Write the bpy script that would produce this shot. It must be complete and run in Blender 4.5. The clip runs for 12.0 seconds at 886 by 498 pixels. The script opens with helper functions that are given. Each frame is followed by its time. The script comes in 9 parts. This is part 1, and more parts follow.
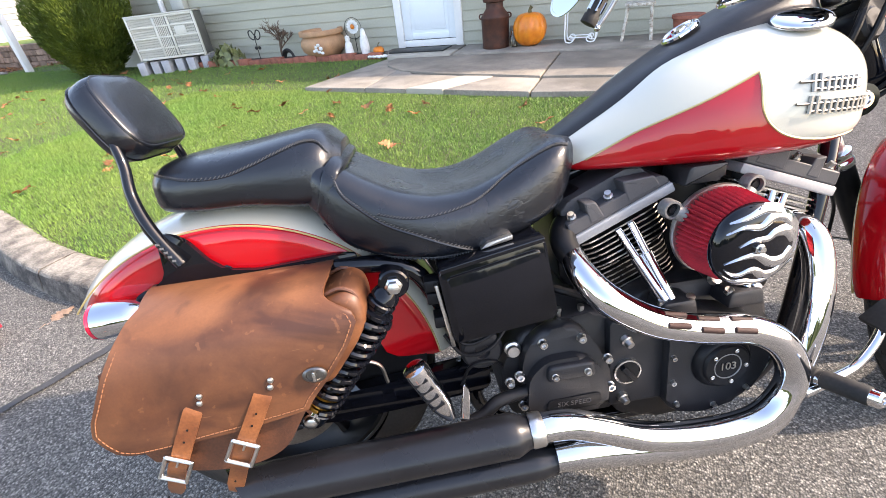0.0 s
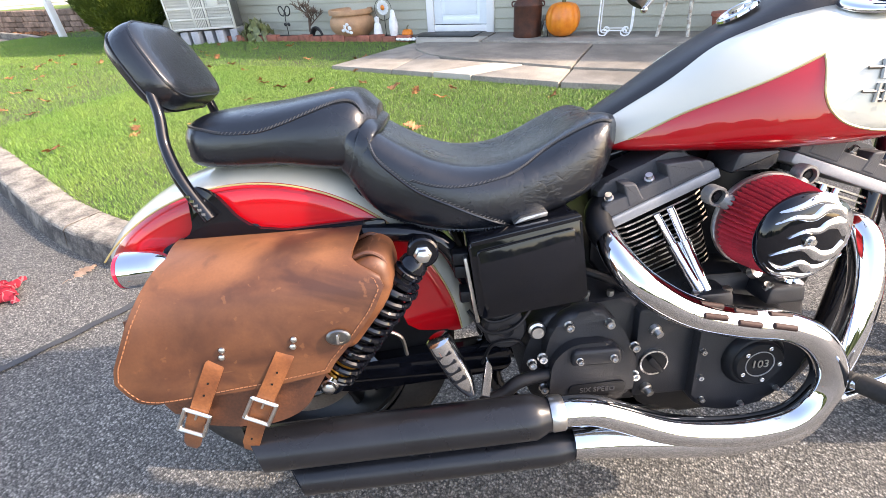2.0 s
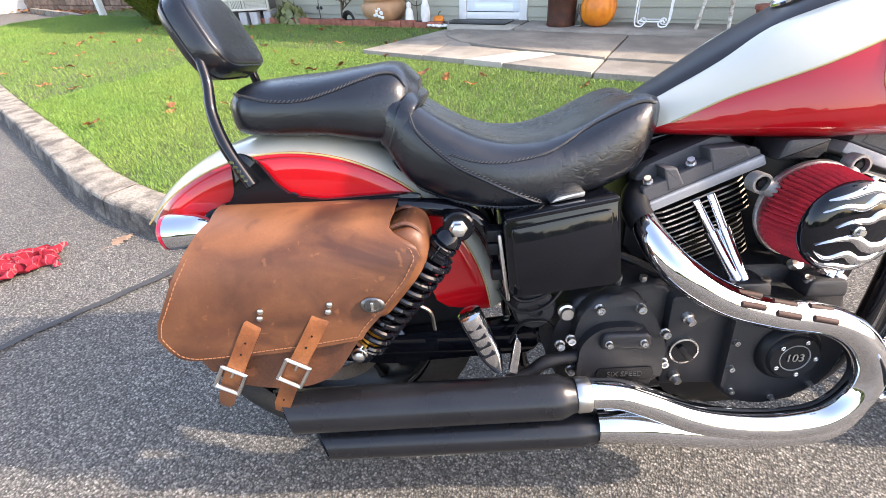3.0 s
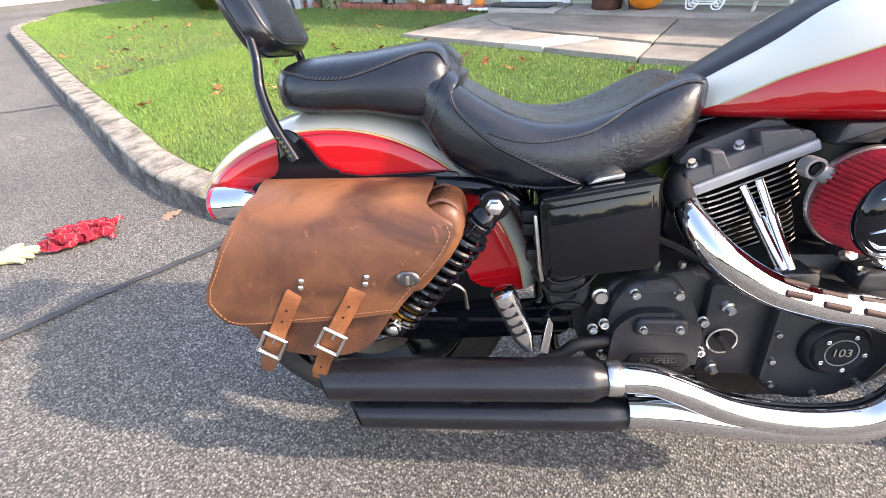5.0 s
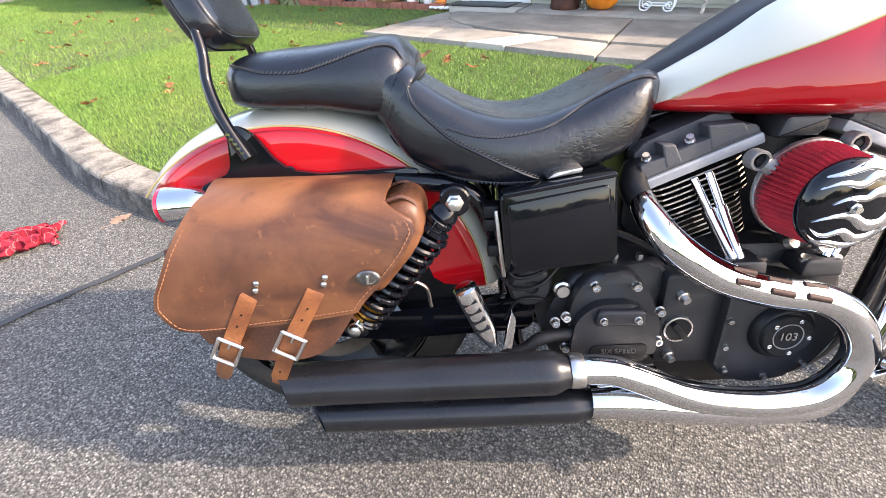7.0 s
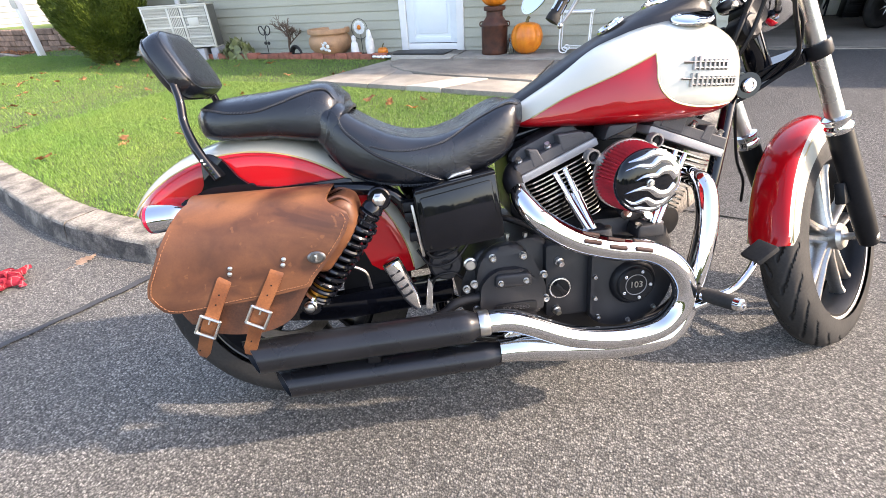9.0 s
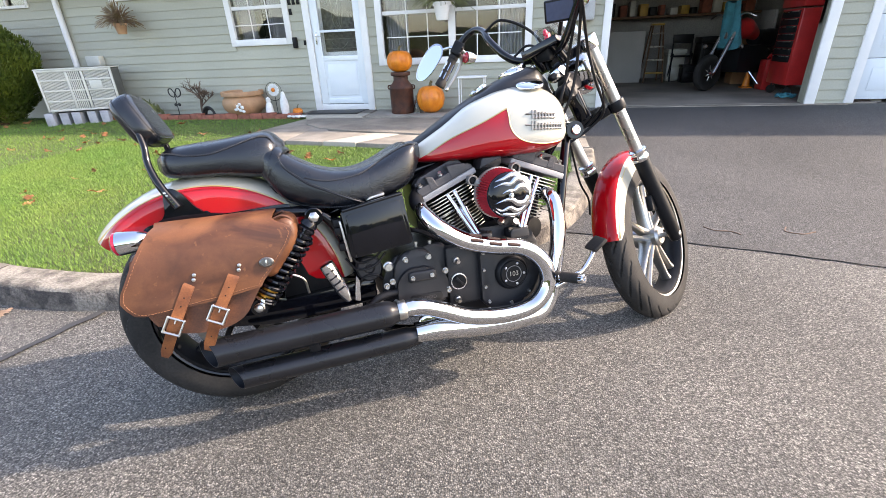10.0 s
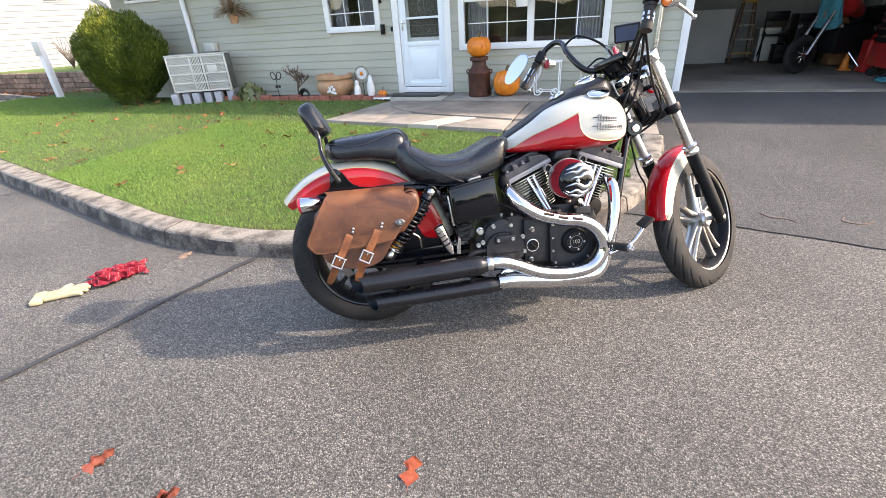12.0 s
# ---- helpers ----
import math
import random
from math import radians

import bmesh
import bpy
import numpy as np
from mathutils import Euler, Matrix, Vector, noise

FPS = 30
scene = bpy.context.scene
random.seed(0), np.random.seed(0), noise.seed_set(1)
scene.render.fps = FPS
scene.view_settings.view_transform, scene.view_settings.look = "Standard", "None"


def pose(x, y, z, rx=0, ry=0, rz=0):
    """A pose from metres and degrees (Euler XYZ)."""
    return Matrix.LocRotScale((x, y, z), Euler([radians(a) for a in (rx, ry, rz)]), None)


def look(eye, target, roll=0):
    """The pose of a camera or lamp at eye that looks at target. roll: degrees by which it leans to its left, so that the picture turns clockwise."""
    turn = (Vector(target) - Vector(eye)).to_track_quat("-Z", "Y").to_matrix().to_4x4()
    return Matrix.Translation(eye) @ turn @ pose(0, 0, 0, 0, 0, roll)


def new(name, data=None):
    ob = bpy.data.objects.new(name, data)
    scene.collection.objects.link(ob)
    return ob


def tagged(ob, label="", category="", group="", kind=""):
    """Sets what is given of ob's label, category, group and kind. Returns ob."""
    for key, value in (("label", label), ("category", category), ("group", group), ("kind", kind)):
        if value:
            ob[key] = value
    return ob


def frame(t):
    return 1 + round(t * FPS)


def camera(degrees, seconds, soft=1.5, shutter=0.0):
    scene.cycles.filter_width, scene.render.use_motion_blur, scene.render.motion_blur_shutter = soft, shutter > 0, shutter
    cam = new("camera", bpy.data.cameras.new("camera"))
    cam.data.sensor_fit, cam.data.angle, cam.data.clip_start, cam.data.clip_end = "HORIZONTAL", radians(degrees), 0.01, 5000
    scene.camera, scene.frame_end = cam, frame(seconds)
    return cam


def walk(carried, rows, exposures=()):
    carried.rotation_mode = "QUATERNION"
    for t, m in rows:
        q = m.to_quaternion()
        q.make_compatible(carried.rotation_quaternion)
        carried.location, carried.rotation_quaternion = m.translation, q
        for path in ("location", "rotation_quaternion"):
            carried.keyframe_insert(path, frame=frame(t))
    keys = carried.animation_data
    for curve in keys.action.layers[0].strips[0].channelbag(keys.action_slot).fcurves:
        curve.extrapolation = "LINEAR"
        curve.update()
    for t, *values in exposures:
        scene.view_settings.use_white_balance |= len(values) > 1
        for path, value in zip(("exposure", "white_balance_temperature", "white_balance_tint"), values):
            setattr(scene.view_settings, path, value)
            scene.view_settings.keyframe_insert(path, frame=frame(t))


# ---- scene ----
cam = camera(89.6, 12.0, soft=0.55)
PATH = [
    (0, (0.178, 0.273, 1.031), (-0.531, 1.814, -0.027), -7.0),
    (0.5, (0.152, 0.305, 1.016), (-0.499, 1.846, -0.081), -5.8),
    (1, (0.135, 0.284, 1.004), (-0.575, 1.789, -0.105), -5.6),
    (1.5, (0.149, 0.264, 1.004), (-0.602, 1.76, -0.091), -5.0),
    (2, (0.149, 0.259, 0.997), (-0.607, 1.757, -0.092), -4.2),
    (2.5, (0.134, 0.241, 0.987), (-0.661, 1.706, -0.117), -3.6),
    (4.3, (0.136, 0.218, 0.972), (-0.761, 1.597, -0.166), -3.5),
    (4.5, (0.136, 0.213, 0.972), (-0.782, 1.573, -0.172), -3.8),
    (5, (0.139, 0.213, 0.972), (-0.797, 1.55, -0.183), -4.2),
    (5.5, (0.14, 0.216, 0.969), (-0.791, 1.556, -0.188), -4.3),
    (6, (0.137, 0.216, 0.973), (-0.786, 1.566, -0.178), -4.3),
    (6.5, (0.147, 0.208, 0.97), (-0.745, 1.574, -0.188), -3.8),
    (7, (0.145, 0.224, 0.963), (-0.667, 1.632, -0.202), -2.7),
    (7.2, (0.153, 0.222, 0.958), (-0.633, 1.648, -0.205), -2.1),
    (8.8, (0.304, 0.042, 0.984), (-0.402, 1.568, -0.098), -3.8),
    (8.9, (0.339, 0.016, 0.993), (-0.381, 1.552, -0.067), -3.3),
    (9, (0.328, 0.022, 1.004), (-0.367, 1.588, -0.027), -3.8),
    (9.2, (0.347, -0.026, 1.023), (-0.309, 1.593, 0.049), -3.5),
    (9.5, (0.385, -0.114, 1.03), (-0.187, 1.575, 0.126), -2.9),
    (9.8, (0.411, -0.238, 1.012), (-0.029, 1.521, 0.169), -2.0),
    (10, (0.449, -0.289, 1.035), (0.059, 1.484, 0.196), -2.5),
    (10.5, (0.535, -0.407, 1.097), (0.157, 1.351, 0.221), -4.4),
    (11, (0.556, -0.572, 1.175), (0.056, 1.163, 0.314), -6.3),
    (11.5, (0.464, -0.712, 1.188), (-0.234, 0.976, 0.372), -7.6),
    (12, (0.481, -0.731, 1.199), (-0.169, 0.925, 0.285), -3.6),
]
walk(cam, [(t, look(eye, target, roll)) for t, eye, target, roll in PATH], [(0.0, 2.2, 7600, 18), (2.5, 2.26, 7600, 18), (7.0, 2.3, 7600, 18), (9.0, 2.22, 7600, 18), (10.5, 2.0, 7600, 18), (12.0, 1.96, 7600, 18)])

# ---- light ----
SUN = Vector((0.779, 0.268, 0.566)).normalized()
world = bpy.data.worlds.new("sky")
scene.world = world
world.use_nodes = True
wn = world.node_tree.nodes
sky = wn.new("ShaderNodeTexSky")
sky.sky_type = "NISHITA"
sky.sun_disc = False
sky.sun_elevation = math.asin(SUN.z)
sky.sun_rotation = math.atan2(SUN.x, SUN.y)
sky.air_density, sky.dust_density, sky.ozone_density = 1.0, 1.5, 1.0
wn["Background"].inputs["Strength"].default_value = 0.19
world.node_tree.links.new(sky.outputs["Color"], wn["Background"].inputs["Color"])
sun = new("sun", bpy.data.lights.new("sun", "SUN"))
sun.data.energy, sun.data.angle, sun.data.color = 2.15, radians(1.4), (1.0, 0.94, 0.85)
sun.matrix_world = look(SUN * 60, (0, 0, 0))

# ---- materials ----
def mat(name, color, rough=0.5, metal=0.0, var=0.15, scale=8.0, fine=90.0, bump=0.1, dist=0.002, color2=None, coat=0.0, rvar=0.1,
        spread=(0.35, 0.65), rand=0.0, spec=0.5):
    """A surface with coarse stains and fine grain in colour, gloss and relief. Scales are cells per metre."""
    m = bpy.data.materials.new(name)
    m.use_nodes = True
    n, l = m.node_tree.nodes, m.node_tree.links
    b = n["Principled BSDF"]
    b.inputs["Metallic"].default_value = metal
    b.inputs["Coat Weight"].default_value = coat
    b.inputs["Coat Roughness"].default_value = 0.03
    b.inputs["Specular IOR Level"].default_value = spec
    tc = n.new("ShaderNodeTexCoord")
    coarse = n.new("ShaderNodeTexNoise")
    coarse.inputs["Scale"].default_value, coarse.inputs["Detail"].default_value = scale, 6
    grain = n.new("ShaderNodeTexNoise")
    grain.inputs["Scale"].default_value, grain.inputs["Detail"].default_value = fine, 3
    for t in (coarse, grain):
        l.new(tc.outputs["Object"], t.inputs["Vector"])
    ramp = n.new("ShaderNodeValToRGB")
    c2 = color2 or tuple(c * (1 - var) for c in color)
    c1 = color if color2 else tuple(min(1, c * (1 + 0.5 * var)) for c in color)
    ramp.color_ramp.elements[0].position, ramp.color_ramp.elements[1].position = spread
    ramp.color_ramp.elements[0].color, ramp.color_ramp.elements[1].color = (*c2, 1), (*c1, 1)
    l.new(coarse.outputs["Fac"], ramp.inputs["Fac"])
    mix = n.new("ShaderNodeMix")
    mix.data_type, mix.blend_type = "RGBA", "OVERLAY"
    mix.inputs["Factor"].default_value = min(1.0, var * 1.5)
    l.new(ramp.outputs["Color"], mix.inputs["A"])
    l.new(grain.outputs["Fac"], mix.inputs["B"])
    out = mix.outputs["Result"]
    if rand:
        info = n.new("ShaderNodeObjectInfo")
        rng = n.new("ShaderNodeMapRange")
        rng.inputs["To Min"].default_value, rng.inputs["To Max"].default_value = 1 - rand, 1 + rand
        l.new(info.outputs["Random"], rng.inputs["Value"])
        hsv = n.new("ShaderNodeHueSaturation")
        l.new(rng.outputs["Result"], hsv.inputs["Value"])
        l.new(out, hsv.inputs["Color"])
        out = hsv.outputs["Color"]
    l.new(out, b.inputs["Base Color"])
    rr = n.new("ShaderNodeMapRange")
    rr.inputs["To Min"].default_value, rr.inputs["To Max"].default_value = max(0, rough - rvar), min(1, rough + rvar)
    l.new(coarse.outputs["Fac"], rr.inputs["Value"])
    l.new(rr.outputs["Result"], b.inputs["Roughness"])
    if bump:
        bp = n.new("ShaderNodeBump")
        bp.inputs["Strength"].default_value, bp.inputs["Distance"].default_value = bump, dist
        l.new(grain.outputs["Fac"], bp.inputs["Height"])
        l.new(bp.outputs["Normal"], b.inputs["Normal"])
    return m


def asphalt(name, dark, light, stone, wear):
    """Tarmac: binder with stones of about 8 mm, worn to grey in patches."""
    m = mat(name, light, 0.85, 0, 0.2, 0.9, 160.0, 0.0, color2=dark, rvar=0.08)
    n, l = m.node_tree.nodes, m.node_tree.links
    b, tc = n["Principled BSDF"], n["Texture Coordinate"]
    v = n.new("ShaderNodeTexVoronoi")
    v.inputs["Scale"].default_value = 185
    jig, off = n.new("ShaderNodeTexNoise"), n.new("ShaderNodeVectorMath")
    jig.inputs["Scale"].default_value, jig.inputs["Detail"].default_value = 260, 2
    off.operation = "MULTIPLY_ADD"
    off.inputs[1].default_value = (0.006, 0.006, 0.006)
    l.new(tc.outputs["Object"], jig.inputs["Vector"])
    l.new(jig.outputs["Color"], off.inputs[0])
    l.new(tc.outputs["Object"], off.inputs[2])
    l.new(off.outputs["Vector"], v.inputs["Vector"])
    sep = n.new("ShaderNodeSeparateColor")
    l.new(v.outputs["Color"], sep.inputs["Color"])
    r = n.new("ShaderNodeValToRGB")
    e = r.color_ramp.elements
    e[0].position, e[0].color = 0.0, (0.4, 0.4, 0.41, 1)
    e[1].position, e[1].color = 1.0, (stone, stone * 0.98, stone * 0.95, 1)
    for at_, c_ in ((0.35, 0.76), (0.7, 1.12), (0.9, 1.65)):
        e.new(at_).color = (c_, c_, c_ * 0.98, 1)
    l.new(sep.outputs["Red"], r.inputs["Fac"])
    mul = n.new("ShaderNodeMix")
    mul.data_type, mul.blend_type = "RGBA", "MULTIPLY"
    mul.inputs["Factor"].default_value = 1.0
    l.new(b.inputs["Base Color"].links[0].from_socket, mul.inputs["A"])
    l.new(r.outputs["Color"], mul.inputs["B"])
    gap = n.new("ShaderNodeMapRange")
    gap.inputs["From Min"].default_value, gap.inputs["From Max"].default_value = 0.3, 0.7
    gap.inputs["To Min"].default_value, gap.inputs["To Max"].default_value = 1.0, wear
    l.new(v.outputs["Distance"], gap.inputs["Value"])
    mul2 = n.new("ShaderNodeMix")
    mul2.data_type, mul2.blend_type = "RGBA", "MULTIPLY"
    mul2.inputs["Factor"].default_value = 1.0
    l.new(mul.outputs["Result"], mul2.inputs["A"])
    l.new(gap.outputs["Result"], mul2.inputs["B"])
    l.new(mul2.outputs["Result"], b.inputs["Base Color"])
    bp = n.new("ShaderNodeBump")
    bp.invert = True
    bp.inputs["Strength"].default_value, bp.inputs["Distance"].default_value = 1.0, 0.0045
    l.new(v.outputs["Distance"], bp.inputs["Height"])
    l.new(bp.outputs["Normal"], b.inputs["Normal"])
    return m


def glass(name, tint=(1, 1, 1), rough=0.0):
    m = bpy.data.materials.new(name)
    m.use_nodes = True
    b = m.node_tree.nodes["Principled BSDF"]
    b.inputs["Base Color"].default_value = (*tint, 1)
    b.inputs["Transmission Weight"].default_value = 1.0
    b.inputs["Roughness"].default_value = rough
    return m


M = {
    "asphalt": asphalt("asphalt", (0.123, 0.118, 0.109), (0.187, 0.178, 0.163), 2.1, 0.3),
    "drive": asphalt("drive_asphalt", (0.066, 0.066, 0.067), (0.106, 0.104, 0.104), 2.3, 0.35),
    "seal": mat("crack_sealer", (0.035, 0.034, 0.034), 0.7, 0, 0.3, 6, 120, 0.3),
    "soil": mat("soil", (0.05, 0.045, 0.02), 0.9, 0, 0.4, 6, 80, 0.5, 0.01, color2=(0.035, 0.06, 0.012)),
    "grass": mat("grass", (0.166, 0.254, 0.056), 0.5, 0, 0.25, 1.6, 40, 0.0, color2=(0.114, 0.226, 0.042), spread=(0.3, 0.7), spec=0.3),
    # darker, mottled concrete for the kerb's upright faces
    "kerb_face": mat("kerb_face", (0.2, 0.175, 0.145), 0.95, 0, 0.6, 8, 90, 0.9, 0.008, color2=(0.045, 0.038, 0.034), spread=(0.4, 0.62)),
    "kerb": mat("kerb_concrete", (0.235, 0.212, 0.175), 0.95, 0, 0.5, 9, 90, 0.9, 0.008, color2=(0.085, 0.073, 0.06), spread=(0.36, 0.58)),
    "walk": mat("walk_concrete", (0.27, 0.24, 0.2), 0.9, 0, 0.35, 3.5, 90, 0.5, 0.004, color2=(0.15, 0.132, 0.108), rand=0.12),
    "dash_leather": mat("smooth_leather", (0.012, 0.012, 0.013), 0.42, 0, 0.2, 12, 160, 0.15, 0.001, spec=0.4),
    "walk_old": mat("old_concrete", (0.26, 0.225, 0.18), 0.9, 0, 0.35, 3.0, 90, 0.5, 0.003, color2=(0.15, 0.13, 0.105), rand=0.06),
    "walk_new": mat("patched_concrete", (0.37, 0.34, 0.285), 0.85, 0, 0.12, 3.0, 110, 0.3),
    "siding": mat("vinyl_siding", (0.385, 0.38, 0.305), 0.55, 0, 0.07, 1.2, 60, 0.06, 0.001, rand=0.03),
    "trim": mat("white_trim", (0.8, 0.8, 0.79), 0.45, 0, 0.06, 3, 60, 0.05),
    "door": mat("white_door", (0.74, 0.79, 0.82), 0.35, 0, 0.04, 2, 60, 0.03),
    "dark": mat("dark_interior", (0.05, 0.045, 0.04), 0.8, 0, 0.4, 3, 30, 0.1),
    "shingle": mat("roof_shingle", (0.19, 0.19, 0.185), 0.95, 0, 0.4, 7, 60, 0.8, 0.006, color2=(0.12, 0.12, 0.115), spec=0.1),
    "white_siding": mat("white_siding", (0.42, 0.415, 0.395), 0.6, 0, 0.06, 1, 40, 0.05),
    "garage_floor": mat("garage_floor", (0.3, 0.26, 0.22), 0.75, 0, 0.4, 1.5, 60, 0.2, color2=(0.16, 0.14, 0.12)),
    "bare_wall": mat("bare_wall", (0.34, 0.33, 0.32), 0.9, 0, 0.3, 1.2, 40, 0.1),
    "drywall": mat("drywall", (0.42, 0.41, 0.39), 0.85, 0, 0.12, 1.5, 60, 0.05),
    "chrome": mat("chrome", (0.64, 0.65, 0.67), 0.035, 1.0, 0.03, 6, 90, 0.0, rvar=0.025),
    "steel": mat("brushed_steel", (0.58, 0.57, 0.55), 0.28, 1.0, 0.1, 10, 200, 0.05),
    "alloy": mat("cast_alloy", (0.5, 0.49, 0.47), 0.36, 1.0, 0.15, 12, 180, 0.1),
    "black": mat("gloss_black", (0.003, 0.0036, 0.0058), 0.06, 0, 0.2, 6, 60, 0.0, rvar=0.03, spec=0.4),
    "satin": mat("satin_black", (0.0072, 0.0076, 0.009), 0.42, 0, 0.25, 7, 140, 0.08, 0.001, spec=0.2),
    "muffler": mat("black_ceramic", (0.0085, 0.0092, 0.0115), 0.28, 0, 0.2, 7, 160, 0.05, 0.0008, spec=0.4),
    "wrinkle": mat("wrinkle_black", (0.018, 0.018, 0.02), 0.44, 0, 0.2, 8, 420, 0.35, 0.0012, spec=0.35),
    "rubber": mat("tyre_rubber", (0.016, 0.0155, 0.015), 0.7, 0, 0.3, 9, 150, 0.15, 0.001, color2=(0.03, 0.028, 0.026), spec=0.22),
    "red": mat("red_paint", (0.35, 0.003, 0.006), 0.22, 0, 0.1, 4, 900, 0.0, coat=0.4, rvar=0.03, spec=0.1),
    "cream": mat("cream_paint", (0.44, 0.428, 0.362), 0.22, 0, 0.03, 4, 700, 0.0, coat=1.0, rvar=0.03),
    "gold": mat("pinstripe_gold", (0.42, 0.33, 0.14), 0.35, 0.3, 0.1, 9, 200, 0.0, coat=1.0),
    "seat": mat("black_leather", (0.005, 0.0066, 0.01), 0.26, 0, 0.25, 14, 240, 0.2, 0.0012, rvar=0.08, spec=0.55),
    "thread": mat("grey_thread", (0.05, 0.05, 0.05), 0.8, 0, 0.1, 9, 300, 0.0),
}

# each blade of grass has a green of its own
gn, gl = M["grass"].node_tree.nodes, M["grass"].node_tree.links
isl, tone = gn.new("ShaderNodeNewGeometry"), gn.new("ShaderNodeValToRGB")
for q, (p_, c_) in zip((tone.color_ramp.elements[0], tone.color_ramp.elements[1]), ((0.0, (0.6, 0.65, 0.55)), (1.0, (1.55, 1.45, 1.35)))):
    q.position, q.color = p_, (*c_, 1)
tone.color_ramp.elements.new(0.75).color = (1.0, 1.0, 0.95, 1)
gm = gn.new("ShaderNodeMix")
gm.data_type, gm.blend_type = "RGBA", "MULTIPLY"
gm.inputs["Factor"].default_value = 1.0
gl.new(isl.outputs["Random Per Island"], tone.inputs["Fac"])
gl.new(gn["Principled BSDF"].inputs["Base Color"].links[0].from_socket, gm.inputs["A"])
gl.new(tone.outputs["Color"], gm.inputs["B"])
gl.new(gm.outputs["Result"], gn["Principled BSDF"].inputs["Base Color"])

# creases over the leather
sn, sl = M["seat"].node_tree.nodes, M["seat"].node_tree.links
crease = sn.new("ShaderNodeTexNoise")
crease.inputs["Scale"].default_value, crease.inputs["Detail"].default_value, crease.inputs["Distortion"].default_value = 48, 4, 1.2
sl.new(sn["Texture Coordinate"].outputs["Object"], crease.inputs["Vector"])
cb = sn.new("ShaderNodeBump")
cb.inputs["Strength"].default_value, cb.inputs["Distance"].default_value = 0.14, 0.003
sl.new(crease.outputs["Fac"], cb.inputs["Height"])
sl.new(sn["Bump"].outputs["Normal"], cb.inputs["Normal"])
warp, vec = sn.new("ShaderNodeMix"), sn.new("ShaderNodeVectorMath")
warp.data_type = "RGBA"
warp.inputs["Factor"].default_value = 0.045
sl.new(sn["Texture Coordinate"].outputs["Object"], warp.inputs["A"])
sl.new(crease.outputs["Color"], warp.inputs["B"])
vec.operation = "MULTIPLY"
vec.inputs[1].default_value = (1.5, 0.6, 1.0)
sl.new(warp.outputs["Result"], vec.inputs[0])
cell = sn.new("ShaderNodeTexVoronoi")
cell.feature = "DISTANCE_TO_EDGE"
cell.inputs["Scale"].default_value = 48
sl.new(vec.outputs["Vector"], cell.inputs["Vector"])
fold = sn.new("ShaderNodeMapRange")
fold.inputs["From Max"].default_value = 0.2
sl.new(cell.outputs["Distance"], fold.inputs["Value"])
patch = sn.new("ShaderNodeTexNoise")
patch.inputs["Scale"].default_value, patch.inputs["Detail"].default_value = 9, 2
sl.new(sn["Texture Coordinate"].outputs["Object"], patch.inputs["Vector"])
worn = sn.new("ShaderNodeMapRange")
worn.inputs["From Min"].default_value, worn.inputs["From Max"].default_value = 0.4, 0.62
worn.inputs["To Max"].default_value = 0.3
sl.new(patch.outputs["Fac"], worn.inputs["Value"])
spot, where_ = sn.new("ShaderNodeSeparateXYZ"), sn.new("ShaderNodeMapRange")
sl.new(sn["Texture Coordinate"].outputs["Object"], spot.inputs["Vector"])
where_.inputs["From Min"].default_value, where_.inputs["From Max"].default_value = 0.4, 0.47
where_.inputs["To Min"].default_value = 0.12
sl.new(spot.outputs["X"], where_.inputs["Value"])
amount = sn.new("ShaderNodeMath")
amount.operation = "MULTIPLY"
sl.new(worn.outputs["Result"], amount.inputs[0])
sl.new(where_.outputs["Result"], amount.inputs[1])
wb = sn.new("ShaderNodeBump")
wb.inputs["Distance"].default_value = 0.0016
sl.new(amount.outputs["Value"], wb.inputs["Strength"])
sl.new(fold.outputs["Result"], wb.inputs["Height"])
sl.new(cb.outputs["Normal"], wb.inputs["Normal"])
sl.new(wb.outputs["Normal"], sn["Principled BSDF"].inputs["Normal"])


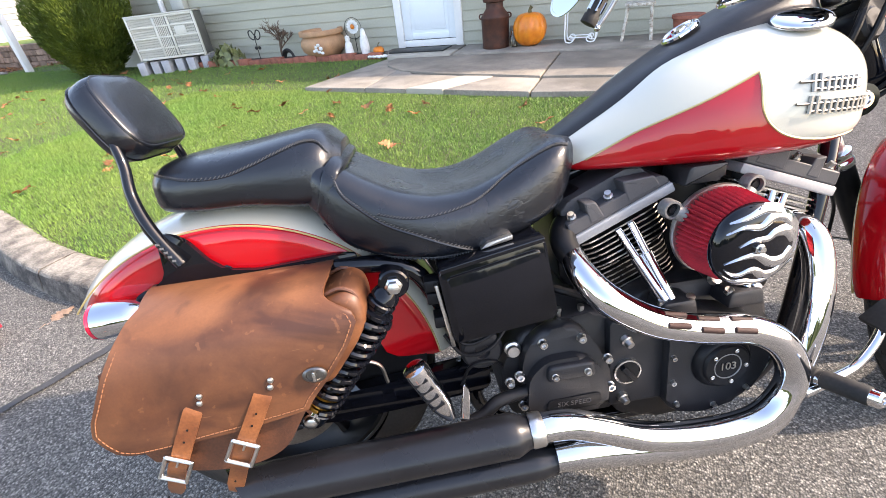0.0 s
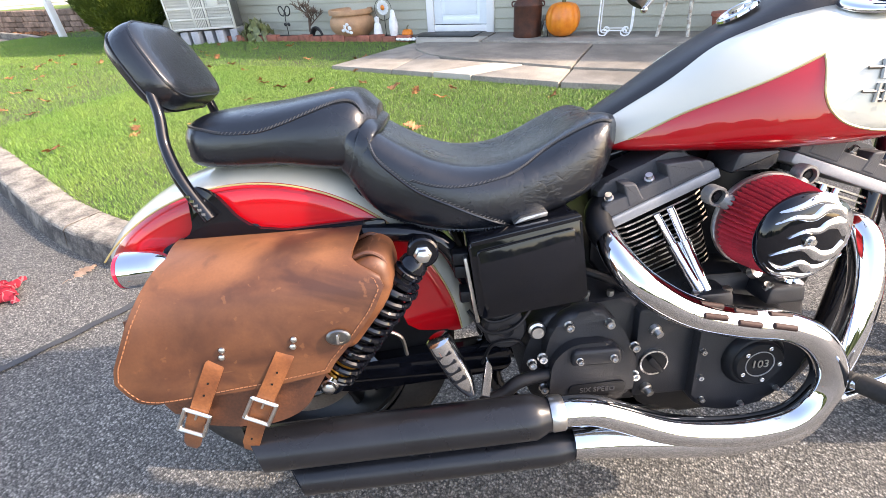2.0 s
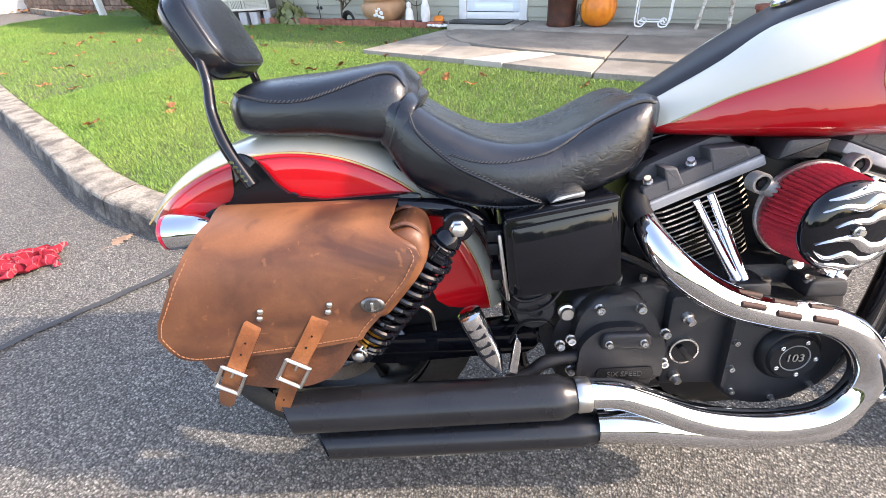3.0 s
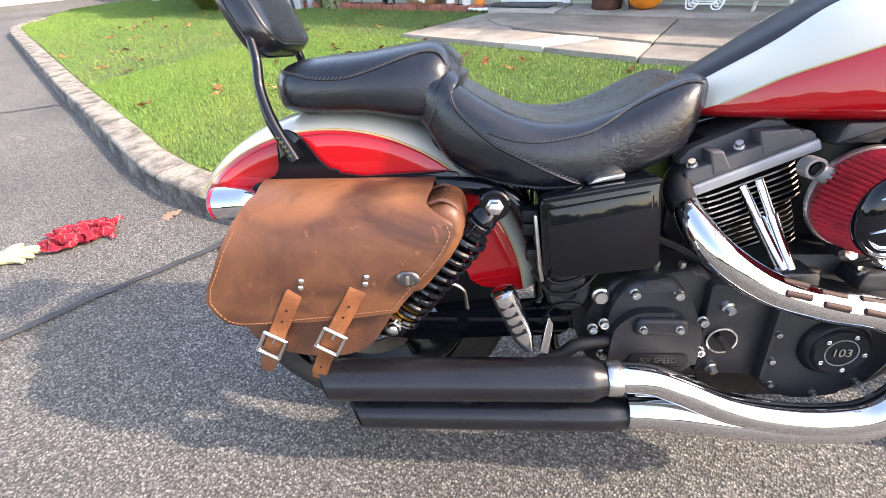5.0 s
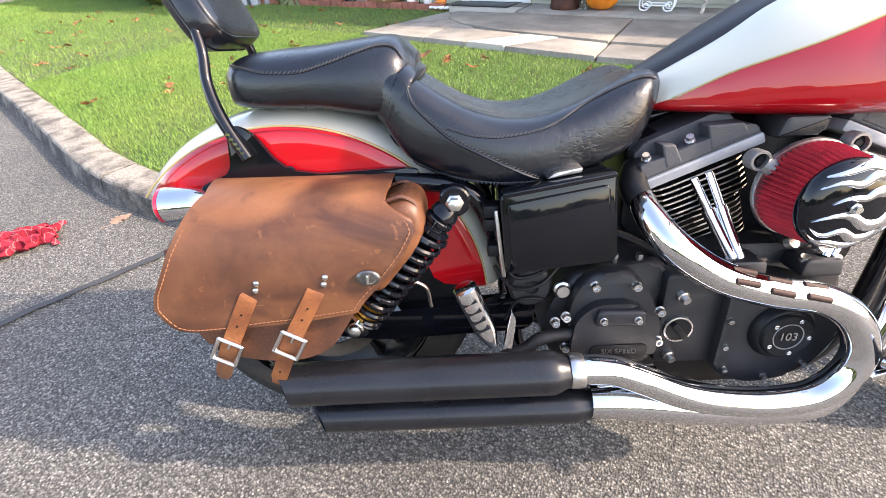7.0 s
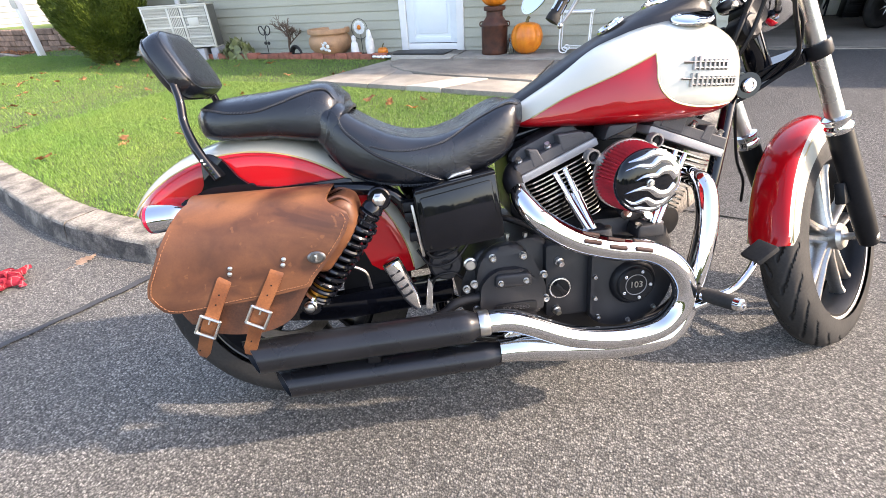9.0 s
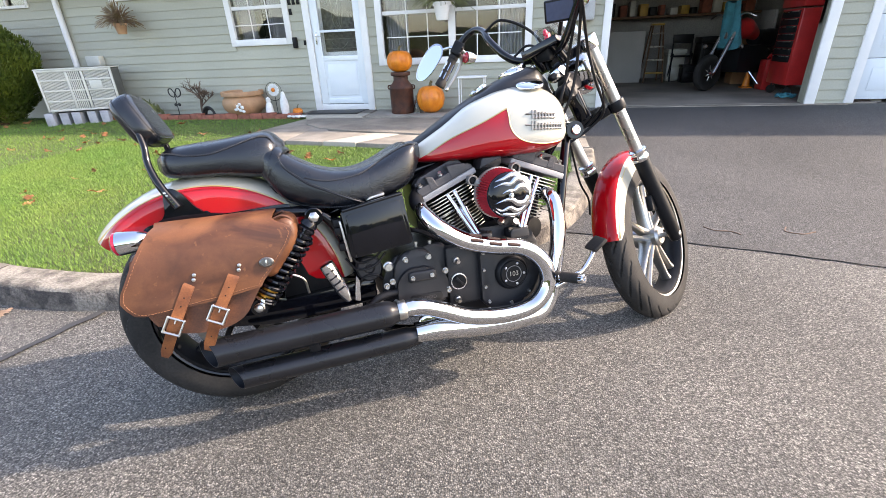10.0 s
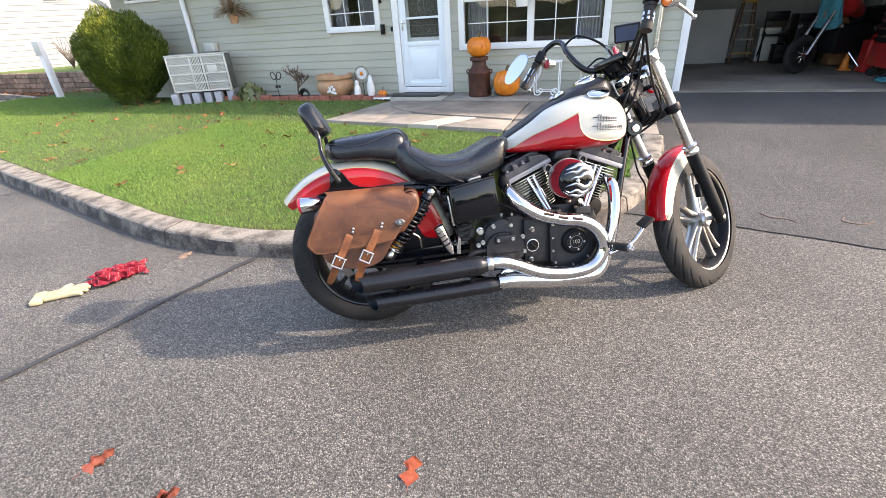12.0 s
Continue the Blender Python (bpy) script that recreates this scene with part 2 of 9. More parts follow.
def two_tone(name, below, above, x0, x1, z0, z1, table):
    """Paint in two colours, divided by a line z(x) given as a table, in the object's own metres."""
    m = bpy.data.materials.new(name)
    m.use_nodes = True
    n, l = m.node_tree.nodes, m.node_tree.links
    b = n["Principled BSDF"]
    b.inputs["Roughness"].default_value = 0.3
    b.inputs["Specular IOR Level"].default_value = 0.15
    b.inputs["Coat Weight"].default_value, b.inputs["Coat Roughness"].default_value = 1.0, 0.015
    tc, sep = n.new("ShaderNodeTexCoord"), n.new("ShaderNodeSeparateXYZ")
    l.new(tc.outputs["Object"], sep.inputs["Vector"])
    mx, mz = n.new("ShaderNodeMapRange"), n.new("ShaderNodeMapRange")
    for r, a, c, s in ((mx, x0, x1, "X"), (mz, z0, z1, "Z")):
        r.inputs["From Min"].default_value, r.inputs["From Max"].default_value = a, c
        l.new(sep.outputs[s], r.inputs["Value"])
    fc = n.new("ShaderNodeFloatCurve")
    cv = fc.mapping.curves[0]
    pts = [((x - x0) / (x1 - x0), (z - z0) / (z1 - z0)) for x, z in table]
    cv.points[0].location, cv.points[1].location = pts[0], pts[-1]
    for q in pts[1:-1]:
        cv.points.new(*q)
    for q in cv.points:
        q.handle_type = "VECTOR"
    fc.mapping.update()
    l.new(mx.outputs["Result"], fc.inputs["Value"])
    lt = n.new("ShaderNodeMath")
    lt.operation = "LESS_THAN"
    l.new(mz.outputs["Result"], lt.inputs[0])
    l.new(fc.outputs["Value"], lt.inputs[1])
    ns = n.new("ShaderNodeTexNoise")
    ns.inputs["Scale"].default_value = 900
    l.new(tc.outputs["Object"], ns.inputs["Vector"])
    mix = n.new("ShaderNodeMix")
    mix.data_type = "RGBA"
    mix.inputs["A"].default_value, mix.inputs["B"].default_value = (*above, 1), (*below, 1)
    l.new(lt.outputs["Value"], mix.inputs["Factor"])
    fl = n.new("ShaderNodeMix")
    fl.data_type, fl.blend_type = "RGBA", "OVERLAY"
    fl.inputs["Factor"].default_value = 0.08
    l.new(mix.outputs["Result"], fl.inputs["A"])
    l.new(ns.outputs["Fac"], fl.inputs["B"])
    l.new(fl.outputs["Result"], b.inputs["Base Color"])
    return m


RED, CREAM = (0.37, 0.004, 0.008), (0.45, 0.435, 0.365)
TANK_LINE = [(0.66, 0.69), (0.712, 0.715), (0.75, 0.738), (0.792, 0.76), (0.874, 0.793), (0.915, 0.811), (0.953, 0.829), (0.9535, 0.785), (0.958, 0.766), (0.968, 0.75),
             (0.985, 0.735), (1.008, 0.725), (1.04, 0.718), (1.08, 0.715), (1.13, 0.718), (1.2, 0.735)]
M["tank"] = two_tone("tank_paint", RED, CREAM, 0.6, 1.2, 0.6, 1.0, TANK_LINE)


def tan_hide(name, pale, brown, dark):
    """Oiled leather: pale rubbed parts, brown clouds, dark stains and fine scratches."""
    m = mat(name, pale, 0.5, 0, 0.1, 5.5, 260, 0.1, 0.0008, color2=brown, spread=(0.38, 0.6), rvar=0.12, spec=0.4)
    n, l = m.node_tree.nodes, m.node_tree.links
    b, tc = n["Principled BSDF"], n["Texture Coordinate"]
    out = b.inputs["Base Color"].links[0].from_socket
    for scale, lo, hi, colour, most, detail, dist, squash in ((5.0, 0.44, 0.66, dark, 0.88, 5, 0.8, (1, 1, 1.8)), (24, 0.58, 0.75, dark, 0.5, 4, 0.4, (1, 1, 1)),
                                                              (70, 0.66, 0.72, pale, 0.5, 3, 0.2, (1, 1, 1)), (9, 0.71, 0.73, (0.3, 0.15, 0.075), 0.4, 3, 0.3, (0.6, 1, 14))):
        mp, ns, rg = n.new("ShaderNodeMapping"), n.new("ShaderNodeTexNoise"), n.new("ShaderNodeMapRange")
        mp.inputs["Scale"].default_value = squash
        ns.inputs["Scale"].default_value, ns.inputs["Detail"].default_value, ns.inputs["Distortion"].default_value = scale, detail, dist
        rg.inputs["From Min"].default_value, rg.inputs["From Max"].default_value, rg.inputs["To Max"].default_value = lo, hi, most
        l.new(tc.outputs["Object"], mp.inputs["Vector"])
        l.new(mp.outputs["Vector"], ns.inputs["Vector"])
        l.new(ns.outputs["Fac"], rg.inputs["Value"])
        mx = n.new("ShaderNodeMix")
        mx.data_type = "RGBA"
        mx.inputs["B"].default_value = (*colour, 1)
        l.new(rg.outputs["Result"], mx.inputs["Factor"])
        l.new(out, mx.inputs["A"])
        out = mx.outputs["Result"]
    l.new(out, b.inputs["Base Color"])
    return m


M["tan"] = tan_hide("tan_leather", (0.175, 0.07, 0.029), (0.1, 0.036, 0.015), (0.035, 0.012, 0.007))
M["rocker"] = mat("grey_wrinkle", (0.052, 0.052, 0.056), 0.52, 0, 0.2, 8, 420, 0.35, 0.001, spec=0.35)
# near-black blue for the inside of the muffler ends
M["bore"] = mat("pipe_bore", (0.003, 0.0045, 0.008), 0.6, 0, 0.3, 20, 200, 0.1, spec=0.3)
M["rocker_band"] = mat("machined_band", (0.27, 0.27, 0.275), 0.5, 0.1, 0.08, 12, 200, 0.05)
M["lug"] = mat("bare_casting", (0.2, 0.195, 0.185), 0.5, 0.55, 0.2, 14, 260, 0.15, 0.001)
M["pewter"] = mat("pewter", (0.2, 0.19, 0.18), 0.35, 1.0, 0.2, 20, 200, 0.1)
M["tan_dark"] = mat("brown_leather", (0.12, 0.042, 0.018), 0.55, 0, 0.35, 10, 220, 0.25, 0.0012, color2=(0.05, 0.018, 0.009))
M["strap"] = mat("strap_leather", (0.22, 0.075, 0.024), 0.42, 0, 0.25, 18, 250, 0.2, 0.001, color2=(0.11, 0.034, 0.013))
M["stitch"] = mat("tan_thread", (0.24, 0.1, 0.045), 0.8, 0, 0.15, 20, 300, 0.0)
M["filter"] = mat("red_filter", (0.42, 0.016, 0.028), 0.75, 0, 0.3, 18, 300, 0.25, 0.001)
M["red_lens"] = mat("red_lens", (0.5, 0.004, 0.03), 0.12, 0, 0.1, 10, 100, 0.0, coat=1.0)
M["orange_lens"] = mat("orange_lens", (0.8, 0.16, 0.02), 0.15, 0, 0.1, 10, 100, 0.0, coat=1.0)
M["amber"] = mat("shock_gold", (0.55, 0.28, 0.04), 0.3, 0.6, 0.1, 10, 100, 0.0)
M["screen"] = mat("glass_screen", (0.03, 0.05, 0.1), 0.05, 0, 0.1, 10, 100, 0.0, coat=1.0)
M["mirror"] = mat("mirror_glass", (0.9, 0.92, 0.95), 0.01, 1.0, 0.0, 4, 60, 0.0, rvar=0.0)
M["brass_mark"] = mat("grey_marking", (0.3, 0.3, 0.3), 0.5, 0.5, 0.1, 20, 200, 0.0)
M["brown_soot"] = mat("slot_inside", (0.035, 0.016, 0.013), 0.7, 0.4, 0.3, 40, 300, 0.0)

# ---- building helpers ----
def thing(name, label, category, at=None, group="", kind=""):
    ob = new(name)
    ob.empty_display_size = 0.1
    if at is not None:
        ob.matrix_world = at if isinstance(at, Matrix) else Matrix.Translation(at)
    return tagged(ob, label, category, group, kind)


def finish(bm, smooth=40, name="part"):
    bmesh.ops.recalc_face_normals(bm, faces=bm.faces)
    me = bpy.data.meshes.new(name)
    bm.to_mesh(me)
    bm.free()
    if smooth:
        for p in me.polygons:
            p.use_smooth = True
        me.set_sharp_from_angle(angle=radians(smooth))
    return me


def part(name, bm, material, parent=None, label="", smooth=40):
    """One mesh object out of a bmesh (or a ready mesh), under a thing or a part."""
    me = finish(bm, smooth, name) if isinstance(bm, bmesh.types.BMesh) else bm
    if material and not me.materials:
        for m in material if isinstance(material, (list, tuple)) else (material,):
            me.materials.append(m)
    ob = new(name, me)
    if parent:
        ob.parent = parent
    if label:
        ob["label"] = label
    return ob


def solid(name, bm, material, label, category="", kind="", group="", smooth=40):
    return tagged(part(name, bm, material, None, "", smooth), label, category, group, kind)


def B():
    return bmesh.new()


def box(bm, lo, hi, bevel=0.0, m=None, seg=2):
    r = bmesh.ops.create_cube(bm, size=1)
    vs = r["verts"]
    lo, hi = Vector(lo), Vector(hi)
    for v in vs:
        v.co = Vector(((lo + hi) / 2)[i] + v.co[i] * (hi - lo)[i] for i in range(3))
    if bevel:
        es = list({e for v in vs for e in v.link_edges})
        out = bmesh.ops.bevel(bm, geom=es, offset=bevel, segments=seg, profile=0.5, affect="EDGES")
        vs = list({v for f in out["faces"] for v in f.verts} | {v for v in vs if v.is_valid})
    if m is not None:
        done = set()
        stack = list(vs)
        for v in stack:
            if v in done:
                continue
            done.add(v)
        bmesh.ops.transform(bm, matrix=m, verts=list(done))
    return bm


def frame_of(d):
    d = d.normalized()
    a = Vector((0, 0, 1)) if abs(d.z) < 0.9 else Vector((0, 1, 0))
    u = d.cross(a).normalized()
    return u, d.cross(u).normalized()


def smooth_path(pts, n=8):
    """Catmull-Rom through the points, n steps a span."""
    p = [Vector(q) for q in pts]
    p = [p[0] * 2 - p[1], *p, p[-1] * 2 - p[-2]]
    out = []
    for i in range(1, len(p) - 2):
        for k in range(n):
            t = k / n
            a, b, c, d = p[i - 1:i + 3]
            out.append(0.5 * ((2 * b) + (c - a) * t + (2 * a - 5 * b + 4 * c - d) * t * t + (3 * b - a - 3 * c + d) * t ** 3))
    out.append(p[-2])
    return out


def rings(bm, loops, closed=True, caps=True):
    """Skin a row of equal vertex loops."""
    vs = [[bm.verts.new(q) for q in lp] for lp in loops]
    n = len(vs[0])
    for a, b in zip(vs, vs[1:]):
        for i in range(n if closed else n - 1):
            bm.faces.new((a[i], a[(i + 1) % n], b[(i + 1) % n], b[i]))
    if caps and closed:
        for lp in (vs[0], vs[-1]):
            if len({tuple(round(c, 6) for c in v.co) for v in lp}) > 2:
                bm.faces.new(lp)
    return bm


def tube(bm, pts, r, n=12, smooth=0, caps=True):
    """A round tube along points; r a number or one for each point."""
    p = [Vector(q) for q in pts]
    rad = list(r) if isinstance(r, (list, tuple)) else [r] * len(p)
    if smooth:
        k = len(p)
        q = smooth_path(p, smooth)
        rad = [rad[min(i // smooth, k - 1)] + (rad[min(i // smooth + 1, k - 1)] - rad[min(i // smooth, k - 1)]) * (i % smooth) / smooth for i in range(len(q))]
        p = q
    loops, u = [], None
    for i, c in enumerate(p):
        d = (p[min(i + 1, len(p) - 1)] - p[max(i - 1, 0)])
        d = d.normalized() if d.length else Vector((0, 0, 1))
        if u is None:
            u, _ = frame_of(d)
        u = (u - d * u.dot(d)).normalized()
        w = d.cross(u)
        loops.append([c + (u * math.cos(a) + w * math.sin(a)) * rad[i] for a in (math.tau * j / n for j in range(n))])
    return rings(bm, loops, True, caps)


def cyl(bm, a, b, r, r2=None, n=16):
    return tube(bm, [a, b], [r, r if r2 is None else r2], n)


def lathe(bm, origin, axis, profile, n=24, caps=True):
    """Turn a profile of (along, radius) about an axis through origin."""
    o, d = Vector(origin), Vector(axis).normalized()
    u, w = frame_of(d)
    loops = [[o + d * h + (u * math.cos(a) + w * math.sin(a)) * max(r, 1e-4) for a in (math.tau * j / n for j in range(n))] for h, r in profile]
    return rings(bm, loops, True, caps)


def slab(bm, poly, a, b, bevel=0.0, axis=1, seg=2):
    """A plate: the outline poly of (x, z) for axis 1, (x, y) for axis 2, (y, z) for axis 0, from a to b along the axis."""
    def at(p, h):
        return {0: (h, p[0], p[1]), 1: (p[0], h, p[1]), 2: (p[0], p[1], h)}[axis]
    lo = [bm.verts.new(at(p, a)) for p in poly]
    hi = [bm.verts.new(at(p, b)) for p in poly]
    n = len(poly)
    fs = [bm.faces.new(lo), bm.faces.new(hi)]
    for i in range(n):
        fs.append(bm.faces.new((lo[i], lo[(i + 1) % n], hi[(i + 1) % n], hi[i])))
    if bevel:
        es = list({e for f in fs[:2] for e in f.edges})
        bmesh.ops.bevel(bm, geom=es, offset=bevel, segments=seg, profile=0.5, affect="EDGES")
    return bm


def rounded(poly, r, n=5):
    """The outline with its corners rounded."""
    out, k = [], len(poly)
    for i in range(k):
        a, b, c = (Vector((*poly[j % k], 0)) for j in (i - 1, i, i + 1))
        ra = min(r, (a - b).length * 0.45, (c - b).length * 0.45)
        p, q = b + (a - b).normalized() * ra, b + (c - b).normalized() * ra
        for j in range(n + 1):
            t = j / n
            v = p * (1 - t) ** 2 + b * 2 * t * (1 - t) + q * t * t
            out.append((v.x, v.y))
    return out


def sphere(bm, c, r, sq=(1, 1, 1), seg=16):
    res = bmesh.ops.create_uvsphere(bm, u_segments=seg, v_segments=max(6, seg // 2), radius=r)
    for v in res["verts"]:
        v.co = Vector((v.co.x * sq[0] + c[0], v.co.y * sq[1] + c[1], v.co.z * sq[2] + c[2]))
    return bm


def text_mesh(body, size, depth, m, name="lettering"):
    cu = bpy.data.curves.new(name, "FONT")
    cu.body, cu.size, cu.extrude, cu.align_x, cu.align_y = body, size, depth, "CENTER", "CENTER"
    ob = bpy.data.objects.new(name, cu)
    me = bpy.data.meshes.new_from_object(ob)
    bpy.data.objects.remove(ob)
    me.transform(m)
    return me


def lerp(a, b, t):
    return a + (b - a) * t


def interp(x, table):
    """Piecewise linear y(x) through a sorted table."""
    if x <= table[0][0]:
        return table[0][1]
    for (x0, y0), (x1, y1) in zip(table, table[1:]):
        if x <= x1:
            return lerp(y0, y1, (x - x0) / (x1 - x0))
    return table[-1][1]

# ---- ground, road, kerb, lawn ----
WALL_Y = 6.08


def rise(y):
    t = min(1, max(0, (y - 2.4) / 3.6))
    return 0.185 * t * t * (3 - 2 * t)


bm = B()
xs = [-400, -60, -25, *[-14 + i for i in range(27)], 25, 60, 400]
ys = [-400, -60, -15, -6, *[-3 + 0.6 * i for i in range(16)], 7, 8, 12, 20, 60, 400]
grid = [[bm.verts.new((x, y, rise(y) if x > 0.5 else min(rise(y), 0.06))) for x in xs] for y in ys]
for a, b in zip(grid, grid[1:]):
    for i in range(len(xs) - 1):
        bm.faces.new((a[i], a[i + 1], b[i + 1], b[i]))
solid("road", bm, M["asphalt"], "grey worn tarmac road and driveway", "road", "structure")

EDGE = [(0.5, 2.22), (1.0, 2.16), (1.36, 2.1), (1.8, 2.0), (2.24, 1.88), (3.2, 1.7), (5.0, 1.5), (14.0, 1.1)]
bm = B()
grid = []
for i in range(28):
    x = 0.55 + 13.4 * (i / 27) ** 1.6
    y0 = interp(x, EDGE)
    grid.append([bm.verts.new((x, lerp(y0, 6.0, k / 14), rise(lerp(y0, 6.0, k / 14)) + 0.004)) for k in range(15)])
for a, b in zip(grid, grid[1:]):
    for k in range(14):
        bm.faces.new((a[k], b[k], b[k + 1], a[k + 1]))
solid("driveway", bm, M["drive"], "darker tarmac driveway before the garage", "driveway", "structure")

KERB = smooth_path([(-10.75, 3.8, 0), (-10.66, 3.48, 0), (-10.35, 3.2, 0), (-9.8, 3.0, 0), (-7.4, 2.385, 0), (-5.05, 1.78, 0), (-3.89, 1.5, 0), (-3.06, 1.295, 0), (-2.5, 1.155, 0), (-2.15, 1.095, 0),
                    (-1.85, 1.075, 0), (-1.55, 1.085, 0), (-1.23, 1.135, 0), (-0.9, 1.22, 0), (-0.35, 1.44, 0), (0.25, 1.8, 0), (0.62, 2.25, 0), (0.83, 2.9, 0), (0.93, 3.75, 0)], 8)


def kerb_side(i, off):
    a, b = KERB[max(i - 1, 0)], KERB[min(i + 1, len(KERB) - 1)]
    d = (b - a).normalized()
    return KERB[i] + Vector((-d.y, d.x, 0)) * off


def kerb_piece(i0, i1):
    bm = B()
    loops = []
    for i in range(i0, i1 + 1):
        z = rise(KERB[i].y)
        top = z + 0.1 + 0.006 * noise.noise(KERB[i] * 3)
        prof = [(-0.03, z - 0.1), (-0.026, z + 0.004), (-0.006, top - 0.016), (0.002, top - 0.005), (0.014, top), (0.15, top + 0.002), (0.17, top - 0.01), (0.18, z - 0.1)]
        j = 0.003 * noise.noise(KERB[i] * 7)
        along = (KERB[min(i + 1, len(KERB) - 1)] - KERB[max(i - 1, 0)]).normalized() * (0.006 if i == i0 else -0.006 if i == i1 else 0)
        loops.append([Vector((*(kerb_side(i, o + j) + along).xy, h)) for o, h in prof])
    return rings(bm, loops)


kerb = thing("kerb", "weathered pale concrete kerb along the lawn", "kerb", kind="structure")
cuts = [0, 32, 44, 72, 104, 128, len(KERB) - 1]
for a, b in zip(cuts, cuts[1:]):
    bm = kerb_piece(a, b)
    bm.normal_update()
    # upright faces take the darker of the two concretes
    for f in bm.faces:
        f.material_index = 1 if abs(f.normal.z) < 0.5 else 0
    part("kerb_stone", bm, (M["kerb"], M["kerb_face"]), kerb)


def lawn_z(x, y):
    return 0.088 + 0.0125 * max(0, y - 1.2)


def kerb_y(x):
    """The lawn's front edge: where the kerb's back lies at x."""
    pts = [kerb_side(i, 0.16) for i in range(len(KERB))]
    for a, b in zip(pts, pts[1:]):
        if a.x <= x <= b.x and b.x > a.x:
            return lerp(a.y, b.y, (x - a.x) / (b.x - a.x))
    return 9.0 if x > pts[-1].x else pts[0].y


bm = B()
inner = [Vector((-12.1, 5.3, 0)), Vector((-11.7, 4.25, 0)), Vector((-11.1, 3.8, 0))] + [kerb_side(i, 0.165) for i in range(len(KERB))]
rows = []
for p in inner:
    end = interp(p.x, [(-12.3, 5.4), (-11.9, 5.9), (-11.5, 6.9), (-8.6, 6.95), (-8.55, 5.98), (5, 5.98)])
    row = []
    for k in range(13):
        y = lerp(p.y, max(end, p.y + 0.05), (k / 12))
        row.append(bm.verts.new((p.x, y, lawn_z(p.x, y))))
    rows.append(row)
for a, b in zip(rows, rows[1:]):
    for k in range(12):
        bm.faces.new((a[k], b[k], b[k + 1], a[k + 1]))
lawn = solid("lawn", bm, M["soil"], "sunlit soil under the mown green lawn", "lawn", "structure")

# blades of grass
SLAB = [(-2.9, 4.12), (-0.55, 3.8), (0.93, 3.75), (0.93, 6.0), (-2.75, 6.0)]


def on_slab(x, y):
    front = lerp(4.1, 3.79, (x + 2.9) / 2.35) if x < -0.55 else 3.77
    left = lerp(-2.88, -2.62, (y - 4.1) / 1.4)
    return x > left and y > front


def blades(count, x0, x1, y1, seed, size):
    rng = np.random.default_rng(seed)
    verts, faces = [], []
    ky = {}
    for x, u, a, h, lean, tw in zip(rng.uniform(x0, x1, count), rng.random(count), rng.uniform(0, math.tau, count), rng.uniform(0.6, 1.25, count),
                                   rng.uniform(0.1, 0.9, count), rng.uniform(-0.6, 0.6, count)):
        q = round(x, 1)
        if q not in ky:
            ky[q] = kerb_y(q)
        y = ky[q] + 0.005 + u * (y1 - ky[q])
        if on_slab(x, y) or (y > 5.93 and x > -8.5) or (x < -10.7 and y < 3.75 + (-10.7 - x) * 0.8):
            continue
        z = lawn_z(x, y) - 0.004
        hh, w = 0.022 * h * size, 0.0015 * size
        c, s = math.cos(a), math.sin(a)
        k = len(verts)
        dx, dy = math.cos(a + 1.57 + tw) * hh * lean, math.sin(a + 1.57 + tw) * hh * lean
        verts += [(x - c * w, y - s * w, z), (x + c * w, y + s * w, z), (x + dx * 0.4 + c * w * 0.7, y + dy * 0.4 + s * w * 0.7, z + hh * 0.62),
                  (x + dx * 0.4 - c * w * 0.7, y + dy * 0.4 - s * w * 0.7, z + hh * 0.62), (x + dx, y + dy, z + hh)]
        faces += [(k, k + 1, k + 2, k + 3), (k + 3, k + 2, k + 4)]
    return verts, faces


va, fa = blades(250000, -4.5, 0.72, 4.15, 3, 1.0)
vb, fb = blades(180000, -12.0, -2.6, 5.95, 4, 1.15)
vc, fc_ = blades(12000, -11.6, -8.4, 6.9, 5, 1.6)
k = len(vb)
vb, fb = vb + vc, fb + [tuple(i + k for i in f) for f in fc_]
k = len(va)
me = bpy.data.meshes.new("grass")
me.from_pydata(va + vb, [], fa + [tuple(i + k for i in f) for f in fb])
solid("grass", me, M["grass"], "short bright green lawn grass", "grass", "stuff", smooth=0)

# concrete pavement before the door
pavement = thing("pavement", "weathered concrete walk and patio slabs", "pavement", kind="structure")


def paving(poly, top, material, name="paving_slab"):
    bm = B()
    slab(bm, poly, top - 0.1, top, 0.008, axis=2)
    part(name, bm, material, pavement)


paving([(-2.9, 4.12), (-2.16, 4.03), (-2.2, 5.05), (-2.62, 5.4), (-2.66, 5.5)], 0.165, M["walk"])
paving([(-2.15, 4.03), (-1.7, 3.965), (-1.3, 4.42), (-1.9, 4.55), (-2.19, 5.0)], 0.167, M["walk"])
paving([(-1.69, 3.965), (-1.32, 3.91), (-1.0, 4.36), (-1.29, 4.41)], 0.172, M["walk_new"])
paving([(-1.31, 3.91), (-0.56, 3.8), (-0.56, 4.25), (-0.99, 4.35)], 0.167, M["walk"])
paving([(-0.54, 3.8), (0.9, 3.76), (0.9, 4.17), (-0.54, 4.25)], 0.165, M["walk"])
arc = [(-0.56, 4.27), (-1.0, 4.37), (-1.6, 4.5), (-2.1, 4.72), (-2.4, 5.0), (-2.52, 5.25), (-2.5, 5.42)]
paving([*arc, (-1.8, 5.42), (-0.56, 5.38)], 0.182, M["walk_old"])
paving([(-0.54, 4.27), (0.9, 4.19), (0.9, 5.3), (-0.54, 5.38)], 0.18, M["walk_old"])
paving([(-1.78, 5.44), (0.92, 5.32), (1.1, 6.06), (-1.8, 6.06)], 0.2, M["walk"])
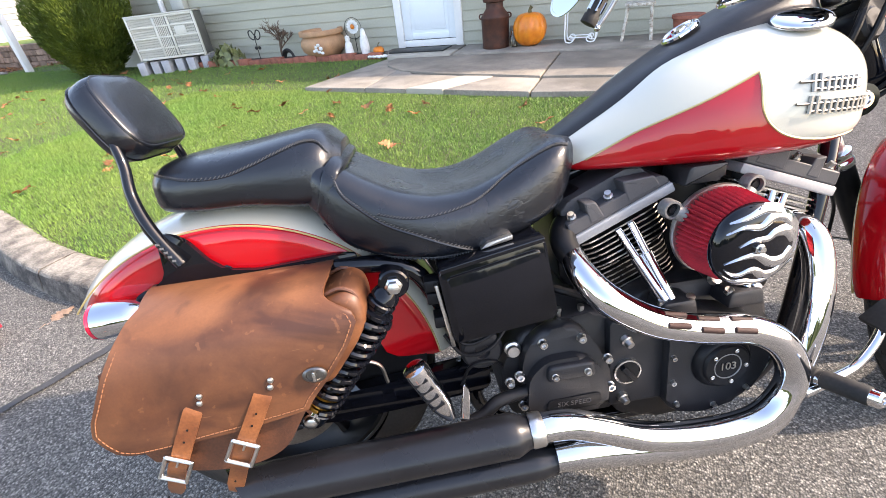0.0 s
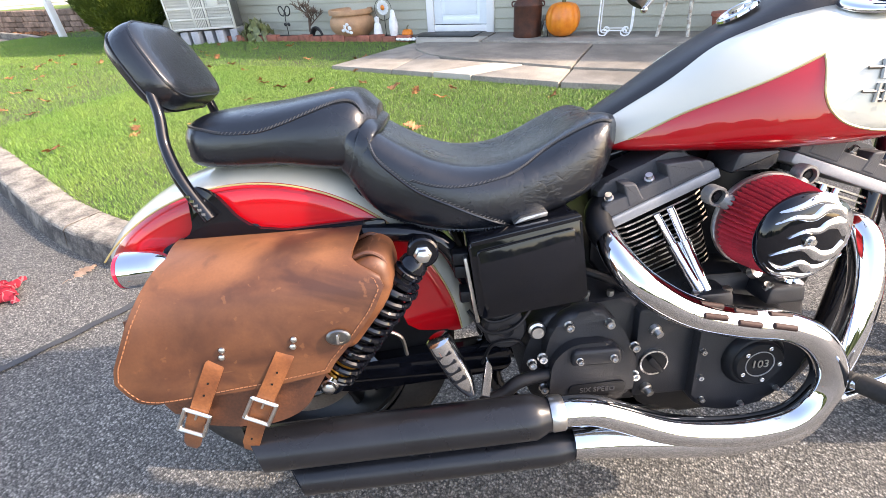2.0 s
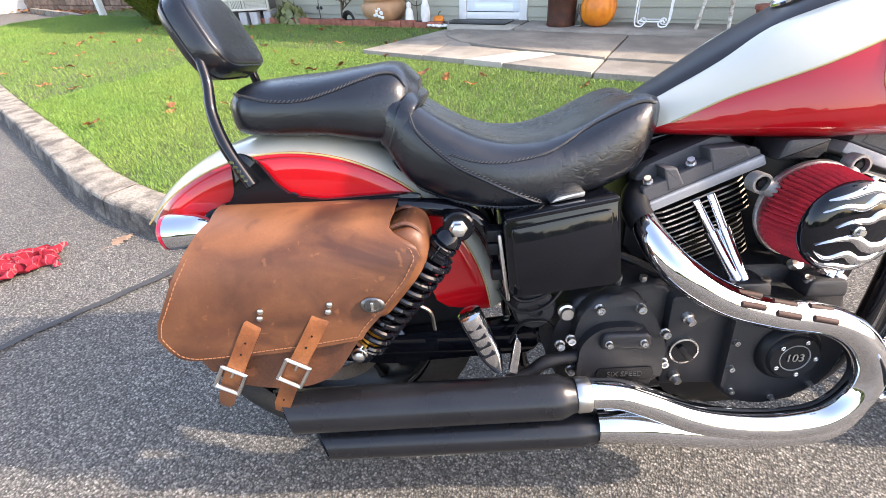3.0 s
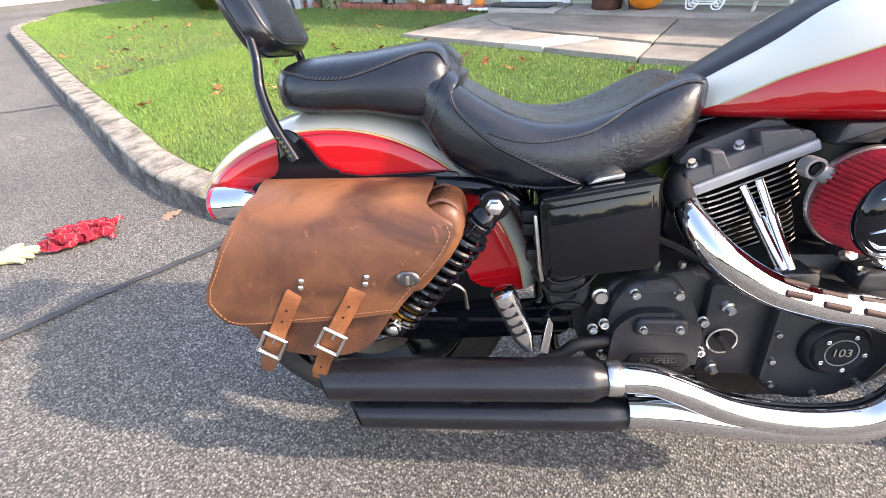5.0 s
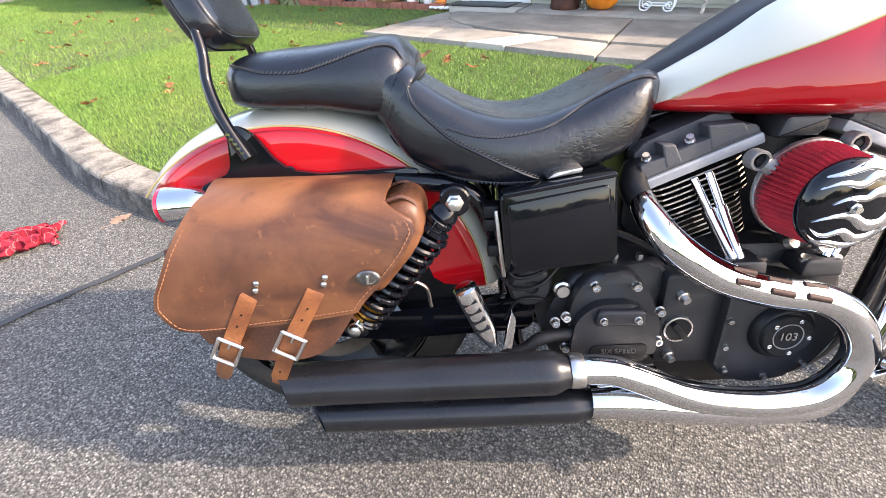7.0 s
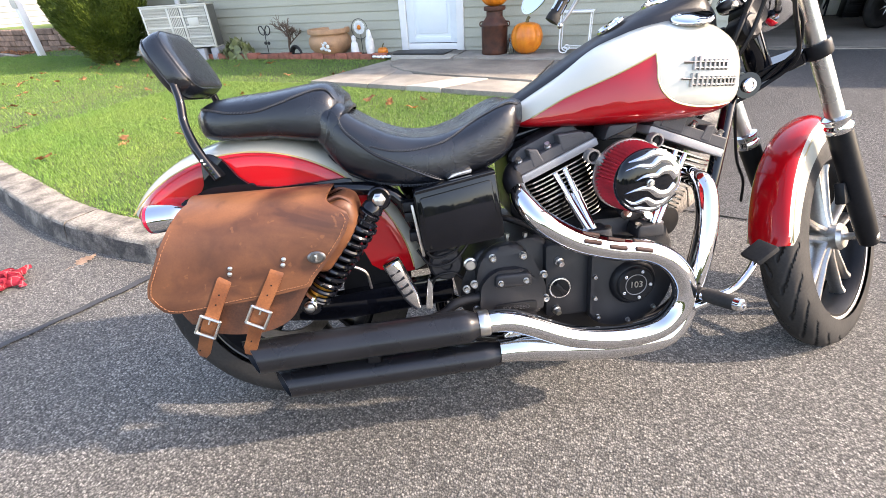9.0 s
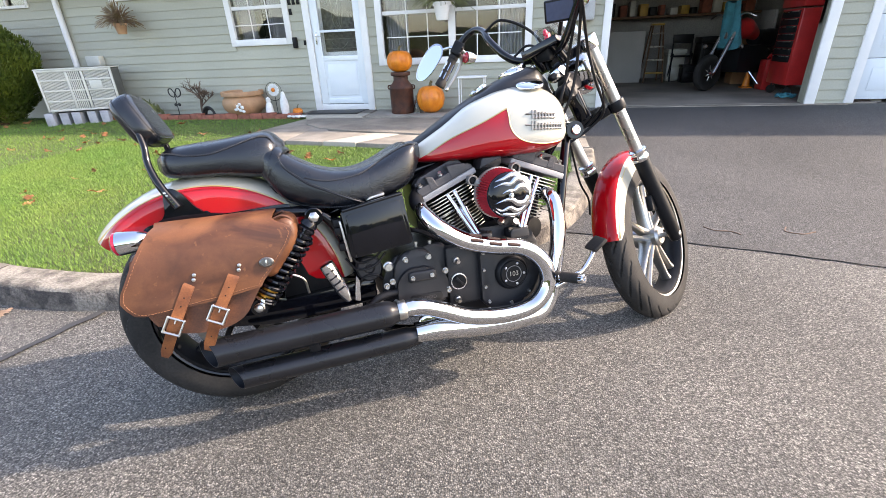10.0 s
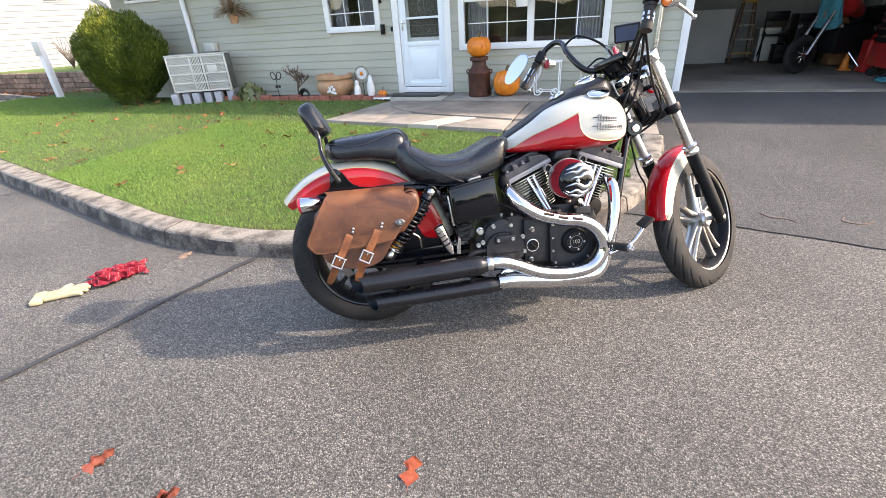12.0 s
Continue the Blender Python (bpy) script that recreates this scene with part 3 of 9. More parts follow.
paving([(-2.66, 5.5), (-1.82, 5.44), (-1.82, 5.76), (-2.8, 5.8)], 0.195, M["walk_new"])
paving([(-2.85, 5.8), (-1.82, 5.77), (-1.82, 6.06), (-2.85, 6.06)], 0.2, M["walk"])

# ---- house ----
house = thing("house", "single-storey house with pale green siding", "house", kind="structure")
EAVE = 2.03
HOLES = [(-8.09, -7.28, 1.79, 2.0), (-5.77, -4.92, 1.79, 2.01), (-3.88, -3.02, 1.15, 2.01), (-2.74, -1.87, 0.12, 2.05), (-1.68, 0.27, 0.83, 2.0), (1.26, 3.57, 0.1, 2.04), (4.08, 6.5, 0.1, 2.04)]
X0, X1 = -8.5, 9.0
bm = B()
xs = sorted({X0, X1, *(h[0] for h in HOLES), *(h[1] for h in HOLES)})
for a, b in zip(xs, xs[1:]):
    hole = [h for h in HOLES if h[0] <= a and h[1] >= b]
    if hole:
        h = hole[0]
        if h[2] > 0.15:
            box(bm, (a, WALL_Y, 0), (b, WALL_Y + 0.14, h[2]))
        box(bm, (a, WALL_Y, h[3]), (b, WALL_Y + 0.14, EAVE + 0.1))
    else:
        box(bm, (a, WALL_Y, 0), (b, WALL_Y + 0.14, EAVE + 0.1))
bmesh.ops.remove_doubles(bm, verts=bm.verts, dist=0.0005)
part("wall_front", bm, M["siding"], house)
bm = B()
box(bm, (X0, WALL_Y + 0.14, 0), (X0 + 0.14, 14, EAVE + 0.1))
part("wall_side", bm, M["siding"], house)
bm = B()
box(bm, (X1 - 0.14, WALL_Y + 0.14, 0), (X1, 14, EAVE + 0.1))
part("wall_side", bm, M["siding"], house)
bm = B()
box(bm, (X0, 14, 0), (X1, 14.14, EAVE + 0.1))
part("wall_back", bm, M["siding"], house)
bm = B()
box(bm, (X0, WALL_Y - 0.5, EAVE + 0.1), (X1, 14.3, EAVE + 0.16))
part("ceiling", bm, M["drywall"], house)


# siding boards, each course cut at the openings
def boards():
    z, k = 0.12, 0
    while z < EAVE + 0.08:
        z1 = min(z + 0.1145, EAVE + 0.09)
        blocked = sorted((h[0] - 0.001, h[1] + 0.001) for h in HOLES if h[2] - 0.02 < z1 - 0.02 and h[3] + 0.02 > z + 0.02)
        spans, x = [], X0
        for a, b in blocked:
            if a > x:
                spans.append((x, a))
            x = max(x, b)
        spans.append((x, X1))
        for a, b in spans:
            bm = B()
            prof = [(WALL_Y - 0.001, z1 + 0.004), (WALL_Y - 0.004, z1 + 0.004), (WALL_Y - 0.016, z + 0.006), (WALL_Y - 0.0155, z), (WALL_Y - 0.001, z)]
            rings(bm, [[Vector((xx, y, zz)) for y, zz in prof] for xx in (a, b)])
            part("siding_board", bm, M["siding"], house, smooth=0)
        z = z1
        k += 1


boards()


def trim(parent, x0, x1, z0, z1, w=0.08, y=WALL_Y - 0.03, depth=0.05, sill=True, name="window_frame"):
    bm = B()
    box(bm, (x0, y, z0), (x0 + w, y + depth, z1), 0.004)
    box(bm, (x1 - w, y, z0), (x1, y + depth, z1), 0.004)
    box(bm, (x0 + w + 0.0005, y, z1 - w), (x1 - w - 0.0005, y + depth, z1), 0.004)
    if sill:
        box(bm, (x0 + w + 0.0005, y - 0.008, z0), (x1 - w - 0.0005, y + depth, z0 + w), 0.004)
    return part(name, bm, M["trim"], parent)


M["pane"] = mat("window_pane", (0.03, 0.035, 0.04), 0.04, 0, 0.1, 3, 30, 0.0, spec=0.8, rvar=0.02)
M["curtain"] = mat("net_curtain", (0.36, 0.35, 0.38), 0.9, 0, 0.2, 5, 200, 0.3, 0.004)
M["room"] = mat("room_wall", (0.05, 0.04, 0.035), 0.9, 0, 0.3, 2, 30, 0.0)
M["clear_pane"] = glass("clear_pane", (0.92, 0.95, 0.95))


def window(name, h, cols, rows_, sashes=1, curtain=0):
    x0, x1, z0, z1 = h
    w = thing(name, "white framed window with glazing bars", "window", kind="structure")
    small = z1 - z0 < 0.5
    e = 0.02 if small else 0.05
    trim(w, x0 - e, x1 + e, z0 - e, z1 + e, 0.042 if small else 0.085)
    xs_ = [x0 + 0.035 + (x1 - x0 - 0.07) * i / sashes for i in range(sashes + 1)]
    for a, b in zip(xs_, xs_[1:]):
        bm = B()
        if sashes > 1 and b < x1 - 0.1:
            hw = 0.02 if small else 0.045
            box(bm, (b - hw, WALL_Y - 0.02, z0 + 0.02), (b + hw, WALL_Y + 0.03, z1 - 0.02), 0.003)
        mid = (z0 + z1) / 2
        if z1 - z0 > 0.5:
            box(bm, (a + 0.001, WALL_Y + 0.004, mid - 0.022), (b - 0.001, WALL_Y + 0.03, mid + 0.022), 0.003)
        if bm.verts:
            part("sash", bm, M["trim"], w)
        pads = 0.045 if sashes > 1 else 0.0
        for r in range(rows_ + 1):
            for zz0, zz1 in (((z0, mid), (mid, z1)) if z1 - z0 > 0.5 else ((z0, z1),)):
                if 0 < r < rows_:
                    bm = B()
                    zz = lerp(zz0, zz1, r / rows_)
                    box(bm, (a + pads, WALL_Y + 0.012, zz - 0.006), (b - pads, WALL_Y + 0.024, zz + 0.006))
                    part("glazing_bar", bm, M["trim"], w)
        for c in range(1, cols):
            bm = B()
            xx = lerp(a + pads, b - pads, c / cols)
            box(bm, (xx - 0.006, WALL_Y + 0.011, z0 + 0.03), (xx + 0.006, WALL_Y + 0.023, z1 - 0.03))
            part("glazing_bar", bm, M["trim"], w)
        bm = B()
        box(bm, (a, WALL_Y + 0.026, z0), (b, WALL_Y + 0.03, z1))
        p = part("pane", bm, M["clear_pane"], w)
        p.visible_shadow = False
        if curtain:
            bm = B()
            for q in range(2):
                xa, xb = (a + 0.02, lerp(a, b, 0.34)) if q == 0 else (lerp(a, b, 0.62), b - 0.02)
                if curtain == 1 and q == (1 if a < xs_[0] + 0.1 else 0):
                    continue
                pts = [Vector((lerp(xa, xb, i / 40), WALL_Y + 0.12 + 0.02 * math.sin(i * 1.3), 0)) for i in range(41)]
                loops = [[p2 + Vector((0, 0, z1)) for p2 in pts], [p2 + Vector((0, 0, z0)) for p2 in pts]]
                rings(bm, loops, False)
            part("curtain", bm, M["curtain"], w, "pale net curtain", smooth=60)
    bm = B()
    box(bm, (x0 - 0.05, WALL_Y + 0.9, z0 - 0.3), (x1 + 0.05, WALL_Y + 0.95, z1 + 0.2))
    part("room_back", bm, M["room"], w)
    return w


window("window_1", HOLES[0], 1, 1, 2)
window("window_2", HOLES[1], 1, 1, 2)
window("window_3", HOLES[2], 3, 2, 1, 2)
window("window_4", HOLES[4], 3, 2, 2, 1)

# entrance
door = thing("door_1", "white storm door with leaded glass upper pane", "door", kind="structure")
dx0, dx1, dz0, dz1 = HOLES[3]
bm = B()
box(bm, (dx0 - 0.02, WALL_Y - 0.035, 0.2), (dx0 + 0.075, WALL_Y + 0.03, dz1 + 0.06), 0.004)
box(bm, (dx1 - 0.075, WALL_Y - 0.035, 0.2), (dx1 + 0.02, WALL_Y + 0.03, dz1 + 0.06), 0.004)
box(bm, (dx0 + 0.0755, WALL_Y - 0.035, dz1 - 0.04), (dx1 - 0.0755, WALL_Y + 0.03, dz1 + 0.06), 0.004)
part("door_frame", bm, M["trim"], door)
a, b = dx0 + 0.08, dx1 - 0.08
bm = B()
box(bm, (a, WALL_Y - 0.012, 0.29), (a + 0.11, WALL_Y + 0.02, dz1 - 0.045), 0.004)
box(bm, (b - 0.09, WALL_Y - 0.012, 0.29), (b, WALL_Y + 0.02, dz1 - 0.045), 0.004)
box(bm, (a + 0.1105, WALL_Y - 0.0115, 0.29), (b - 0.0905, WALL_Y + 0.02, 0.36), 0.004)
box(bm, (a + 0.1105, WALL_Y - 0.0115, 0.865), (b - 0.0905, WALL_Y + 0.02, 0.93), 0.004)
box(bm, (a + 0.1105, WALL_Y - 0.0115, 1.225), (b - 0.0905, WALL_Y + 0.02, 1.255), 0.004)
box(bm, (a + 0.1105, WALL_Y - 0.0115, dz1 - 0.12), (b - 0.0905, WALL_Y + 0.02, dz1 - 0.045), 0.004)
leaf = part("door_leaf", bm, M["door"], door)
bm = B()
box(bm, (a + 0.11, WALL_Y, 0.36), (b - 0.09, WALL_Y + 0.016, 0.865))
box(bm, (a + 0.15, WALL_Y - 0.006, 0.4), (b - 0.13, WALL_Y + 0.001, 0.82), 0.005)
part("lower_panel", bm, M["door"], leaf)
bm = B()
box(bm, (a - 0.005, WALL_Y - 0.02, 0.205), (b + 0.005, WALL_Y + 0.01, 0.283), 0.004)
part("kick_plate", bm, M["trim"], door)
bm = B()
box(bm, (a + 0.09, WALL_Y - 0.016, 0.284), (b - 0.07, WALL_Y + 0.01, 0.2895))
part("sweep", bm, M["satin"], leaf)
bm = B()
box(bm, (a + 0.11, WALL_Y + 0.004, 0.93), (b - 0.09, WALL_Y + 0.008, dz1 - 0.1))
pn = part("pane", bm, M["clear_pane"], leaf)
pn.visible_shadow = False
M["leaded"] = mat("leaded_glass", (0.11, 0.1, 0.085), 0.2, 0, 0.5, 26, 120, 0.9, 0.01, color2=(0.03, 0.028, 0.025))
bm = B()
box(bm, (a + 0.05, WALL_Y + 0.08, 0.3), (b - 0.04, WALL_Y + 0.11, dz1))
inner = part("inner_door", bm, M["trim"], door)
bm = B()
box(bm, (a + 0.13, WALL_Y + 0.07, 0.98), (b - 0.11, WALL_Y + 0.079, dz1 - 0.14), 0.003)
part("leaded_pane", bm, M["leaded"], inner)
M["lead"] = mat("lead_came", (0.2, 0.19, 0.17), 0.45, 0.7, 0.2, 20, 200, 0.0)
cx = (a + b) / 2
for k in range(9):
    bm = B()
    zc = 1.12 + 0.055 * k
    pts = [(cx + math.cos(t) * 0.05 * (1 + 0.5 * math.sin(k)) , WALL_Y + 0.067, 1.4 + 0.19 * math.sin(t) + 0.03 * k) for t in (math.tau * i / 20 + k for i in range(15))]
    tube(bm, pts, 0.004, 6)
    part("lead_strip", bm, M["lead"], inner)
bm = B()
for z0_ in (1.02, 1.14):
    tube(bm, [(a + 0.14, WALL_Y + 0.067, z0_), (b - 0.12, WALL_Y + 0.067, z0_)], 0.004, 6)
tube(bm, [(cx - 0.12 + 0.24 * i / 16, WALL_Y + 0.067, 1.1 - 0.08 * math.sin(math.pi * i / 16)) for i in range(17)], 0.005, 6)
part("lead_strip", bm, M["lead"], inner)
bm = B()
box(bm, (a + 0.035, WALL_Y - 0.02, 1.08), (a + 0.06, WALL_Y - 0.011, 1.24), 0.004)
tube(bm, [(a + 0.047, WALL_Y - 0.02, 1.18), (a + 0.047, WALL_Y - 0.05, 1.18), (a + 0.13, WALL_Y - 0.052, 1.178)], 0.007, 10)
part("door_handle", bm, M["steel"], leaf)
# garage opening and shut garage door
gd = thing("door_2", "open garage doorway with white painted frame", "doorway", kind="structure")
g0, g1 = HOLES[5][0], HOLES[5][1]
bm = B()
box(bm, (g0 - 0.09, WALL_Y - 0.03, 0.18), (g0, WALL_Y + 0.142, 2.12), 0.004)
box(bm, (g1, WALL_Y - 0.03, 0.18), (g1 + 0.11, WALL_Y + 0.142, 2.12), 0.004)
box(bm, (g0 + 0.0005, WALL_Y - 0.03, 2.03), (g1 - 0.0005, WALL_Y + 0.142, 2.12), 0.004)
part("jamb", bm, M["trim"], gd)
sd = thing("door_3", "white panelled garage door, shut", "garage door", kind="structure")
h0, h1 = HOLES[6][0], HOLES[6][1]
bm = B()
box(bm, (h0 - 0.1, WALL_Y - 0.03, 0.2), (h0, WALL_Y + 0.14, 2.12), 0.004)
part("jamb", bm, M["trim"], sd)
for k in range(4):
    bm = B()
    z = 0.23 + 0.452 * k
    box(bm, (h0 + 0.002, WALL_Y + 0.04, z), (h1, WALL_Y + 0.08, z + 0.447), 0.006)
    for c in range(3):
        x = h0 + 0.12 + 0.78 * c
        box(bm, (x, WALL_Y + 0.032, z + 0.1), (x + 0.62, WALL_Y + 0.042, z + 0.35), 0.006)
    part("door_panel", bm, M["door"], sd)
# roof, fascia, gutter
roof = part("roof", B(), M["shingle"], house)
bm = B()
rx0, rx1, ey, ez = -9.15, X1 + 0.6, WALL_Y - 0.5, EAVE + 0.12
for k in range(26):
    y0_, y1_ = ey + k * 0.2, ey + k * 0.2 + 0.215
    z0_, z1_ = ez + 0.06 + k * 0.2 * 0.4, ez + 0.06 + (k * 0.2 + 0.215) * 0.4
    x = rx0
    random.seed(k)
    while x < rx1:
        w = random.uniform(0.25, 0.36)
        j = random.uniform(0, 0.012)
        v = [bm.verts.new(c) for c in ((x, y0_ - j, z0_ + 0.012 - j * 0.4), (min(x + w - 0.006, rx1), y0_ - j, z0_ + 0.012 - j * 0.4), (min(x + w - 0.006, rx1), y1_, z1_), (x, y1_, z1_),
                                       (x, y0_ - j, z0_ - j * 0.4), (min(x + w - 0.006, rx1), y0_ - j, z0_ - j * 0.4))]
        bm.faces.new(v[:4])
        bm.faces.new((v[4], v[5], v[1], v[0]))
        x += w
me = finish(bm, 0, "roof")
me.materials.append(M["shingle"])
roof.data = me
roof.name = "roof"
roof["kind"] = "stuff"
bm = B()
v = [bm.verts.new(c) for c in ((rx0, ey, ez + 0.05), (rx1, ey, ez + 0.05), (rx1, 11, ez + 0.05 + (11 - ey) * 0.4), (rx0, 11, ez + 0.05 + (11 - ey) * 0.4))]
bm.faces.new(v)
v = [bm.verts.new(c) for c in ((rx0, 11, ez + 0.05 + (11 - ey) * 0.4), (rx1, 11, ez + 0.05 + (11 - ey) * 0.4), (rx1, 15, ez), (rx0, 15, ez))]
bm.faces.new(v)
part("roof_deck", bm, M["shingle"], house)
bm = B()
box(bm, (rx0, ey - 0.02, ez - 0.09), (rx1, ey, ez + 0.06), 0.003)
part("fascia", bm, M["trim"], house)
bm = B()
box(bm, (rx0, ey + 0.001, ez - 0.02), (rx1, WALL_Y - 0.018, ez - 0.008))
part("soffit", bm, M["trim"], house)
bm = B()
prof = [(ey - 0.022, ez + 0.05), (ey - 0.022, ez - 0.03), (ey - 0.08, ez - 0.03), (ey - 0.115, ez + 0.02), (ey - 0.115, ez + 0.05), (ey - 0.108, ez + 0.05), (ey - 0.108, ez + 0.022), (ey - 0.078, ez - 0.022), (ey - 0.03, ez - 0.022), (ey - 0.03, ez + 0.05)]
rings(bm, [[Vector((x, y, z)) for y, z in prof] for x in (rx0, rx1)])
part("gutter", bm, M["trim"], house)
for pts in ([(-6.7, WALL_Y - 0.06, ez - 0.03), (-6.72, WALL_Y - 0.06, 0.3)], [(-8.6, ey - 0.06, ez - 0.02), (-8.6, ey - 0.05, ez - 0.1), (-8.585, ey - 0.02, ez - 0.14), (-8.53, WALL_Y - 0.12, 1.78), (-8.52, WALL_Y - 0.065, 1.7), (-8.52, WALL_Y - 0.06, 0.2)]):
    bm = B()
    tube(bm, pts, 0.042, 10)
    part("downpipe", bm, M["trim"], house)
# lamp, number plates and boxes on the wall
def wall_box(name, label, cat, x, z, w, h, d, m):
    bm = B()
    box(bm, (x - w / 2, WALL_Y - 0.016 - d, z - h / 2), (x + w / 2, WALL_Y - 0.002, z + h / 2), min(w, h, d) * 0.18)
    return solid(name, bm, m, label, cat)


wb = wall_box("letter_holder", "small black metal holder on the siding", "holder", -2.93, 1.115, 0.055, 0.14, 0.05, M["satin"])
wall_box("bell_push", "small dark bell push on the siding", "bell push", -2.79, 1.11, 0.022, 0.06, 0.02, M["satin"])
for k in range(4):
    wall_box("number_bar", "small black number plate bar on siding", "number plate", -2.94 + 0.065 * (k % 3), 1.62 if k < 3 else 1.5, 0.04, 0.075, 0.006, M["satin"])
bm = B()
lathe(bm, (-2.9, WALL_Y - 0.1, 1.74), (0, 0, 1), [(0, 0.01), (0.03, 0.035), (0.04, 0.045), (0.16, 0.055), (0.17, 0.062), (0.22, 0.02), (0.24, 0)], 12)
tube(bm, [(-2.9, WALL_Y - 0.1, 1.8), (-2.9, WALL_Y - 0.012, 1.86)], 0.012, 8)
solid("wall_lantern", bm, M["satin"], "black lantern on the wall beside the door", "lantern")
meter = wall_box("electric_meter", "grey electric meter box on the siding", "meter", 0.9, 1.42, 0.3, 0.42, 0.12, mat("grey_paint", (0.42, 0.44, 0.46), 0.5, 0.2, 0.1, 5, 80, 0.05))
bm = B()
lathe(bm, (0.9, WALL_Y - 0.136, 1.42), (0, -1, 0), [(0, 0.085), (0.02, 0.085), (0.05, 0.07), (0.075, 0.05), (0.08, 0)], 28)
part("dial_glass", bm, M["mirror"], meter)
bm = B()
tube(bm, [(0.9, WALL_Y - 0.06, 1.21), (0.9, WALL_Y - 0.06, 0.6)], 0.03, 12)
part("conduit", bm, M["steel"], meter)
wall_box("socket_box", "small grey outdoor socket on the siding", "socket", 0.42, 0.62, 0.07, 0.12, 0.03, M["steel"])

# ---- garage room ----
bm = B()
box(bm, (1.02, WALL_Y + 0.02, 0.1), (4.35, 10.2, 0.2))
solid("floor", bm, M["garage_floor"], "stained concrete garage floor", "floor", "structure")
bm = B()
box(bm, (1.2, WALL_Y - 0.1, 0.1), (4.0, WALL_Y + 0.018, 0.197), 0.006)
solid("sill", bm, M["walk"], "pale concrete threshold of the garage", "threshold", "structure")
for nm, lo, hi in (("wall_garage_west", (0.9, WALL_Y + 0.15, 0.1), (1.02, 10.2, EAVE + 0.1)), ("wall_garage_east", (4.35, WALL_Y + 0.15, 0.1), (4.47, 10.2, EAVE + 0.1)), ("wall_garage_back", (0.9, 10.2, 0.1), (4.47, 10.32, EAVE + 0.1))):
    bm = B()
    box(bm, lo, hi)
    solid(nm, bm, M["bare_wall"], "bare plasterboard garage wall", "wall", "structure")

# unseen dark strip added behind the viewer, to darken reflections in glass and paint
bm = B()
random.seed(77)
top, low = [], []
for k in range(121):
    x = -60 + k
    h = 2.4 + 0.8 * math.sin(k * 0.31) + 0.7 * noise.noise(Vector((k * 0.7, 0, 0))) + random.uniform(-0.3, 0.3)
    y = -17 + 0.8 * math.sin(k * 0.9)
    low.append(bm.verts.new((x, y, -0.2)))
    top.append(bm.verts.new((x, y - 1.5, h)))
for k in range(120):
    bm.faces.new((low[k], low[k + 1], top[k + 1], top[k]))
solid("backdrop", bm, mat("dark_backdrop", (0.06, 0.075, 0.03), 0.95, 0, 0.5, 0.8, 6, 0.0, color2=(0.02, 0.028, 0.014), spec=0.1), "unseen dark backdrop added behind the viewer for reflections", "woods", "structure")

# ---- motorcycle: x forward, y to its left, z up, from under the rear wheel ----
bike = thing("motorcycle", "red and cream cruiser motorcycle leaning on its side stand", "motorcycle",
             Matrix.Translation((-0.496, 0.685, 0)) @ Matrix.Rotation(radians(28), 4, "Z") @ Matrix.Rotation(radians(-11), 4, "X"))
HEAD, RAKE = Vector((1.322, 0, 0.80)), radians(27.6)
SDIR = Vector((-math.sin(RAKE), 0, math.cos(RAKE)))
SFWD = Vector((math.cos(RAKE), 0, math.sin(RAKE)))
STEER = Matrix.Translation(HEAD) @ Matrix.Rotation(radians(32.4), 4, SDIR) @ Matrix.Translation(-HEAD)
REAR, FRONT = Vector((0.075, 0, 0.322)), HEAD - SDIR * 0.603 + SFWD * 0.05


def steer(bm):
    bmesh.ops.transform(bm, matrix=STEER, verts=bm.verts)
    return bm


def tyre(c, r, rim_r, half, grooves, depth=0.006, n=330):
    """A tyre with sipes sunk into its tread."""
    prof = []
    for i in range(41):
        a = math.pi * i / 40
        y = -math.cos(a) * half
        rr = rim_r + (r - rim_r) * min(1, math.sin(a) ** 0.62)
        prof.append((y, rr))
    loops = []
    for j in range(n):
        th = math.tau * j / n
        lp = []
        for y, rr in prof:
            k = abs(y) / half
            d = 0
            if 0.1 < k < 0.9 and rr > rim_r + (r - rim_r) * 0.45:
                ph = (th * grooves / math.tau + (0.5 if y > 0 else 0) + 1.7 * k ** 1.6) % 1
                d = depth if ph < 0.17 else 0
            lp.append((c[0] + math.cos(th) * (rr - d), c[1] + y, c[2] + math.sin(th) * (rr - d)))
        loops.append(lp)
    loops.append(loops[0])
    bm = B()
    rings(bm, loops, False, False)
    bmesh.ops.remove_doubles(bm, verts=bm.verts, dist=1e-5)
    return bm


def rim(c, r, half):
    bm = B()
    lathe(bm, c, (0, 1, 0), [(-half, r - 0.016), (-half, r), (-half + 0.006, r + 0.006), (-half + 0.012, r), (-half * 0.5, r - 0.018), (half * 0.5, r - 0.018),
                             (half - 0.012, r), (half - 0.006, r + 0.006), (half, r), (half, r - 0.016), (half * 0.5, r - 0.03), (-half * 0.5, r - 0.03), (-half, r - 0.016)], 64, False)
    return bm


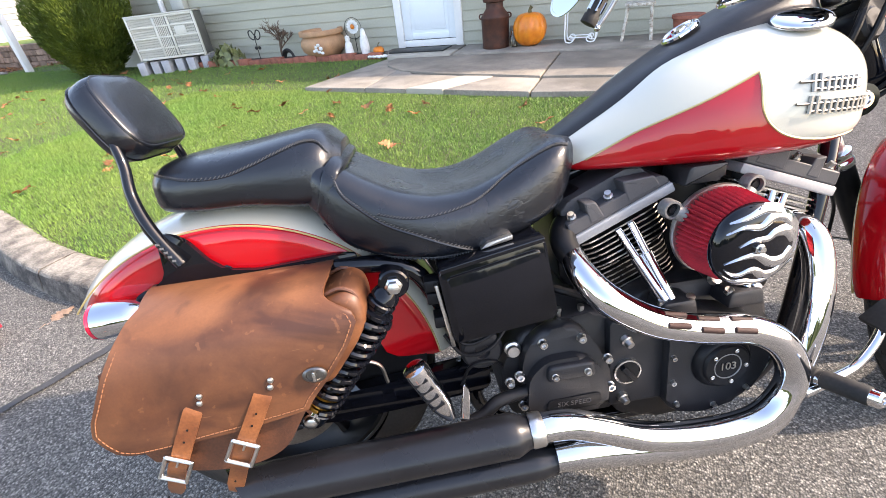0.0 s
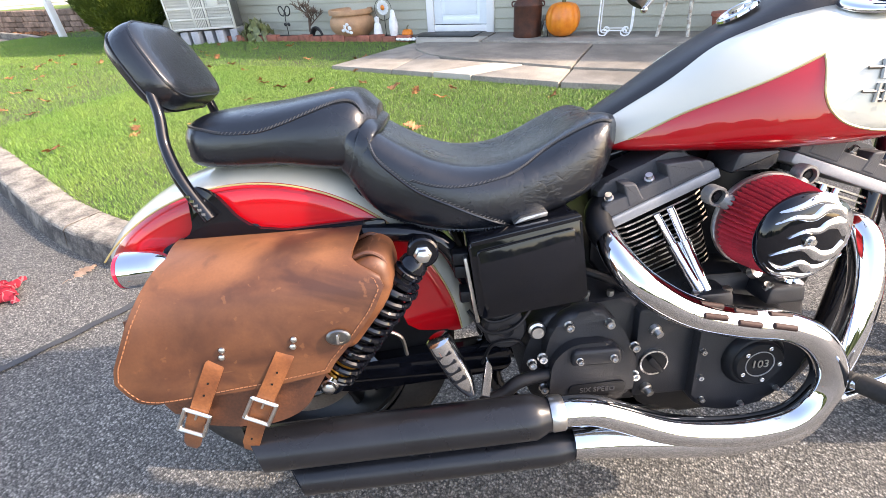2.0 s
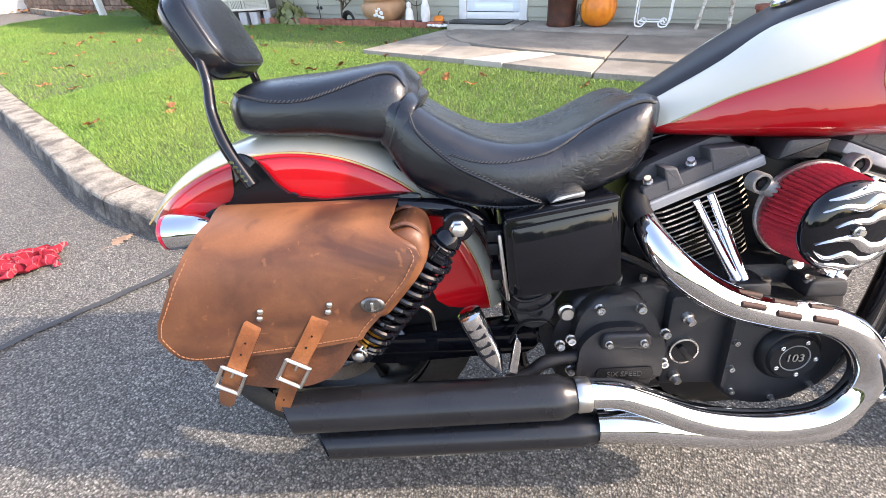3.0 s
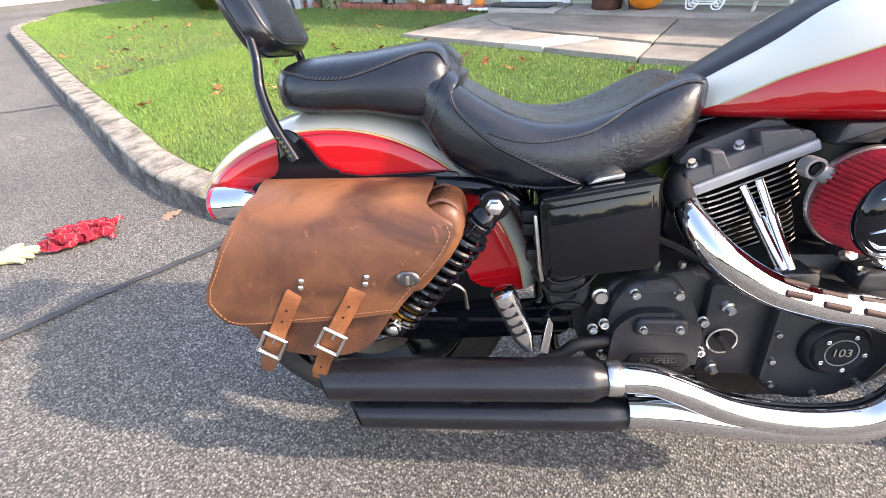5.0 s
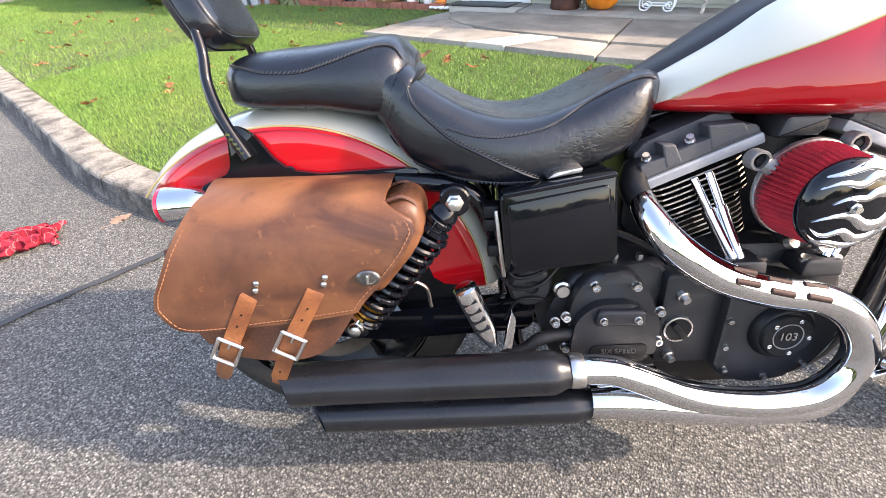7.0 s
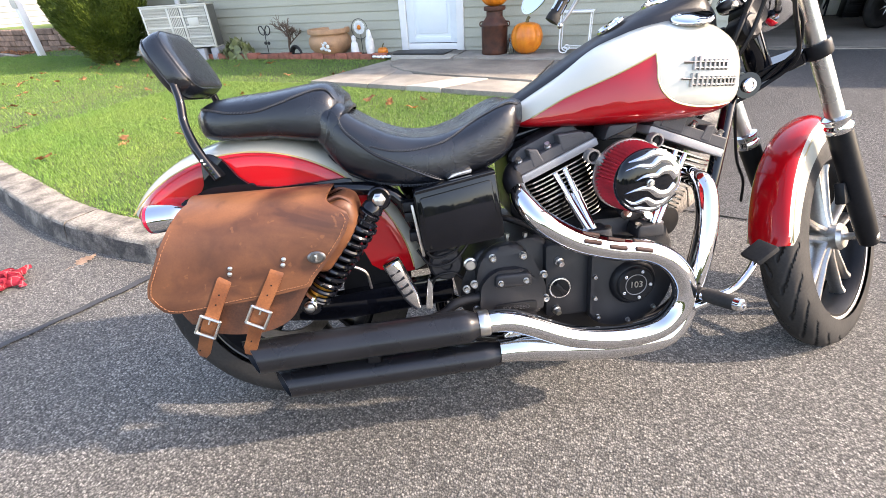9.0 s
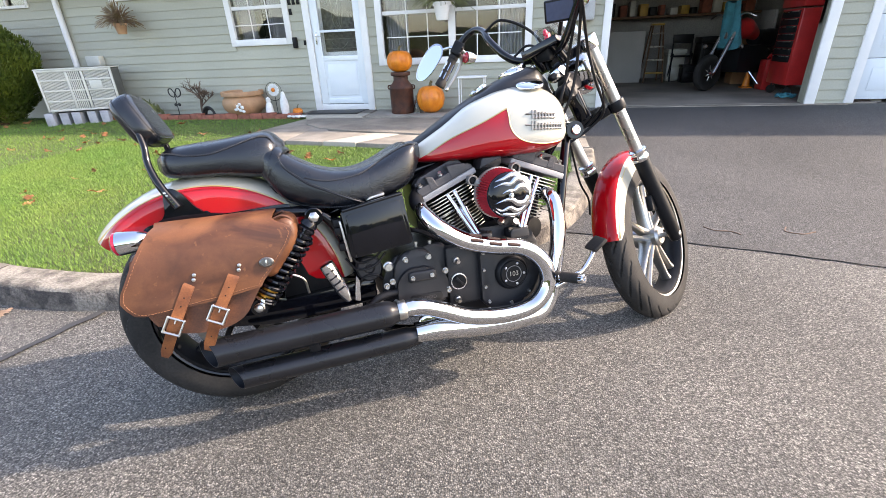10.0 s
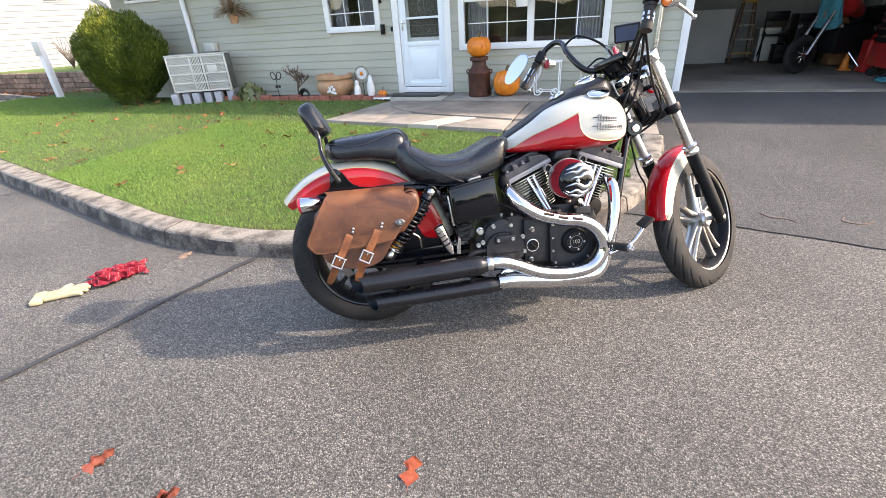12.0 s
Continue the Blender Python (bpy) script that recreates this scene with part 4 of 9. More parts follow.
def wheel(name, c, r, rim_r, half, pairs, spoke_mat, turn, label):
    """A wheel with paired spokes, a dark rim and a bare rim edge."""
    hub = B()
    lathe(hub, c, (0, 1, 0), [(-0.055, 0.012), (-0.055, 0.032), (-0.045, 0.04), (-0.02, 0.036), (0.02, 0.036), (0.045, 0.04), (0.055, 0.032), (0.055, 0.012)], 28)
    w = part(name, steer(hub) if turn else hub, M["alloy"], bike, label)
    me_rim = rim(c, rim_r, half * 0.78)
    tr = tyre(c, r, rim_r - 0.002, half, 22)
    spokes = []
    for i in range(pairs):
        for s in (-1, 1):
            a = math.tau * i / pairs + 0.3 + s * 0.15
            a0 = math.tau * i / pairs + 0.3 + s * 0.45
            p0 = Vector((c[0] + math.cos(a0) * 0.03, 0, c[2] + math.sin(a0) * 0.03))
            p1 = Vector((c[0] + math.cos(a) * (rim_r - 0.014), 0, c[2] + math.sin(a) * (rim_r - 0.014)))
            d = (p1 - p0).normalized()
            q = Vector((-d.z, 0, d.x))
            bm = B()
            loops = []
            for t, hw, hy in ((0, 0.013, 0.026), (0.25, 0.009, 0.02), (0.8, 0.0085, 0.016), (1, 0.015, 0.022)):
                m = p0.lerp(p1, t)
                loops.append([m + q * (hw * a1) + Vector((0, c[1] + hy * b1, 0)) for a1, b1 in ((-1, -0.6), (-0.5, -1), (0.5, -1), (1, -0.6), (1, 0.6), (0.5, 1), (-0.5, 1), (-1, 0.6))])
            spokes.append(rings(bm, loops))
    made = [("tyre", tr, M["rubber"], ""), ("rim", me_rim, M["satin"], "")] + [("spoke", b, spoke_mat, "") for b in spokes]
    for nm, b, m, lb in made:
        part(nm, steer(b) if turn else b, m, w, lb)
    for s in (-1, 1):
        bm = B()
        h = s * half * 0.78
        lathe(bm, c, (0, 1, 0), [(h - 0.002, rim_r - 0.009), (h + s * 0.003, rim_r - 0.008), (h + s * 0.004, rim_r), (h, rim_r + 0.003), (h - s * 0.004, rim_r), (h - 0.002, rim_r - 0.009)], 72, False)
        part("rim_edge", steer(bm) if turn else bm, M["alloy"] if turn else M["black"], w)
    ax = B()
    cyl(ax, (c[0], c[1] - 0.112, c[2]), (c[0], c[1] + 0.112, c[2]), 0.011)
    lathe(ax, (c[0], c[1] - 0.116, c[2]), (0, 1, 0), [(-0.014, 0.008), (-0.012, 0.012), (0, 0.015), (0.012, 0.015)], 20)
    part("axle", steer(ax) if turn else ax, M["steel"], w)
    return w


wheel("front_wheel", FRONT, 0.328, 0.245, 0.052, 5, M["alloy"], True, "silver cast spoked wheel with black tyre")
rw = wheel("rear_wheel", REAR, 0.322, 0.228, 0.078, 5, M["satin"], False, "black spoked wheel with wide tyre")
bm = B()
lathe(bm, REAR + Vector((0, -0.095, 0)), (0, 1, 0), [(0, 0.09), (0, 0.122), (0.005, 0.122), (0.005, 0.09), (0, 0.09)], 48, False)
part("brake_disc", bm, M["pewter"], rw)



# ---- mudguards ----
def guard(c, r, half, a0, a1, lip, n=48, thick=0.003, taper=0.1, crown=0.04):
    """An arched mudguard round c: a rounded crown and upright sides, lip(a) deep at the angle a."""
    loops = []
    for j in range(n + 1):
        u = j / n
        a = lerp(a0, a1, u)
        dp = lip(math.degrees(a))
        e = 1 - taper * (max(0, 1 - u / 0.1) ** 2 + max(0, 1 - (1 - u) / 0.1) ** 2)
        prof = []
        for i in range(-14, 15):
            t = abs(i) / 14
            s = 1 if i > 0 else -1
            if t < 0.6:
                q = t / 0.6 * math.pi / 2
                prof.append((s * half * math.sin(q) ** 0.9, -crown * (1 - math.cos(q))))
            else:
                prof.append((s * half, -lerp(crown, max(dp, crown + 0.004), (t - 0.6) / 0.4)))
        outer = [Vector((c[0] + math.cos(a) * (r + d), c[1] + y * e, c[2] + math.sin(a) * (r + d))) for y, d in prof]
        inner = [Vector((c[0] + math.cos(a) * (r + d - (thick if abs(y) < half * 0.95 else 0)), c[1] + y * e * 0.95, c[2] + math.sin(a) * (r + d - (thick if abs(y) < half * 0.95 else 0)))) for y, d in reversed(prof)]
        loops.append(outer + inner)
    return rings(B(), loops)


FC = Vector((0.062, 0, 0.331))
PC = Vector((0.058, 0, 0.343))


def ring_paint(name, c, r, inner, outer):
    """Two colours divided by a circle round c in the x, z plane."""
    m = two_tone(name, inner, outer, 0, 1, 0, 1, [(0, 0), (0.5, 0.5), (1, 1)])
    n, l = m.node_tree.nodes, m.node_tree.links
    lt = [q for q in n if q.bl_idname == "ShaderNodeMath"][0]
    sep = [q for q in n if q.bl_idname == "ShaderNodeSeparateXYZ"][0]
    comb, sub, ln = n.new("ShaderNodeCombineXYZ"), n.new("ShaderNodeVectorMath"), n.new("ShaderNodeVectorMath")
    sub.operation, ln.operation = "SUBTRACT", "LENGTH"
    l.new(sep.outputs["X"], comb.inputs["X"])
    l.new(sep.outputs["Z"], comb.inputs["Z"])
    l.new(comb.outputs["Vector"], sub.inputs[0])
    sub.inputs[1].default_value = (c[0], 0, c[2])
    l.new(sub.outputs["Vector"], ln.inputs[0])
    for k in list(lt.inputs[0].links) + list(lt.inputs[1].links):
        l.remove(k)
    l.new(ln.outputs["Value"], lt.inputs[0])
    lt.inputs[1].default_value = r
    return m


def rear_lip(a):
    return interp(a, [(7, 0.06), (8.5, 0.1), (11, 0.125), (16, 0.14), (95, 0.14), (115, 0.1), (132, 0.075), (142, 0.05)])


fender = part("rear_mudguard", guard(FC, 0.394, 0.118, radians(6), radians(139.5), rear_lip, 80, 0.003, 0.2, 0.052), ring_paint("rear_paint", PC, 0.353, RED, CREAM), bike, "cream mudguard with red side panels", smooth=50)
bm = B()
tube(bm, [PC + Vector((math.cos(a) * 0.353, -0.1182, math.sin(a) * 0.353)) for a in (radians(7 + 131 * i / 60) for i in range(61))], 0.0017, 6)
part("pinstripe", bm, M["gold"], fender)


def front_lip(a):
    return interp(a, [(90, 0.066), (104, 0.074), (120, 0.082), (150, 0.077), (168, 0.066), (174, 0.048)])


bm = guard(FRONT, 0.368, 0.052, radians(100), radians(174), front_lip, 60, 0.003, 0.12, 0.03)
for f in bm.faces:
    f.material_index = 1 if all(abs(v.co.y) > 0.045 for v in f.verts) else 0
steer(bm)
fg = part("front_mudguard", bm, (M["red"], M["cream"]), bike, "red front mudguard with cream sides", smooth=50)
for s in (-1, 1):
    bm = B()
    tube(bm, [FRONT + Vector((math.cos(a) * 0.338, s * 0.0517, math.sin(a) * 0.338)) for a in (radians(101 + 72 * i / 40) for i in range(41))], 0.0022, 6)
    part("pinstripe", steer(bm), M["gold"], fg)


# ---- tank ----
TOP = [(0.655, 0.73), (0.686, 0.744), (0.78, 0.799), (0.866, 0.858), (0.96, 0.893), (1.03, 0.905), (1.08, 0.904), (1.13, 0.89), (1.165, 0.862), (1.19, 0.825), (1.2, 0.79)]
BOT = [(0.655, 0.7), (0.69, 0.689), (0.9, 0.677), (1.05, 0.677), (1.12, 0.683), (1.16, 0.698), (1.188, 0.722), (1.2, 0.755)]
WID = [(0.655, 0.05), (0.69, 0.088), (0.75, 0.125), (0.82, 0.156), (0.9, 0.185), (0.97, 0.203), (1.04, 0.21), (1.09, 0.206), (1.13, 0.192), (1.165, 0.163), (1.19, 0.12), (1.2, 0.075)]


def smoothed(x, table, h=0.012):
    return sum(interp(x + d * h, table) for d in (-2, -1, 0, 1, 2)) / 5


def tank_point(x, a):
    zt, zb, w = smoothed(x, TOP), smoothed(x, BOT), smoothed(x, WID)
    zm = lerp(zb, zt, 0.3)
    c, s = math.cos(a), math.sin(a)
    y = w * math.copysign(abs(c) ** 0.78, c)
    z = zm + ((zt - zm) * abs(s) ** 0.62 if s > 0 else -(zm - zb) * abs(s) ** 0.66)
    return Vector((x, y, z))


loops = [[tank_point(x, math.tau * j / 64) for j in range(64)] for x in [0.655 + 0.545 * (0.5 - 0.5 * math.cos(math.pi * i / 56)) for i in range(57)]]
tank = part("fuel_tank", rings(B(), loops), M["tank"], bike, "teardrop tank in red and cream paint", smooth=70)


def tank_side(x, z):
    """The tank's right flank at x and height z."""
    lo, hi = math.pi * 0.5, math.pi * 1.5
    for _ in range(40):
        m = (lo + hi) / 2
        if tank_point(x, m).z > z:
            lo = m
        else:
            hi = m
    p = tank_point(x, lo)
    return Vector((x, -abs(p.y), p.z))


bm = B()
fine = smooth_path([(x, 0, z) for x, z in TANK_LINE[1:7]], 5) + smooth_path([(x, 0, z) for x, z in TANK_LINE[6:-1]], 5)
tube(bm, [tank_side(p.x, p.z) for p in fine if p.x < 1.15], 0.0019, 6)
part("pinstripe", bm, M["gold"], tank)
# raised badge, its lettering as plain bars
def badge_stroke(x0, z0, x1, z1, w=0.0024):
    bm = B()
    k = max(1, round(abs(x1 - x0) / 0.012))
    tube(bm, [tank_side(lerp(x0, x1, i / k), lerp(z0, z1, i / k)) + Vector((0, -0.002, 0)) for i in range(k + 1)], w, 6)
    part("badge_bar", bm, M["pewter"], tank)


random.seed(4)
for x0, x1, z, h in ((1.024, 1.106, 0.791, 0.026), (1.02, 1.13, 0.759, 0.026)):
    fall = lambda x: z - 0.06 * (x - x0)
    badge_stroke(x0 - 0.02, fall(x0) + h * 0.62, x1, fall(x1) + h * 0.62, 0.0024)
    badge_stroke(x0, fall(x0) + h * 0.15, x1, fall(x1) + h * 0.15, 0.0024)
    x = x0
    while x < x1:
        hh = h * (1.0 if x < x0 + 0.012 else 0.78)
        badge_stroke(x, fall(x), x + 0.002, fall(x) + hh, 0.0033)
        x += 0.0105
# filler cap
cap_n = Vector((-0.12, -0.35, 1)).normalized()
bm = B()
lathe(bm, (1.058, -0.128, 0.893), cap_n, [(0, 0.044), (0.004, 0.044), (0.007, 0.042), (0.009, 0.038), (0.0105, 0.03), (0.012, 0.0)], 40)
part("filler_cap", bm, M["chrome"], tank)
# leather covered dash along the top
DASH = [(0.66, 0.742), (0.719, 0.775), (0.813, 0.832), (0.906, 0.883), (1.007, 0.932), (1.07, 0.957), (1.11, 0.968), (1.14, 0.96), (1.168, 0.915)]
loops = []
for i in range(41):
    x = lerp(0.658, 1.17, i / 40)
    zt, w = smoothed(x, DASH), interp(x, [(0.658, 0.045), (0.8, 0.066), (1.0, 0.082), (1.12, 0.075), (1.17, 0.05)])
    zb = smoothed(x, TOP) - 0.03
    loops.append([Vector((x, w * a, lerp(zb, zt, b))) for a, b in ((-1.25, 0.1), (-1.12, 0.35), (-1, 0.6), (-0.85, 0.82), (-0.6, 0.95), (-0.25, 1), (0.25, 1), (0.6, 0.95), (0.85, 0.82), (1, 0.6), (1.12, 0.35), (1.25, 0.1))])
dash = part("tank_dash", rings(B(), loops), M["dash_leather"], bike, "black leather covered dash", smooth=60)
sp_n = Vector((-0.42, 0, 0.9)).normalized()
bm = B()
lathe(bm, (1.062, 0, 0.947), sp_n, [(0, 0.05), (0.012, 0.05), (0.016, 0.047), (0.016, 0.041), (0.012, 0.04), (0.012, 0.0)], 40)
gauge = part("speedometer", bm, M["chrome"], dash)
bm = B()
lathe(bm, Vector((1.062, 0, 0.947)) + sp_n * 0.0125, sp_n, [(0, 0.04), (0.001, 0.04), (0.001, 0)], 32)
part("dial", bm, M["screen"], gauge)
ig_n = Vector((-0.5, 0, 0.86)).normalized()
bm = B()
lathe(bm, (0.935, 0, 0.903), ig_n, [(0, 0.034), (0.004, 0.033), (0.006, 0.028), (0.003, 0.025), (0.003, 0.014), (0.008, 0.013), (0.008, 0)], 28)
part("ignition_switch", bm, M["chrome"], dash)


# ---- seats ----
def cushion(rows, n=44, power=2.7, crown=0.0, dish=0.0, low=2.7):
    """Skin over rows of x, low z, top z, half width."""
    table = [[(r[0], r[k]) for r in rows] for k in (1, 2, 3)]
    loops, k = [], 40
    for i in range(k + 1):
        x = lerp(rows[0][0], rows[-1][0], 0.5 - 0.5 * math.cos(math.pi * i / k))
        zl, zt, w = (smoothed(x, t, 0.006) for t in table)
        lp = []
        for j in range(n):
            a = math.tau * j / n
            c, s = math.cos(a), math.sin(a)
            pw = power if s > 0 else low
            y = w * math.copysign(abs(c) ** (2 / pw), c)
            zm = lerp(zl, zt, 0.45)
            z = zm + ((zt - zm) if s > 0 else (zm - zl)) * math.copysign(abs(s) ** (2 / pw), s)
            if s > 0:
                z -= dish * (1 - min(1, abs(y) / (w * 0.75)) ** 2)
            lp.append(Vector((x, y, z)))
        loops.append(lp)
    return rings(B(), loops)


PILLION = [(-0.04, 0.745, 0.782, 0.045), (-0.03, 0.726, 0.797, 0.09), (0.0, 0.72, 0.808, 0.112), (0.06, 0.716, 0.814, 0.124), (0.13, 0.716, 0.818, 0.132), (0.2, 0.703, 0.827, 0.134),
           (0.25, 0.695, 0.832, 0.13), (0.275, 0.7, 0.822, 0.12), (0.292, 0.735, 0.795, 0.08)]
RIDER = [(0.228, 0.7, 0.785, 0.12), (0.25, 0.66, 0.795, 0.14), (0.28, 0.624, 0.78, 0.153), (0.332, 0.604, 0.746, 0.166), (0.38, 0.594, 0.72, 0.172), (0.427, 0.589, 0.706, 0.174), (0.473, 0.589, 0.703, 0.172),
         (0.51, 0.59, 0.708, 0.168), (0.56, 0.603, 0.725, 0.162), (0.604, 0.615, 0.748, 0.155), (0.64, 0.632, 0.764, 0.148), (0.663, 0.655, 0.77, 0.138), (0.68, 0.685, 0.768, 0.12), (0.69, 0.712, 0.757, 0.09)]
pillion = part("pillion_seat", cushion(PILLION, low=4.5), M["seat"], bike, "black stitched leather pillion pad", smooth=70)
rider = part("rider_seat", cushion(RIDER, power=3.4, dish=0.012, low=5.0), M["seat"], bike, "black creased leather saddle", smooth=70)


def flank(rows, x, z, power=3.4, low=5.0):
    """The right flank of a cushion at x and height z."""
    zl, zt, w = (smoothed(x, [(q[0], q[k]) for q in rows], 0.006) for k in (1, 2, 3))
    zm = lerp(zl, zt, 0.45)
    pw = power if z > zm else low
    z = min(z, lerp(zm, zt, 0.93))
    s = min(1, max(0, abs(z - zm) / ((zt - zm) if z > zm else (zm - zl)))) ** (pw / 2)
    return Vector((x, -w * max(0.0, 1 - s * s) ** (1 / pw), min(max(z, zl), zt)))


def flank_seam(rows, pts, parent, r, stitches, off=0.0, power=3.4):
    path = [flank(rows, p.x, p.z, power) for p in smooth_path([(x, 0, z) for x, z in pts], 8)]
    bm = B()
    tube(bm, path, r, 8)
    part("seam", bm, M["seat"], parent)
    k = 0
    for a, b in zip(path, path[1:]):
        n3 = max(1, round((b - a).length / 0.0075)) if stitches else 0
        for q in range(n3):
            m, d = a.lerp(b, (q + 0.5) / n3), (b - a).normalized() * 0.0024
            bm = B()
            o = Vector((0, -r - 0.0002, off))
            d = d + Vector((0, 0, 0.0018 * stitches))
            cyl(bm, m - d + o, m + d + o, 0.0008 if stitches == 1 else 0.0012, n=5)
            part("stitch", bm, M["thread"] if stitches == 1 else M["seat"], parent)


flank_seam(PILLION, [(-0.02, 0.79), (0.013, 0.785), (0.048, 0.778), (0.105, 0.777), (0.153, 0.788), (0.2, 0.803), (0.237, 0.812), (0.26, 0.808), (0.274, 0.79)], pillion, 0.0014, 1, 0.002, 2.7)
flank_seam(RIDER, [(0.278, 0.754), (0.29, 0.725), (0.316, 0.699), (0.351, 0.671), (0.396, 0.648), (0.45, 0.621), (0.497, 0.6)], rider, 0.0026, 1, 0.005)
flank_seam(RIDER, [(0.34, 0.69), (0.379, 0.678), (0.425, 0.674), (0.48, 0.68), (0.514, 0.69), (0.554, 0.711), (0.594, 0.731), (0.633, 0.747), (0.656, 0.752), (0.676, 0.748)], rider, 0.0014, 1, 0.002)
flank_seam(RIDER, [(0.246, 0.676), (0.27, 0.636), (0.314, 0.614), (0.36, 0.604), (0.416, 0.597), (0.461, 0.597), (0.497, 0.6)], rider, 0.0034, 2)
flank_seam(RIDER, [(0.497, 0.6), (0.566, 0.61), (0.609, 0.622), (0.642, 0.64), (0.66, 0.664)], rider, 0.0018, 0)
# strap between the two
bm = B()
loops = []
for i in range(33):
    a = math.pi * (1.1 - 1.2 * i / 32)
    c, sn = math.cos(a), math.sin(a)
    lp = []
    for dx, o in ((-0.011, -0.004), (-0.01, 0.0035), (-0.006, 0.005), (0.006, 0.005), (0.01, 0.0035), (0.011, -0.004)):
        x = 0.26 + dx + 0.034 * max(-0.8, sn)
        w, zt, zl = interp(x, [(0.22, 0.128), (0.26, 0.138), (0.3, 0.155)]), interp(x, [(0.22, 0.79), (0.26, 0.803), (0.3, 0.772)]), 0.665
        zm = lerp(zl, zt, 0.45)
        y = (w + o) * math.copysign(abs(c) ** 0.74, c)
        z = zm + ((zt - zm) if sn > 0 else (zm - zl)) * math.copysign(abs(sn) ** 0.74, sn) + o * sn
        lp.append(Vector((x, y, z)))
    loops.append(lp)
part("seat_strap", rings(bm, loops), M["seat"], bike, smooth=60)

# backrest on its bars
tilt = Matrix.Translation((-0.068, 0, 0.882)) @ Matrix.Rotation(radians(-27), 4, "Y")
bm = B()
outl = rounded([(-0.101, -0.07), (0.101, -0.07), (0.093, 0.072), (-0.093, 0.072)], 0.056, 10)
rings(bm, [[Vector((x, y * k, z * k)) for y, z in outl] for x, k in ((-0.03, 0.7), (-0.0295, 0.84), (-0.025, 0.93), (-0.016, 0.985), (-0.004, 1), (0.008, 1), (0.018, 0.98), (0.025, 0.935), (0.029, 0.87), (0.031, 0.7), (0.032, 0.4))])
bmesh.ops.transform(bm, matrix=tilt, verts=bm.verts)
br = part("backrest", bm, M["seat"], bike, "black leather backrest pad on bent bars", smooth=80)
bm = B()
k = len(outl)
tube(bm, [tilt @ Vector((0.0245, outl[i % k][0] * 0.935, outl[i % k][1] * 0.935)) for i in range(k + 1)], 0.0022, 6)
part("piping", bm, M["seat"], br)
bm = B()
tube(bm, [tilt @ Vector((-0.012, outl[i % k][0] * 1.0, outl[i % k][1] * 1.0)) for i in range(k + 1)], 0.0014, 6)
part("piping", bm, M["seat"], br)
for s in (-1, 1):
    bm = B()
    tube(bm, [(-0.062, s * 0.085, 0.86), (-0.05, s * 0.098, 0.813), (-0.046, s * 0.114, 0.765), (-0.026, s * 0.132, 0.71), (0.008, s * 0.143, 0.648)], [0.0085, 0.0085, 0.009, 0.0105, 0.0105], 12, 6)
    part("bar", bm, M["black"], br)
    bm = B()
    slab(bm, rounded([(-0.024, 0.7), (-0.002, 0.7), (0.022, 0.682), (0.045, 0.645), (0.07, 0.624), (0.12, 0.616), (0.26, 0.622), (0.29, 0.62), (0.29, 0.59), (0.05, 0.58), (-0.1, 0.577), (-0.094, 0.595), (-0.077, 0.607), (-0.045, 0.613), (-0.03, 0.634), (-0.026, 0.67)], 0.008, 3), s * 0.124, s * 0.134, 0.003)
    part("side_plate", bm, M["black"], br)
    for t in range(6):
        bm = B()
        p = Vector((-0.014 + t * 0.0042, s * 0.151, 0.69 - t * 0.0077))
        box(bm, p - Vector((0.003, 0.001, 0.002)), p + Vector((0.003, 0.001, 0.002)))
        part("letter_bar", bm, M["chrome"], br)

# ---- saddlebag ----
BODY = rounded([(-0.085, 0.56), (-0.098, 0.47), (-0.075, 0.395), (-0.052, 0.355), (0.02, 0.336), (0.09, 0.336), (0.142, 0.358), (0.19, 0.432), (0.285, 0.545), (0.27, 0.565), (0.2, 0.568), (-0.05, 0.56)], 0.03, 4)
bm = B()
slab(bm, BODY, -0.278, -0.135, 0.014, seg=3)
bag = part("saddlebag", bm, M["tan_dark"], bike, "worn tan leather saddlebag with two buckled straps", smooth=50)
PROF = [(-0.118, 0.612), (-0.16, 0.617), (-0.205, 0.616), (-0.238, 0.608), (-0.262, 0.593), (-0.278, 0.57), (-0.286, 0.54), (-0.2905, 0.505), (-0.292, 0.47), (-0.293, 0.43)]


PROF = [(p.y, p.z) for p in smooth_path([(0, y, z) for y, z in PROF], 6)]


def flap_edges(t):
    left = interp(t, [(0, -0.063), (0.15, -0.05), (0.32, -0.036), (0.47, -0.05), (0.58, -0.067), (0.73, -0.095), (0.85, -0.117), (0.93, -0.124), (0.97, -0.116), (1, -0.1)])
    right = interp(t, [(0, 0.25), (0.27, 0.251), (0.36, 0.247), (0.42, 0.246), (0.46, 0.256), (0.48, 0.266), (0.52, 0.286), (0.57, 0.292), (0.68, 0.274), (0.82, 0.242), (0.95, 0.206), (1, 0.196)])
    return left, right


